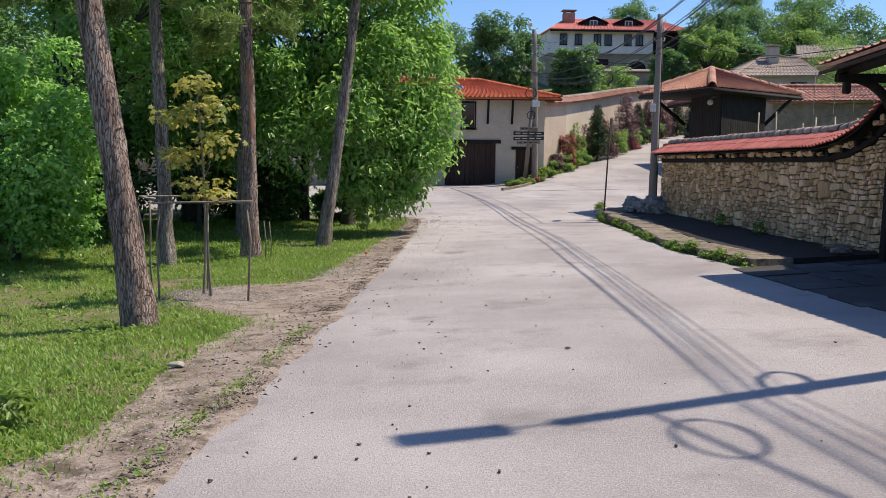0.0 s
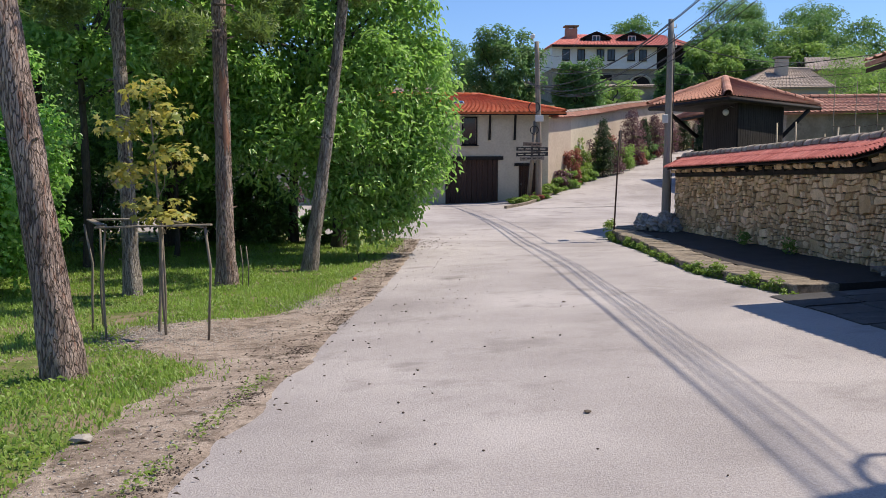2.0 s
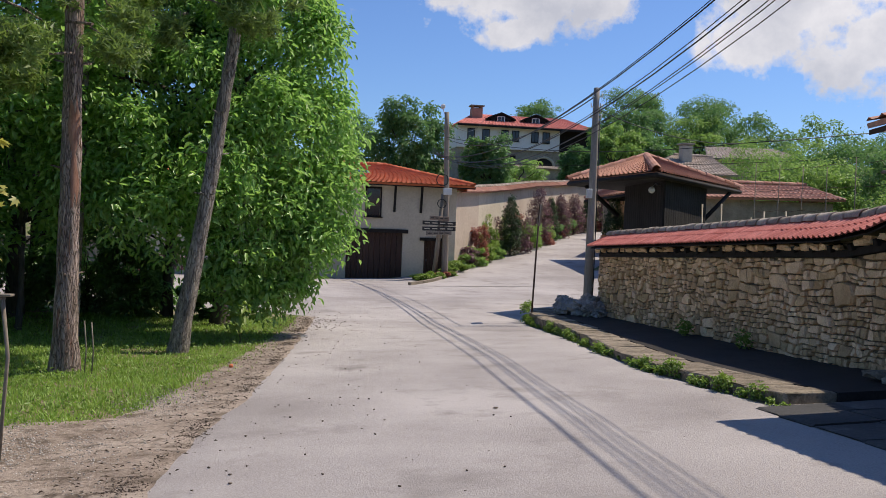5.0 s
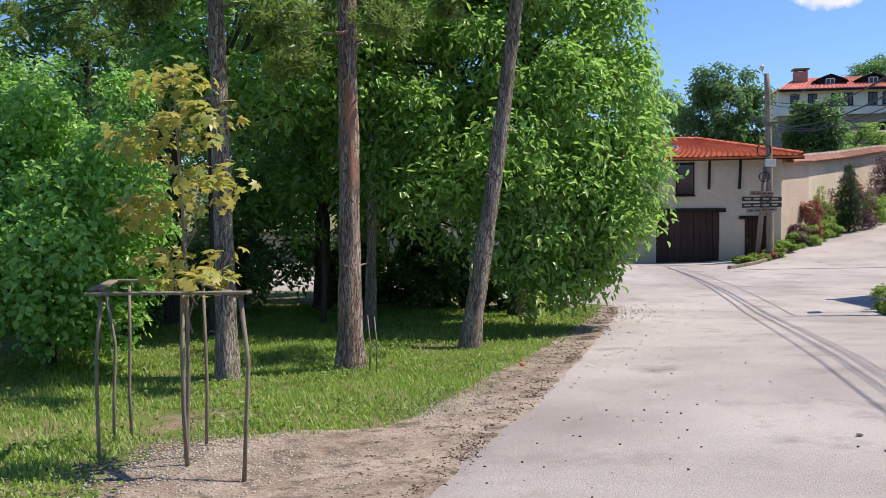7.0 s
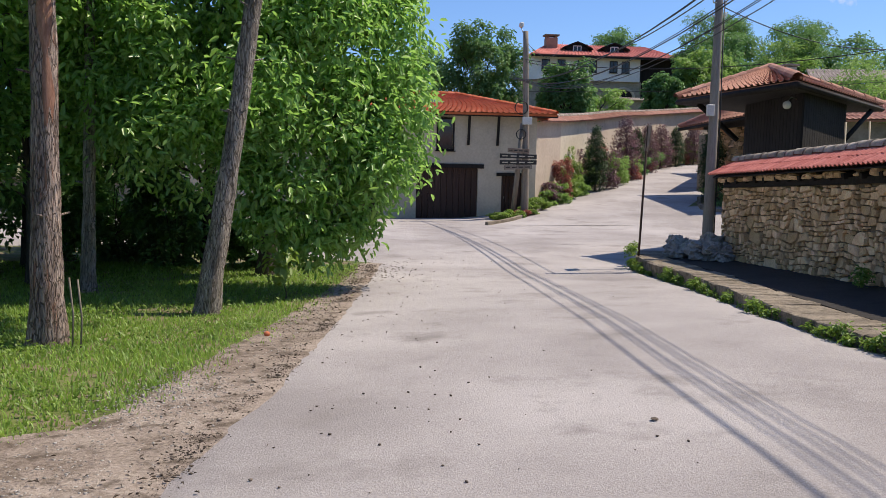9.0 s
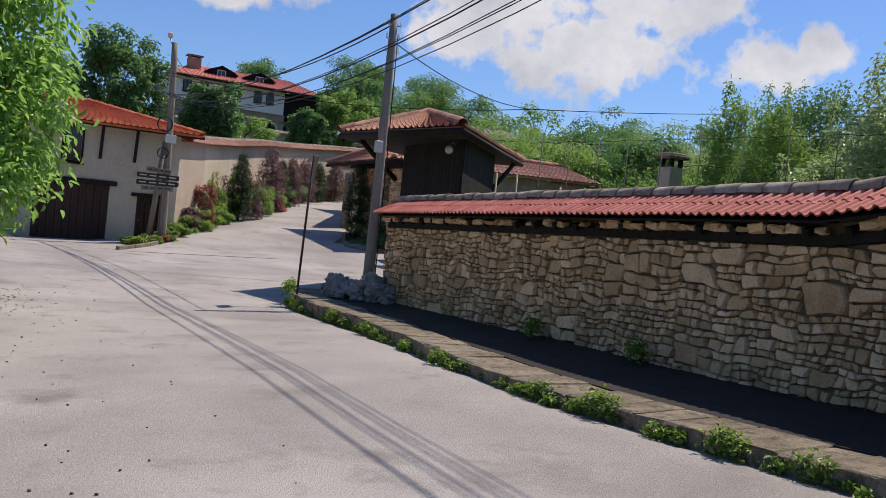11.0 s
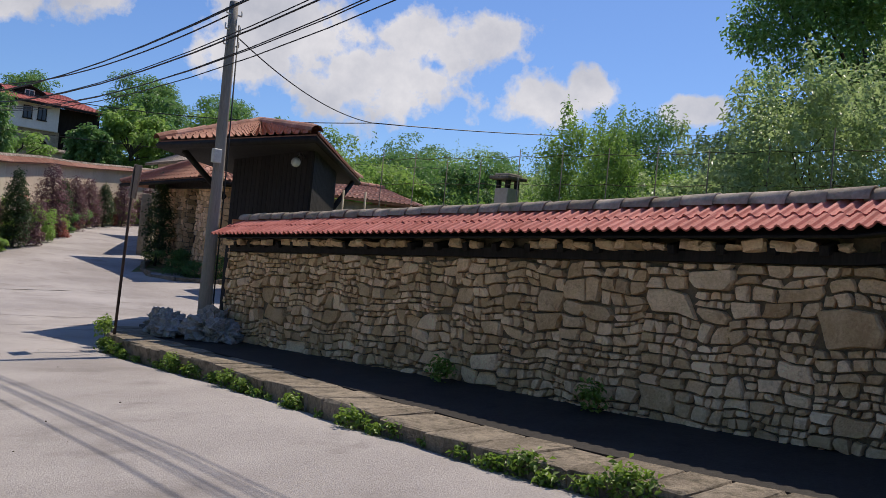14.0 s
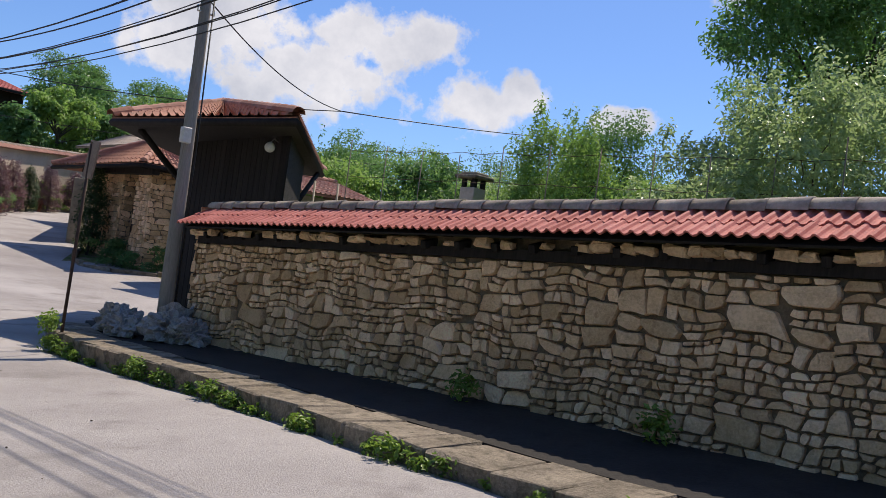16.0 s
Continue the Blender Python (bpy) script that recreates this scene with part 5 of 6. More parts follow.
# ---- trees ----
def ground_z(x, y):
    return float(height_at(x, y)) - 0.02


def trunk_path(x, y, top, lean, bend, n=14):
    z = ground_z(x, y) - 0.15
    return [(x + lean[0] * u + bend * math.sin(u * 3.0), y + lean[1] * u + 0.5 * bend * math.cos(u * 4), z + top * u) for u in np.linspace(0, 1, n)]


def bark_trunk(parent, path, r0, r1, material, sides=22, rough=0.16):
    n = len(path)
    radii = [r0 + (r1 - r0) * i / (n - 1) for i in range(n)]
    radii[0] *= 1.35
    radii[1] *= 1.1
    fine = sampled(path, 60)
    rr = np.interp(np.linspace(0, 1, 60), np.linspace(0, 1, n), radii)
    v, f = [], []
    v, f = tube_arrays(fine, rr, sides, rough)
    return part("trunk", mesh_of("trunk", v, f, material, True), parent)


def limb(parent, a, b, r0, material, droop=0.2, n=7):
    a, b = Vector(a), Vector(b)
    pts = [a.lerp(b, u) + Vector((rng.normal(0, 0.06), rng.normal(0, 0.06), droop * math.sin(u * math.pi))) for u in np.linspace(0, 1, n)]
    return tube("limb", pts, list(np.linspace(r0, r0 * 0.3, n)), material, parent, 7, 0.15)


def needles(name, tufts, per, length, material):
    """Pine needles: sprays of thin blades round each tuft's point."""
    c = np.repeat(np.array(tufts)[:, :3], per, 0)
    n = len(c)
    c = c + rng.normal(0, 0.05, (n, 3))
    d = unit(rng.normal(0, 1, (n, 3)) + np.array([0.1, 0, 0.25]))
    s = unit(np.cross(d, rng.normal(0, 1, (n, 3)))) * 0.017
    ln = (length * rng.uniform(0.6, 1.2, n))[:, None]
    v = np.stack([c - s, c + s, c + d * ln], 1).reshape(-1, 3)
    return array_mesh(name, v, np.arange(n * 3).reshape(-1, 3), material)


def pine(x, y, r, top, lean, bend, bark, crown_z, label, spread=2.6, tufts=150, scar=False, low=()):
    t = thing("pine_tree", pose(0, 0, 0), label, "tree", "pines along the street")
    path = trunk_path(x, y, top, lean, bend)
    bark_trunk(t, path, r, r * 0.55, bark)
    for _ in range(9):
        u = rng.uniform(0.12, 0.6)
        p = Vector(path[int(u * 13)])
        a = rng.uniform(0, 6.28)
        tube("branch_stub", [p, p + Vector((math.cos(a) * (r + 0.12), math.sin(a) * (r + 0.12), 0.06))], [0.025, 0.012], bark, t, 6)
    if scar:
        p, q, s = Vector(path[2]), Vector(path[6]), Vector((0.55, -0.83, 0)) * (r * 0.55)
        pts = [p.lerp(q, u) + s for u in np.linspace(0, 1, 8)]
        tube("bark_scar", pts, [r * k for k in (0.16, 0.4, 0.3, 0.46, 0.34, 0.44, 0.26, 0.12)], SCAR, t, 10, 0.9, "bare reddish scar in the bark")
    pts = []
    for k in range(12):
        z = crown_z + 0.7 + (path[-1][2] - crown_z - 0.7) * rng.random() ** 1.1
        u = (z - path[0][2]) / top
        base = Vector(path[min(13, int(u * 13))])
        a = rng.uniform(0, 6.28)
        ln = spread * rng.uniform(0.5, 1.1)
        tip = base + Vector((math.cos(a) * ln, math.sin(a) * ln, rng.uniform(-0.5, 0.5)))
        limb(t, base, tip, 0.035, bark, 0.25)
        for j in range(tufts // 50):
            c = base.lerp(tip, rng.uniform(0.3, 1.05)) + Vector(rng.normal(0, 0.22, 3))
            pts += [c + Vector(rng.normal(0, 0.13, 3)) for _ in range(4)]
    for bx, by, bz, n in low:
        base = Vector((x, y, bz + 0.6))
        tip = Vector((bx, by, bz))
        limb(t, base, tip, 0.025, bark, 0.15)
        for j in range(n):
            pts.append(base.lerp(tip, rng.uniform(0.6, 1.1)) + Vector(rng.normal(0, 0.14, 3)))
    part("crown", needles("crown", pts, 44, 0.18, NEEDLE), t)
    return t


pine(-3.08, 10.75, 0.185, 11, (-1.5, 0.4), 0.06, BARK, 3.6, "tall pine with flaky reddish bark at the lawn's edge", 3.0, 170, False, ((-5.3, 12.0, 3.3, 20), (-4.6, 13.5, 3.6, 20)))
pine(-4.75, 18.7, 0.15, 11, (-0.3, 0.2), 0.05, BARK_GREY, 4.4, "slim grey barked pine on the shaded lawn", 2.8, 170, False, ((-3.2, 17.5, 3.5, 40), (-5.5, 17.5, 3.9, 40), (-4.0, 17.0, 4.2, 30)))
pine(-3.1, 19.45, 0.18, 11, (-0.15, 0.4), 0.05, BARK, 4.2, "tall pine with a long reddish bark scar", 2.6, 170, True, ((-2.2, 18.6, 3.7, 30), (-3.9, 19.0, 3.2, 22), (-2.2, 19.6, 4.3, 30)))
pine(-1.72, 22.2, 0.165, 10.5, (1.3, 0.6), 0.10, BARK_GREY, 5.4, "leaning pine with knotty grey bark beside the road", 2.4, 150, False, ((-0.3, 21.6, 4.9, 30), (-1.9, 21.4, 4.6, 22)))
# back pines, using the bark that has shade in its colour
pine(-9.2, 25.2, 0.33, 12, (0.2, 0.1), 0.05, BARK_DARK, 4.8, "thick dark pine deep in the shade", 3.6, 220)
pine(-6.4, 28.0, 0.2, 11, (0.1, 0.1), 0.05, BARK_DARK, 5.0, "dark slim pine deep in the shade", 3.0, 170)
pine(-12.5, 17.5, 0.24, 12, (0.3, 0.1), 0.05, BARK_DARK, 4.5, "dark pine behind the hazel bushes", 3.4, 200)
pine(-4.2, 24.6, 0.12, 9, (0.1, 0.1), 0.05, BARK_GREY, 5.5, "thin grey pine in the shade", 2.2, 160)


def lobed_leaves(name, centres, facing, size, material, jitter):
    """Maple leaves: five pointed lobes round a centre, each leaf tilted and drooping."""
    n = len(centres)
    nrm = unit(facing * 0.7 + np.array([0, -0.15, 0.35]) + rng.normal(0, jitter * 0.6, (n, 3)))
    along = rng.normal(0, 1, (n, 3))
    along = unit(along - nrm * np.sum(along * nrm, 1, keepdims=True))
    side = np.cross(nrm, along)
    s = size * rng.uniform(0.55, 1.15, n)
    ang = np.radians([-160, -100, -82, -45, -25, 0, 25, 45, 82, 100, 160])
    rad = np.array([0.35, 0.75, 0.45, 0.95, 0.55, 1.15, 0.55, 0.95, 0.45, 0.75, 0.35]) * 0.5
    fall = np.array([0, -0.12, -0.02, -0.15, 0.0, -0.2, 0.0, -0.15, -0.02, -0.12, 0])
    v = [centres]
    for a, r0, f in zip(ang, rad, fall):
        v.append(centres + (along * np.cos(a) * r0 + side * np.sin(a) * r0 + nrm * f * 0.5) * s[:, None])
    v = np.stack(v, 1).reshape(-1, 3)
    i = np.arange(n)[:, None] * 12
    f = np.concatenate([i + [0, k, k + 1] for k in range(1, 11)], 0)
    return array_mesh(name, v, f, material)


def broadleaf(name, label, x, y, r, top, blobs, n, size, material, bark=BARK_DARK, aspect=0.45, droop=0.4, shell=0.5, group="", lean=(0, 0), category="tree", jitter=0.6, lobed=False, oval=False):
    """A tapered trunk, limbs to each mass of leaves, and a crown of many leaves."""
    t = thing(name, pose(0, 0, 0), label, category, group)
    z = ground_z(x, y)
    path = trunk_path(x, y, top, lean, 0.08)
    bark_trunk(t, path, r, r * 0.5, bark, 12)
    for bx, by, bz, rx, ry, rz in blobs[:14]:
        u = min(0.9, max(0.25, (bz - rz * 0.5 - z) / max(top, 0.1)))
        limb(t, path[int(u * 13)], (bx, by, bz), r * 0.35, bark, 0.1)
    p, out = blob_points(blobs, n, shell)
    keep = p[:, 2] > height_at(p[:, 0], p[:, 1]) + 0.02
    part("crown", lobed_leaves("crown", p[keep], out[keep], size, material, jitter) if lobed else leaves("crown", p[keep], out[keep], size, material, aspect, droop, jitter, 0.18, oval), t)
    return t


def cloud_of(x, y, z, rx, ry, rz, n, seed, lo=0.28, hi=0.5):
    """Masses of leaves spread over an ellipsoid."""
    g = np.random.default_rng(seed)
    d = unit(g.normal(0, 1, (n, 3)))
    q = g.uniform(0.45, 0.85, n)
    s = g.uniform(lo, hi, n)
    return [(x + rx * q[i] * d[i, 0], y + ry * q[i] * d[i, 1], z + rz * q[i] * d[i, 2], rx * s[i], ry * s[i], rz * s[i] * 0.8) for i in range(n)]


def set_back(blobs, z0, slope):
    """Lets a crown recede towards its top on the street side."""
    return [(b[0], b[1] + slope * max(0.0, b[2] - z0), *b[2:]) for b in blobs]


# the big walnut at the junction
wal = cloud_of(-2.3, 25.8, 5.0, 4.3, 3.1, 5.6, 190, 21, 0.07, 0.15) + [(1.35, 24.9, 1.7, 0.85, 0.8, 1.3), (0.9, 24.4, 0.75, 0.75, 0.7, 0.8), (1.25, 25.2, 3.2, 0.8, 0.9, 1.2), (0.75, 25.0, 5.0, 0.9, 0.9, 1.4), (0.2, 24.4, 1.5, 0.9, 0.8, 1.1), (0.1, 24.2, 3.2, 1.0, 0.8, 1.2), (-0.5, 23.9, 0.4, 0.8, 0.6, 0.7), (0.35, 25.0, 6.8, 0.9, 0.9, 1.2), (-1.2, 23.6, 2.0, 1.0, 0.7, 1.2), (-2.6, 24.0, 1.4, 1.2, 0.8, 1.2), (-4.0, 24.5, 2.2, 1.3, 0.9, 1.4), (0.9, 24.9, 2.3, 0.6, 0.5, 0.8), (0.3, 24.5, 2.3, 0.6, 0.5, 0.8), (-0.3, 24.2, 1.2, 0.7, 0.5, 0.7), (0.7, 24.8, 0.3, 0.6, 0.5, 0.7), (1.35, 25.2, 0.9, 0.55, 0.5, 0.7), (1.5, 25.3, 2.4, 0.55, 0.5, 0.8), (1.3, 25.2, 4.1, 0.6, 0.5, 0.8), (0.6, 24.7, 4.0, 0.6, 0.5, 0.8), (0.1, 24.6, 0.2, 0.6, 0.5, 0.6), (-0.8, 24.0, 3.3, 0.7, 0.5, 0.8), (-0.4, 24.3, 5.2, 0.7, 0.5, 0.9), (-1.8, 23.8, 4.4, 0.8, 0.5, 0.9), (1.1, 25.1, 5.8, 0.6, 0.5, 0.8)]
wal += 2 * [(-0.2, 24.2, -0.45, 0.6, 0.5, 0.5), (0.4, 24.5, -0.25, 0.6, 0.5, 0.5), (-0.8, 24.0, -0.1, 0.7, 0.5, 0.6), (-1.4, 23.9, 0.6, 0.7, 0.5, 0.7), (0.9, 24.9, 1.4, 0.6, 0.5, 0.6), (0.5, 24.5, 1.2, 0.6, 0.5, 0.6), (-1.0, 23.9, 1.4, 0.7, 0.5, 0.7)]
wal = set_back([b for i, b in enumerate(wal) if b[2] < 7.2 or i % 2 == 0], 1.5, 0.26)
broadleaf("walnut_tree", "large walnut tree with drooping glossy leaves at the junction", -1.3, 27.0, 0.2, 6.5, wal, 62000, 0.175, WALNUT, droop=0.7, aspect=0.4, shell=0.3, jitter=0.95, oval=True)
hz = cloud_of(-8.3, 19.3, 1.0, 2.5, 2.1, 2.8, 90, 5, 0.12, 0.26) + [(-6.6, 18.2, 1.6, 0.8, 0.7, 0.9), (-7.2, 17.8, 0.3, 1.0, 0.7, 1.0), (-9.4, 18.0, 0.2, 1.2, 0.8, 1.2)]
hz = set_back(hz, -0.5, 0.38)
broadleaf("hazel_bush", "broad sunlit hazel bush on the lawn", -8.3, 19.6, 0.09, 3.2, hz, 30000, 0.125, HAZEL, aspect=0.62, droop=0.4, jitter=0.95, oval=True, category="bush", group="bushes in the park")
broadleaf("hazel_bush", "bright green hazel bush beside the lawn", -12.0, 22.5, 0.09, 3.6, set_back(cloud_of(-12, 22.5, 1.8, 2.8, 2.3, 3.4, 70, 6, 0.12, 0.26), 0.0, 0.4), 22000, 0.12, HAZEL, aspect=0.68, category="bush", group="bushes in the park")
broadleaf("park_tree", "dark leafy tree over the shaded lawn", -7.2, 23.4, 0.12, 6, set_back(cloud_of(-6.4, 23.8, 5.4, 4.0, 2.8, 3.6, 110, 14, 0.12, 0.24), 3.0, 0.2), 20000, 0.18, WALNUT, group="park trees", jitter=0.95, oval=True)
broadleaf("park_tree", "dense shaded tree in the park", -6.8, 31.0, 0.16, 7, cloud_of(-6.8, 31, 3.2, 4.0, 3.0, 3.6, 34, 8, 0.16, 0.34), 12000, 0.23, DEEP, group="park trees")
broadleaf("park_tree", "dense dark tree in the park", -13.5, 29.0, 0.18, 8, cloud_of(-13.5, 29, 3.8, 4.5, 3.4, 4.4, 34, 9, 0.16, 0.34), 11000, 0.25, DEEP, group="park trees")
broadleaf("park_tree", "tall leafy tree at the park's far edge", -19.5, 25.0, 0.2, 8, cloud_of(-19.5, 25, 4.5, 4.8, 4.0, 6.0, 30, 10), 16000, 0.26, FARLEAF, group="park trees")
broadleaf("park_tree", "leafy tree over the lower street", -14.5, 40.0, 0.2, 7, cloud_of(-14.5, 40, 6, 6.5, 3.0, 5.5, 30, 12), 14000, 0.3, FARLEAF, group="park trees")
broadleaf("park_tree", "low dark undergrowth tree beneath the pines", -5.6, 25.6, 0.08, 3.0, set_back(cloud_of(-5.6, 25.6, 2.2, 2.2, 1.6, 2.4, 50, 13, 0.14, 0.28), 0.5, 0.45), 7500, 0.2, WALNUT, group="park trees")
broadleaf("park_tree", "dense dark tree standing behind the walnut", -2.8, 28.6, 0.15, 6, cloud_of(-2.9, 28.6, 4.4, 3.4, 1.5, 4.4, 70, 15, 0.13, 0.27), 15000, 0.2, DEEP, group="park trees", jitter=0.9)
broadleaf("shrub", "pale green shrub sprouting at the lawn's end", -0.65, 23.4, 0.015, 0.5, [(-0.65, 23.4, -0.75, 0.22, 0.2, 0.32)], 60, 0.2, WEED, aspect=0.6, category="bush")
broadleaf("shrub", "dark low shrub at the lower street's edge", -3.4, 30.6, 0.02, 0.6, cloud_of(-3.4, 30.6, -0.5, 1.0, 0.7, 0.8, 6, 31), 1400, 0.13, PURPLE, aspect=0.6, category="bush")

for i, (x, y, rr, h) in enumerate(((-6.5, 30.2, 2.0, 1.2), (-10.2, 31.0, 2.2, 1.4), (-14.5, 31.5, 2.4, 1.5), (-19, 30, 2.6, 1.6), (-24, 27, 3, 1.8), (-3.6, 28.6, 1.2, 0.9), (-8.2, 27.2, 2.0, 1.6), (-11.5, 26.5, 2.2, 1.8), (-5.0, 29.2, 1.4, 1.3), (-16, 22, 2.6, 2.0), (-1.6, 28.6, 0.9, 0.5), (-9.5, 23.5, 1.6, 1.3))):
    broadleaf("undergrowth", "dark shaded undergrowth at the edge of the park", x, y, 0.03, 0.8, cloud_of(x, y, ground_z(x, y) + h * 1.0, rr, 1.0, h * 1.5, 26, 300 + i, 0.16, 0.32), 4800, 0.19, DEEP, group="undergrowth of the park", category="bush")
# young maple in its cage of stakes
maple_blobs = [(-3.05, 13.95, 0.72, 0.5, 0.45, 0.14), (-2.75, 13.8, 0.55, 0.42, 0.4, 0.14), (-3.3, 13.9, 1.15, 0.4, 0.35, 0.22), (-2.75, 13.95, 1.35, 0.4, 0.35, 0.28), (-3.35, 13.95, 1.75, 0.4, 0.35, 0.26), (-2.8, 13.9, 1.9, 0.45, 0.4, 0.24), (-3.0, 13.9, 2.25, 0.4, 0.36, 0.2)]
broadleaf("maple_sapling", "young maple with yellowing leaves tied between stakes", -3.0, 13.95, 0.022, 3.35, maple_blobs, 620, 0.175, MAPLE, STAKE, droop=0.5, shell=0.3, jitter=0.9, lobed=True)
cage = thing("tree_guard", pose(0, 0, 0), "guard of rough wooden stakes with nailed top rails round a sapling", "tree guard")
STAKES = ((-3.6, 13.59, 0.016), (-2.82, 13.67, 0.02), (-2.17, 13.42, 0.018), (-4.15, 14.75, 0.016), (-3.03, 14.48, 0.016), (-4.05, 14.9, 0.016))
for sx, sy, sr in STAKES:
    z = ground_z(sx, sy)
    tube("stake", [(sx + rng.normal(0, 0.015), sy, z - 0.2), (sx + rng.normal(0, 0.02), sy, z + 0.5), (sx + rng.normal(0, 0.02), sy, z + 1.0), (sx + rng.normal(0, 0.03), sy, z + 1.58)], sr, STAKE, cage, 8, 0.25)
for (ax, ay), (bx, by) in (((-3.66, 13.58), (-2.1, 13.4)), ((-3.6, 13.6), (-4.15, 14.8)), ((-2.2, 13.4), (-3.05, 14.5)), ((-4.15, 14.85), (-3.0, 14.5))):
    d = math.hypot(bx - ax, by - ay)
    box("rail", d, 0.09, 0.025, STAKE, cage, pose((ax + bx) / 2, (ay + by) / 2, ground_z(-2.9, 14) + 1.53, 0, rng.uniform(-2, 2), math.degrees(math.atan2(by - ay, bx - ax))), 0.006)
for sx, sy in ((-2.75, 19.3), (-2.62, 19.2)):
    z = ground_z(sx, sy)
    tagged(tube("sapling", [(sx, sy, z - 0.05), (sx + 0.02, sy, z + 0.4), (sx - 0.02, sy, z + 0.85)], 0.012, STAKE, None, 6), "thin bare sapling stick standing in the grass", "sapling")

# hillside trees round the houses
def far_tree(x, y, z, rx, rz, label, material, n, size, seed, masses=22):
    return broadleaf("hill_tree", label, x, y, 0.22, max(1.0, z - ground_z(x, y)), cloud_of(x, y, z, rx * 1.08, rx * 1.08, rz * 1.08, masses * 3, seed, 0.12, 0.27), n, size, material, group="trees on the hill", shell=0.4)


far_tree(8.4, 67, 6.6, 3.0, 4.5, "round dark walnut tree behind the garage house", FARLEAF, 17000, 0.3, 41, 34)
far_tree(14.1, 66, 5.1, 2.3, 3.3, "bushy tree behind the retaining wall", FARLEAF, 13000, 0.28, 42, 28)
far_tree(3.5, 76, 5.8, 2.6, 3.4, "small tree on the slope behind the houses", FARLIGHT, 6000, 0.3, 43)
far_tree(-3.0, 70, 6.0, 4.0, 4.0, "broad tree on the slope behind the houses", FARLEAF, 7000, 0.34, 44)
far_tree(19.5, 78, 6.0, 2.6, 1.6, "light green shrubby growth below the mansion", FARLIGHT, 4500, 0.28, 45)
for i, (x, y, z, rr, rz, m) in enumerate(((33.5, 92.0, 9.4, 3.2, 3.5, FARLIGHT), (29.5, 90.5, 8.0, 2.4, 2.8, FARLEAF), (37.5, 100, 11.4, 4.2, 4.6, FARLEAF), (38.5, 93, 8.6, 3.2, 3.4, FARLEAF), (49, 120, 14.5, 5.0, 5.0, FARLEAF), (51, 108, 12.0, 5.0, 5.0, FARLIGHT), (53, 112, 13.5, 5.5, 6.0, FARLEAF), (60, 110, 13, 5.5, 5.5, FARLEAF), (67, 106, 12, 6, 5.5, FARLIGHT), (45, 94, 7.0, 4.5, 4.0, FARLEAF), (38, 84, 5.0, 3.6, 3.2, FARLIGHT), (50, 90, 8.0, 5.5, 5.0, FARLEAF), (75, 100, 12, 7, 6, FARLEAF), (84, 92, 11, 7, 6, FARLEAF), (8, 128, 13, 5, 4.5, FARLEAF), (92, 82, 10, 7, 6, FARLEAF), (40, 145, 19, 5, 5, FARLEAF), (100, 70, 9, 7, 6, FARLIGHT), (62, 128, 17, 6, 6, FARLEAF), (52, 134, 19, 6, 6, FARLEAF))):
    far_tree(x, y, z, rr, rz, "leafy tree on the wooded hillside", m, 6500, 0.42, 60 + i, 20)
# orchard and garden behind the street wall
GARDEN = ((30, 52, 3.8, 3.4, 2.6, FARLIGHT), (35, 47, 3.4, 3.2, 2.6, FARLIGHT), (36, 56, 5.2, 3.8, 3.2, FARLEAF), (42, 52, 4.6, 3.6, 3.0, FARLIGHT), (29, 38, 3.0, 2.4, 2.2, ORCHARD), (33, 36, 3.6, 2.6, 2.6, FARLEAF), (38, 40, 4.2, 3.0, 2.8, ORCHARD), (24.0, 31.5, 2.9, 1.8, 3.7, FARLIGHT), (27.5, 32, 3.4, 2.2, 4.0, FARLEAF), (22.6, 27.6, 1.3, 1.9, 1.7, FARLIGHT), (26.5, 36.5, 1.9, 2.5, 2.0, FARLIGHT), (19.6, 24.6, 1.7, 1.9, 1.8, ORCHARD), (26.0, 28.5, 2.3, 2.5, 2.3, FARLIGHT), (21.5, 25.0, 2.8, 2.0, 2.4, ORCHARD), (18.8, 21.6, 3.0, 2.0, 2.8, ORCHARD), (22.5, 20.6, 4.0, 3.0, 3.6, ORCHARD), (36, 66, 5.6, 4.5, 3.5, FARLIGHT), (44, 64, 6.2, 4.5, 3.6, FARLEAF), (52, 66, 7, 5, 4, FARLIGHT), (60, 60, 7, 5.5, 4.5, FARLEAF), (27, 46, 3.2, 2.6, 2.2, FARLIGHT), (31, 44, 3.6, 2.8, 2.6, FARLEAF), (66, 48, 7, 6, 5, FARLEAF), (46, 44, 5.0, 4.0, 3.2, FARLEAF), (34, 30, 3.2, 2.6, 2.6, FARLIGHT), (44, 34, 4, 4, 3.4, FARLEAF), (50, 56, 6, 5, 4, FARLEAF), (19.5, 30.5, 0.9, 2.2, 1.5, FARLIGHT), (56, 46, 6, 5, 4, FARLEAF))


def shoots(x, y, z, rr, rz, seed):
    """Upright leafy shoots out of the top of a crown."""
    g = random.Random(seed)
    return [(x + rr * g.uniform(-0.8, 0.8), y + rr * g.uniform(-0.6, 0.6), z + rz * g.uniform(0.55, 0.9), 0.16, 0.16, rz * g.uniform(0.16, 0.28)) for _ in range(14)]


for i, (x, y, z, rr, rz, m) in enumerate(GARDEN):
    broadleaf("fruit_tree", "bushy fruit tree in the garden behind the wall" if m is not ORCHARD else "silvery leaved fruit tree in the garden behind the wall", x, y, 0.07, max(0.8, z - ground_z(x, y)), cloud_of(x, y, z, rr * 1.1, rr * 1.1, rz * 1.1, 60, 80 + i, 0.15, 0.32) + shoots(x, y, z, rr, rz, 400 + i), 16000 if y < 40 else 8500, 0.14 if y < 40 else 0.22, m, group="garden fruit trees", shell=0.35, jitter=0.9)
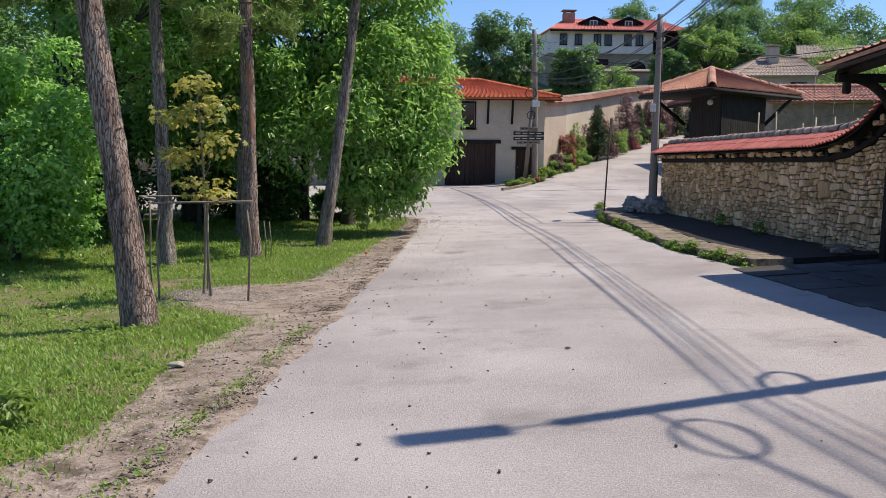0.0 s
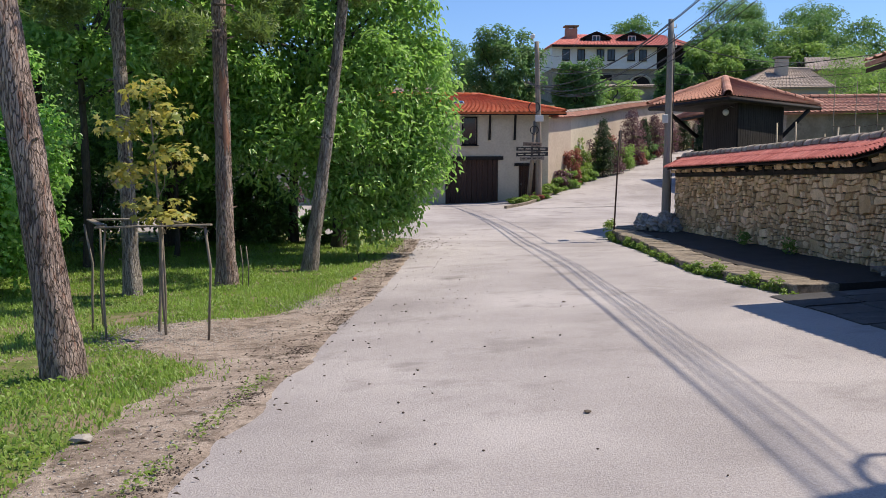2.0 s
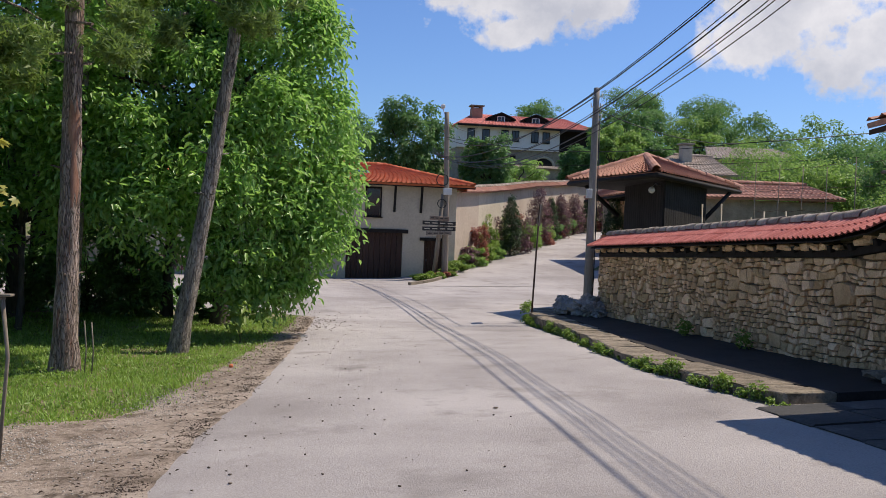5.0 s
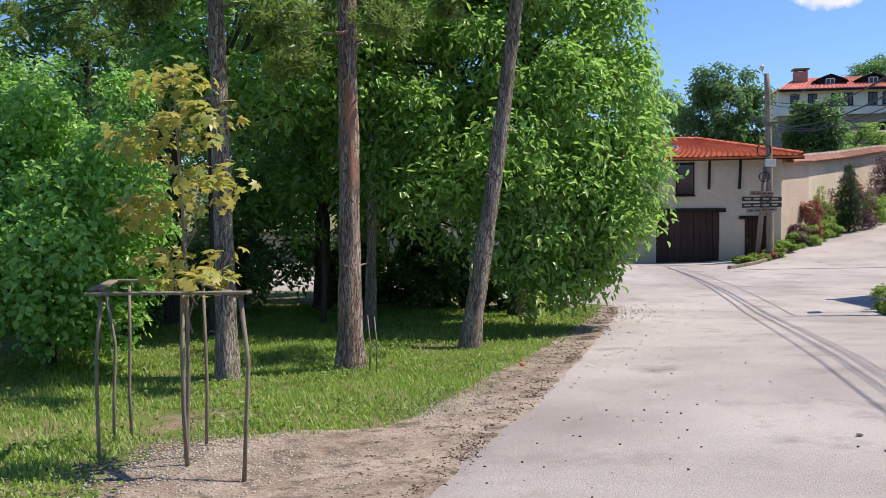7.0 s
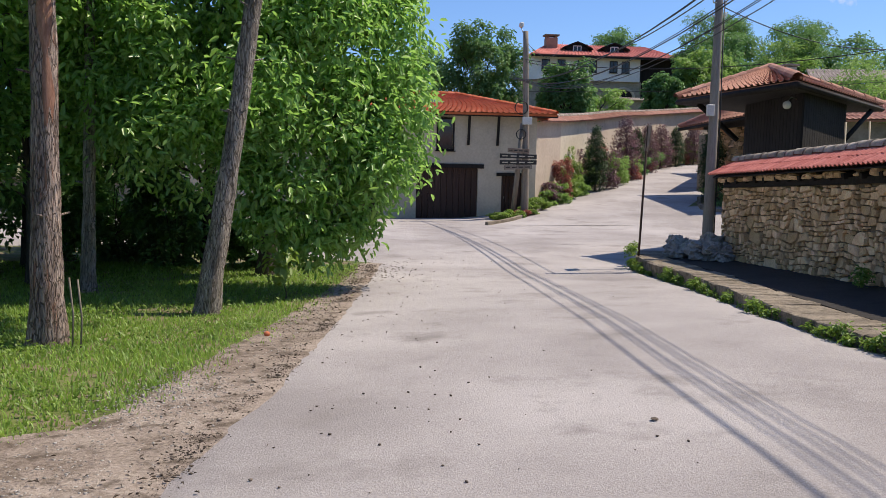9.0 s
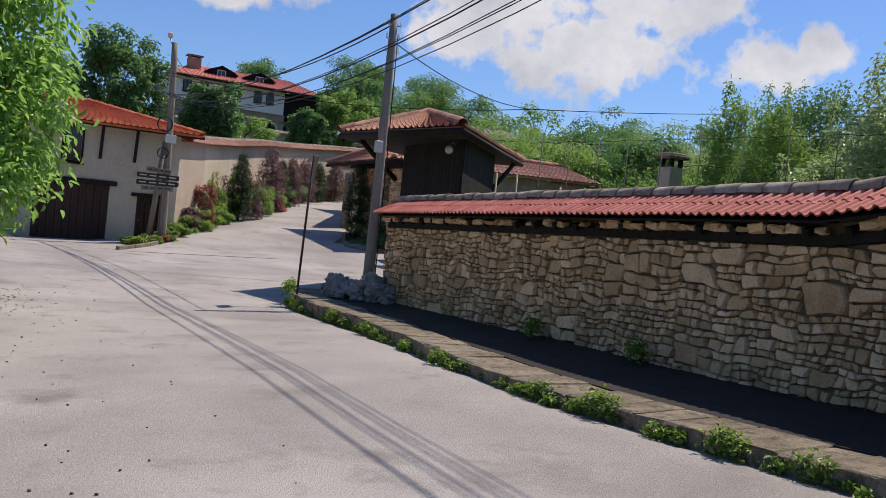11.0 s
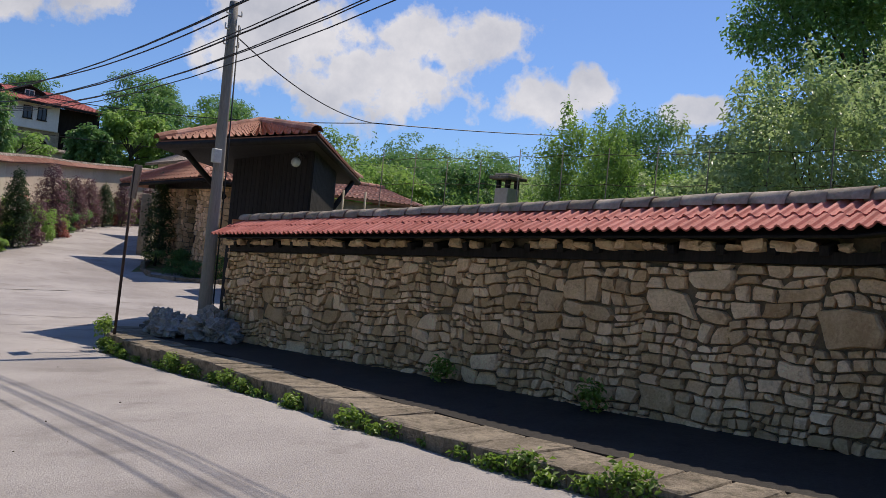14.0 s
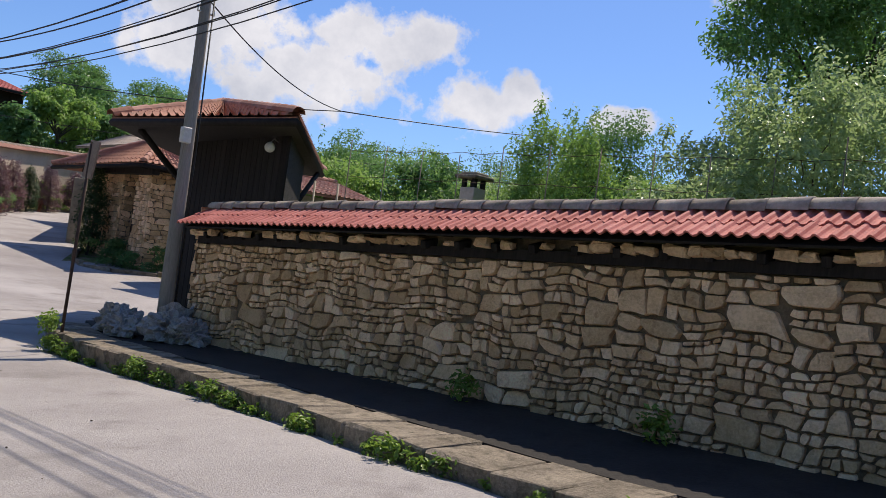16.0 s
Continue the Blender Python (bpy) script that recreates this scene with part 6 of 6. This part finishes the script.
broadleaf("ash_tree", "tall dark tree rising over the garden", 29.3, 24.8, 0.25, 9.5, cloud_of(29.3, 24.8, 9.8, 5.9, 4.8, 4.8, 150, 99, 0.1, 0.22), 42000, 0.2, DEEP, shell=0.35, jitter=0.9)

# planting up the hill road
bed_kerb = tagged(new("bed_kerb"), "low pale concrete kerb along the planting bed", "kerb", kind="structure")
for v in np.arange(44.6, 84, 0.98):
    xa, xb = HILL_LEFT(v), HILL_LEFT(v + 0.98)
    xm, vm = (xa + xb) / 2 - 0.1, v + 0.49
    tilt = math.degrees(math.atan2(float(height_at(xb, v + 0.98) - height_at(xa, v)), math.hypot(xb - xa, 0.98)))
    box("kerb_stone", 0.16, math.hypot(xb - xa, 0.98) - 0.02, 0.3, SLAB, bed_kerb, pose(xm, vm, float(height_at(xm, vm)) - 0.14, tilt, 0, -math.degrees(math.atan2(xb - xa, 0.98))), 0.015)
BED = ((9.4, 48.6, 0.55, 0.5, WEED), (8.6, 47.6, 0.5, 0.4, WEED), (10.0, 49.6, 0.6, 0.6, WEED), (11.4, 51.8, 0.7, 0.6, FARLIGHT), (10.6, 50.8, 0.7, 0.8, FARLIGHT), (7.9, 47.3, 0.55, 0.35, WEED), (13.0, 54.4, 0.6, 0.4, FARLIGHT), (15.6, 59.0, 0.7, 1.2, FARLIGHT), (16.0, 60.4, 0.6, 0.5, WEED), (18.4, 64.6, 0.7, 0.7, FARLIGHT), (19.6, 67.0, 0.8, 0.9, FARLEAF), (20.8, 69.4, 0.7, 0.6, FLOWER), (14.4, 57.0, 0.7, 1.3, PURPLE), (17.6, 62.6, 0.7, 0.6, FLOWER), (22.0, 72.0, 0.8, 0.9, FARLEAF), (12.2, 53.0, 0.6, 0.5, WEED), (9.0, 48.0, 0.4, 0.3, FLOWER))
bed_rng = random.Random(8)
BED += tuple((HILL_LEFT(v) - bed_rng.uniform(0.3, 1.3), v, bed_rng.uniform(0.45, 0.8), bed_rng.uniform(0.5, 1.5), bed_rng.choice((FARLIGHT, FARLIGHT, FARLEAF, WEED, FLOWER, PURPLE))) for v in np.arange(51.5, 85, 1.1))
for i, (x, y, rr, h, m) in enumerate(BED):
    x -= 1.0 if i < 17 and y < 56 else 0.0
    z = ground_z(x, y)
    if y < 51:
        rr, h = rr * 0.85, h * 0.55
    broadleaf("flower_shrub", "reddish flowering shrub in the roadside bed" if m is FLOWER else ("purple leaved shrub in the roadside bed" if m is PURPLE else "green leafy shrub in the roadside bed"), x, y, 0.02, 0.3, cloud_of(x, y, z + h * 0.8, rr * 1.25, rr * 1.25, h * 1.1, 14, 200 + i, 0.2, 0.4), 1900, 0.14, m, group="planting in the roadside bed", category="shrub")
for x, y, h, rr, m, lab in ((13.5, 56.0, 3.4, 0.75, CYPRESS, "dark green columnar conifer by the wall"), (17.0, 62.0, 3.8, 1.05, PURPLE, "tall purple plum shrub by the wall"), (19.0, 66.0, 3.0, 0.7, CYPRESS, "dark columnar conifer up the hill road"), (20.6, 68.6, 3.2, 0.9, PURPLE, "purple shrub up the hill road"), (23.3, 73.6, 3.2, 1.0, PURPLE, "purple plum shrub high up the hill road"), (25.6, 76.6, 3.0, 0.8, CYPRESS, "dark conifer high up the hill road"), (28.0, 79.0, 3.2, 1.1, PURPLE, "broad purple shrub at the bend of the road"), (31.0, 81.6, 3.0, 1.0, PURPLE, "purple shrub past the bend of the road"), (18.4, 51.6, 3.9, 0.75, CYPRESS, "dark cypress at the courtyard gate")):
    z = ground_z(x, y)
    broadleaf("conifer_shrub", lab, x, y, 0.06, h * 0.8, [(x, y, z + h * k, rr * w, rr * w, h * 0.2) for k, w in ((0.15, 0.85), (0.35, 1.0), (0.55, 0.9), (0.72, 0.7), (0.88, 0.45))], 5200, 0.13, m, aspect=0.4, droop=-0.4, group="tall shrubs up the hill", category="shrub")
for x, y, rr, h, m in ((18.5, 50.2, 0.9, 0.9, FARLEAF), (19.6, 47.6, 1.1, 1.0, FARLEAF), (18.3, 48.4, 0.9, 0.7, FARLEAF), (19.3, 53.2, 0.8, 0.8, FARLIGHT)):
    z = ground_z(x, y)
    broadleaf("gate_shrub", "low green shrub in the bed at the gate", x, y, 0.02, 0.3, cloud_of(x, y, z + h * 0.5, rr, rr * 0.7, h * 0.7, 6, int(x * 10)), 1500, 0.12, m, group="shrubs at the gate", category="shrub")

# bean canes and wire fence behind the wall
for i in range(16):
    x, y = 13.0 + 0.62 * i + rng.normal(0, 0.1), 29.6 + 0.1 * i + rng.normal(0, 0.4)
    z = ground_z(x, y)
    tagged(tube("bean_cane", [(x, y, z - 0.1), (x + rng.normal(0, 0.06), y, z + 3.4 + rng.normal(0, 0.35))], 0.026, STRAW, None, 6), "thin dry bean cane standing in the garden", "cane", "bean canes in the garden")
fence = thing("wire_fence", pose(0, 0, 0), "tall thin posts and wires of a garden fence", "fence")
FP = [(16.4 + 0.1 * i, 33.0 - 1.25 * i) for i in range(12)]
for x, y in FP:
    z = ground_z(x, y)
    tube("post", [(x, y, z - 0.2), (x + rng.normal(0, 0.04), y, 3.75 + rng.normal(0, 0.2))], 0.014, STAKE, fence, 6)
for h in (2.3, 3.0, 3.7):
    for (x0, y0), (x1, y1) in zip(FP, FP[1:]):
        tube("wire", [(x0, y0, h), ((x0 + x1) / 2, (y0 + y1) / 2, h - 0.05), (x1, y1, h)], 0.007, RUST, fence, 4)

# ---- small things on the ground ----
gr = np.random.default_rng(17)
VERGE = at_line((-2, -2.7), (0, -2.6), (5, -2.3), (6, -2.0), (7.8, -2.12), (10.4, -1.97), (11.6, -1.82), (12.3, -2.5), (13.2, -3.3), (14.6, -3.0), (15.3, -2.4), (15.8, -1.5), (17.3, -1.27), (18.8, -1.03), (20.4, -0.7), (22.9, -0.17), (26, 0.32), (29, 0.7))
n = 270000
px, py = gr.uniform(-10, 0.6, n), 4.0 + 25 * gr.random(n) ** 1.6
edge = np.array([VERGE(v) for v in py]) + 0.22 * gr.normal(0, 1, n)
patch = np.sin(px * 1.9 + 0.6 * np.sin(py)) * np.sin(py * 1.4 + px * 0.5)
keep = (px < edge) & (px > -9.4 + 0.4 * gr.normal(0, 1, n)) & (py > 4.6 + 0.35 * gr.normal(0, 1, n)) & (patch + gr.normal(0, 0.5, n) > np.where((py > 11.5) & (py < 16.5), 0.1, -0.95)) & ~((abs(px + 2.95) < 0.75) & (abs(py - 14.0) < 0.75) & (gr.random(n) < 0.8))
px, py = px[keep], py[keep]
hgt = 0.036 + 0.042 * (0.5 + 0.5 * np.sin(px * 1.1) * np.sin(py * 0.9 + 1)) + 0.015 * (py > 14)
tagged(new("grass", blades("grass", px, py, height_at(px, py) - 0.025, hgt, GRASS, 0.007, 1.1)), "fresh sunlit lawn grass under the pines", "grass", kind="stuff")


hn = 26000
hx, hy = gr.uniform(-9.5, 0.4, hn), 5 + 23 * gr.random(hn) ** 1.2
hp = np.sin(hx * 2.7 + 1) * np.sin(hy * 2.1 + hx) + gr.normal(0, 0.35, hn)
hk = (hx < np.array([VERGE(v) for v in hy]) + 0.15 * gr.normal(0, 1, hn)) & (hp > 0.25)
hx, hy = hx[hk], hy[hk]
herb = np.stack([hx, hy, height_at(hx, hy) + gr.uniform(0.0, 0.10, len(hx))], 1)
tagged(new("lawn_herbs", leaves("lawn_herbs", herb, np.tile([0, 0, 1.0], (len(hx), 1)), 0.065, WEED, 0.6, -0.1, 0.6)), "low broad leaved herbs among the grass", "herbs", kind="stuff")


def scatter(name, label, category, xs, ys, sizes, material, lift=0.0):
    """Loose crumbs, thrown as small uneven pebbles into one mesh."""
    base = rock_mesh("seed", material, 4)
    bv = np.array([v.co[:] for v in base.vertices])
    bf = np.array([p.vertices[:] for p in base.polygons])
    bpy.data.meshes.remove(base)
    k = len(xs)
    a = gr.uniform(0, 6.28, k)
    c, s = np.cos(a), np.sin(a)
    st = gr.uniform(0.6, 1.4, (k, 3)) * sizes[:, None]
    v = bv[None] * st[:, None, :]
    v = np.stack([v[..., 0] * c[:, None] - v[..., 1] * s[:, None], v[..., 0] * s[:, None] + v[..., 1] * c[:, None], v[..., 2]], -1)
    v += np.stack([xs, ys, height_at(xs, ys) + lift + sizes * 0.15], -1)[:, None, :]
    f = (bf[None] + (np.arange(k) * len(bv))[:, None, None]).reshape(-1, 3)
    return tagged(new(name, array_mesh(name, v.reshape(-1, 3), f, material)), label, category, kind="stuff")


k = 5200
gy2 = gr.uniform(4, 28, k)
gx2 = np.array([VERGE(v) for v in gy2]) + (np.array([ROAD_LEFT(v) for v in gy2]) - np.array([VERGE(v) for v in gy2])) * gr.beta(1.3, 1.3, k)
scatter("gravel", "pale gravel and grit on the dirt verge", "gravel", gx2, gy2, gr.uniform(0.008, 0.028, k), PEBBLE)
k = 4200
gx2, gy2 = gr.normal(-2.7, 0.7, k), gr.normal(13.9, 0.75, k)
scatter("gravel", "heap of pale gravel round the staked sapling", "gravel", gx2, gy2, gr.uniform(0.008, 0.032, k), PEBBLE)
k = 700
gx2, gy2 = gr.normal(-1.15, 0.28, k), gr.normal(17.0, 0.5, k)
scatter("gravel", "small spill of pale gravel at the lawn's edge", "gravel", gx2, gy2, gr.uniform(0.012, 0.035, k), PEBBLE)
k = 8000
gy2 = gr.uniform(3, 29, k)
gy2 = gy2 + 0.55 * np.sin(gy2 * 2.3) + 0.3 * np.sin(gy2 * 5.1 + 1)
gx2 = np.array([ROAD_LEFT(v) for v in gy2]) + gr.normal(-0.04, 0.085, k) + 0.06 * np.sin(gy2 * 1.9)
scatter("crumbs", "dark dirt crumbs along the asphalt's broken edge", "debris", gx2, gy2, 0.004 + gr.gamma(1.3, 0.0045, k), CLOD, 0.005)
k = 300
gy2 = gr.uniform(3, 34, k)
gx2 = np.array([ROAD_LEFT(v) for v in gy2]) + 0.2 + gr.gamma(1.6, 1.1, k)
gx2 = np.minimum(gx2, 6.0)
scatter("crumbs", "dark crumbs of mud and leaves scattered on the asphalt", "debris", gx2, gy2, gr.uniform(0.008, 0.034, k), CLOD, 0.018)
k = 1500
gy2 = np.r_[gr.uniform(3, 29, 900), gr.normal(27.5, 1.3, 600)]
gx2 = np.array([ROAD_LEFT(v) for v in gy2]) + np.where(np.arange(k) < 900, gr.normal(-0.3, 0.28, k), gr.normal(-0.2, 0.6, k))
lit, _ = np.stack([gx2, gy2, height_at(gx2, gy2) + 0.03], 1), 0
tagged(new("leaf_litter", leaves("leaf_litter", lit, np.tile([0, 0, 1.0], (k, 1)), 0.05, CLOD, 0.35, 0.0, 0.3)), "dark dead leaves along the asphalt's edge", "litter", kind="stuff")
for x, y, s in ((1.75, 8.2, 0.07), (2.9, 14.9, 0.08)):
    ob = new("clod", rock_mesh("clod", CLOD, int(x * 10), 0.35))
    ob.matrix_basis = pose(x, y, float(height_at(x, y)) + 0.03) @ Matrix.Diagonal((s, s, s * 0.6, 1))
    tagged(ob, "lump of dark dirt lying on the asphalt", "debris")
stone = new("field_stone", rock_mesh("field_stone", PEBBLE, 9, 0.5))
stone.matrix_basis = pose(-2.05, 8.3, ground_z(-2.05, 8.3) + 0.05) @ Matrix.Diagonal((0.22, 0.16, 0.14, 1))
tagged(stone, "pale field stone at the lawn's edge", "stone")
stone = new("field_stone", rock_mesh("field_stone", PEBBLE, 12, 0.5))
stone.matrix_basis = pose(-2.85, 6.4, ground_z(-2.85, 6.4) + 0.04) @ Matrix.Diagonal((0.4, 0.3, 0.18, 1))
tagged(stone, "flat pale stone sunk in the lawn", "stone")

bm = bmesh.new()
bmesh.ops.create_icosphere(bm, subdivisions=2, radius=0.042)
for vert in bm.verts:
    vert.co *= 1 + 0.08 * noise.noise(vert.co * 30)
    vert.co.z *= 0.85
fruit = new("fallen_fruit", bm_mesh("fallen_fruit", bm, TILE_ORANGE, True))
fruit.matrix_basis = pose(-0.53, 20.05, ground_z(-0.53, 20.05) + 0.05)
tagged(fruit, "round orange fruit fallen at the lawn's edge", "fruit")

# tar seams
def mark(points, width, label, material=TAR, name="tar_seam"):
    c = sampled(points, 90)
    d = np.gradient(c, axis=0)
    nrm = np.stack([-d[:, 1], d[:, 0]], 1) / np.linalg.norm(d, axis=1)[:, None]
    w = width * (0.75 + 0.5 * np.array([noise.noise(Vector((p[0] * 2.1, p[1] * 2.3, 5))) + 0.5 for p in c]))[:, None]
    rows = [c + nrm * w * o for o in (-0.5, 0.0, 0.5)]
    v = np.stack(rows, 1).reshape(-1, 2)
    v = np.concatenate([v, (height_at(v[:, 0], v[:, 1]) + 0.019)[:, None]], 1)
    i = (np.arange(len(c) - 1)[:, None] * 3 + np.arange(2)).reshape(-1, 1)
    return tagged(new(name, array_mesh(name, v, i + np.array([0, 1, 4, 3]), material)), label, "road mark", kind="structure")


mark([(-3, 43.5), (4, 44.5), (9, 41)], 0.06, "dark crack along the junction")
mark([(2.5, 36.4), (6.5, 35.6), (12, 35.2)], 0.05, "dark seam across the junction")
mark([(4.7, 33.4), (6.5, 33.2), (9.2, 33.4)], 0.04, "thin dark crack across the junction")

# weeds along the kerb
wr = np.random.default_rng(23)
kerb_blobs, y = [], 13.9
while y < 29.2:
    big = wr.random() < 0.3
    x = KERB(y) - 0.05 + wr.normal(0, 0.03)
    rr = wr.uniform(0.12, 0.23) if big else wr.uniform(0.04, 0.11)
    kerb_blobs.append((x, y, float(height_at(x, y)) + rr * 0.5, rr * 0.75, rr * 1.4, rr * 0.85))
    y += wr.uniform(0.08, 0.62)
p, out = blob_points(kerb_blobs, 5200, 0.2)
tagged(new("kerb_weeds", leaves("kerb_weeds", p, out, 0.065, WEED, 0.5, -0.3, 0.8)), "green weeds growing all along the kerb", "weeds", kind="stuff")
more = [(x, y, (walk_z(x, y) if x > 5 else ground_z(x, y)) + 0.12, 0.16, 0.2, 0.2) for x, y in ((8.35, 21.3), (8.3, 18.9), (7.05, 28.7), (8.55, 27.6), (7.3, 29.3), (-2.6, 6.0), (-2.75, 5.6))]
p, out = blob_points(more, 1100, 0.2)
tagged(new("weeds", leaves("weeds", p, out, 0.08, WEED, 0.5, -0.3, 0.8)), "clumps of broad leaved weeds at wall and verge", "weeds", kind="stuff")

moss_y = np.concatenate([wr.normal(c, d, 110) for c, d in ((4.9, 0.35), (6.2, 0.3), (7.3, 0.25), (8.8, 0.45), (10.2, 0.3))])
moss_x = np.array([ROAD_LEFT(v) for v in moss_y]) - 0.12 + wr.normal(0, 0.06, len(moss_y))
moss = np.stack([moss_x, moss_y, height_at(moss_x, moss_y) + wr.uniform(0.0, 0.035, len(moss_y))], 1)
tagged(new("verge_weeds", leaves("verge_weeds", moss, np.tile([0, 0, 1.0], (len(moss), 1)), 0.04, WEED, 0.6, -0.1, 0.6)), "low green weeds and moss along the asphalt's edge", "weeds", kind="stuff")

# rubbish sacks at the pole's foot
def sack(x, y, s, seed):
    bm = bmesh.new()
    bmesh.ops.create_icosphere(bm, subdivisions=4, radius=0.5)
    for v in bm.verts:
        c = v.co.copy()
        n1 = noise.noise(c * 2.2 + Vector((seed, 0, 0)))
        fold = abs(noise.noise(c * 4.5 + Vector((0, seed, 0)))) + 0.55 * abs(noise.noise(c * 9.0 + Vector((seed, 2, 0)))) + 0.3 * abs(noise.noise(c * 19.0 + Vector((2, 5, seed))))
        v.co = c * (1.28 + 0.5 * n1 - 0.85 * fold)
        v.co.z = max(v.co.z, -0.32)
        v.co.z *= 0.85
    ob = new("rubbish_sack", bm_mesh("rubbish_sack", bm, SACK))
    ob.matrix_basis = pose(x, y, walk_z(x, y) + 0.26 * s, 0, 0, seed * 40) @ Matrix.Diagonal((s, s, s, 1))
    return tagged(ob, "crumpled dirty white rubbish sack by the pole", "sack", "rubbish sacks by the pole")


sack(8.42, 27.5, 0.72, 1)
sack(8.5, 27.0, 0.6, 2)
sack(8.2, 28.6, 0.66, 3)
sack(8.62, 27.65, 0.8, 4)
sack(8.3, 29.05, 0.62, 5)
sack(8.05, 28.3, 0.5, 6)
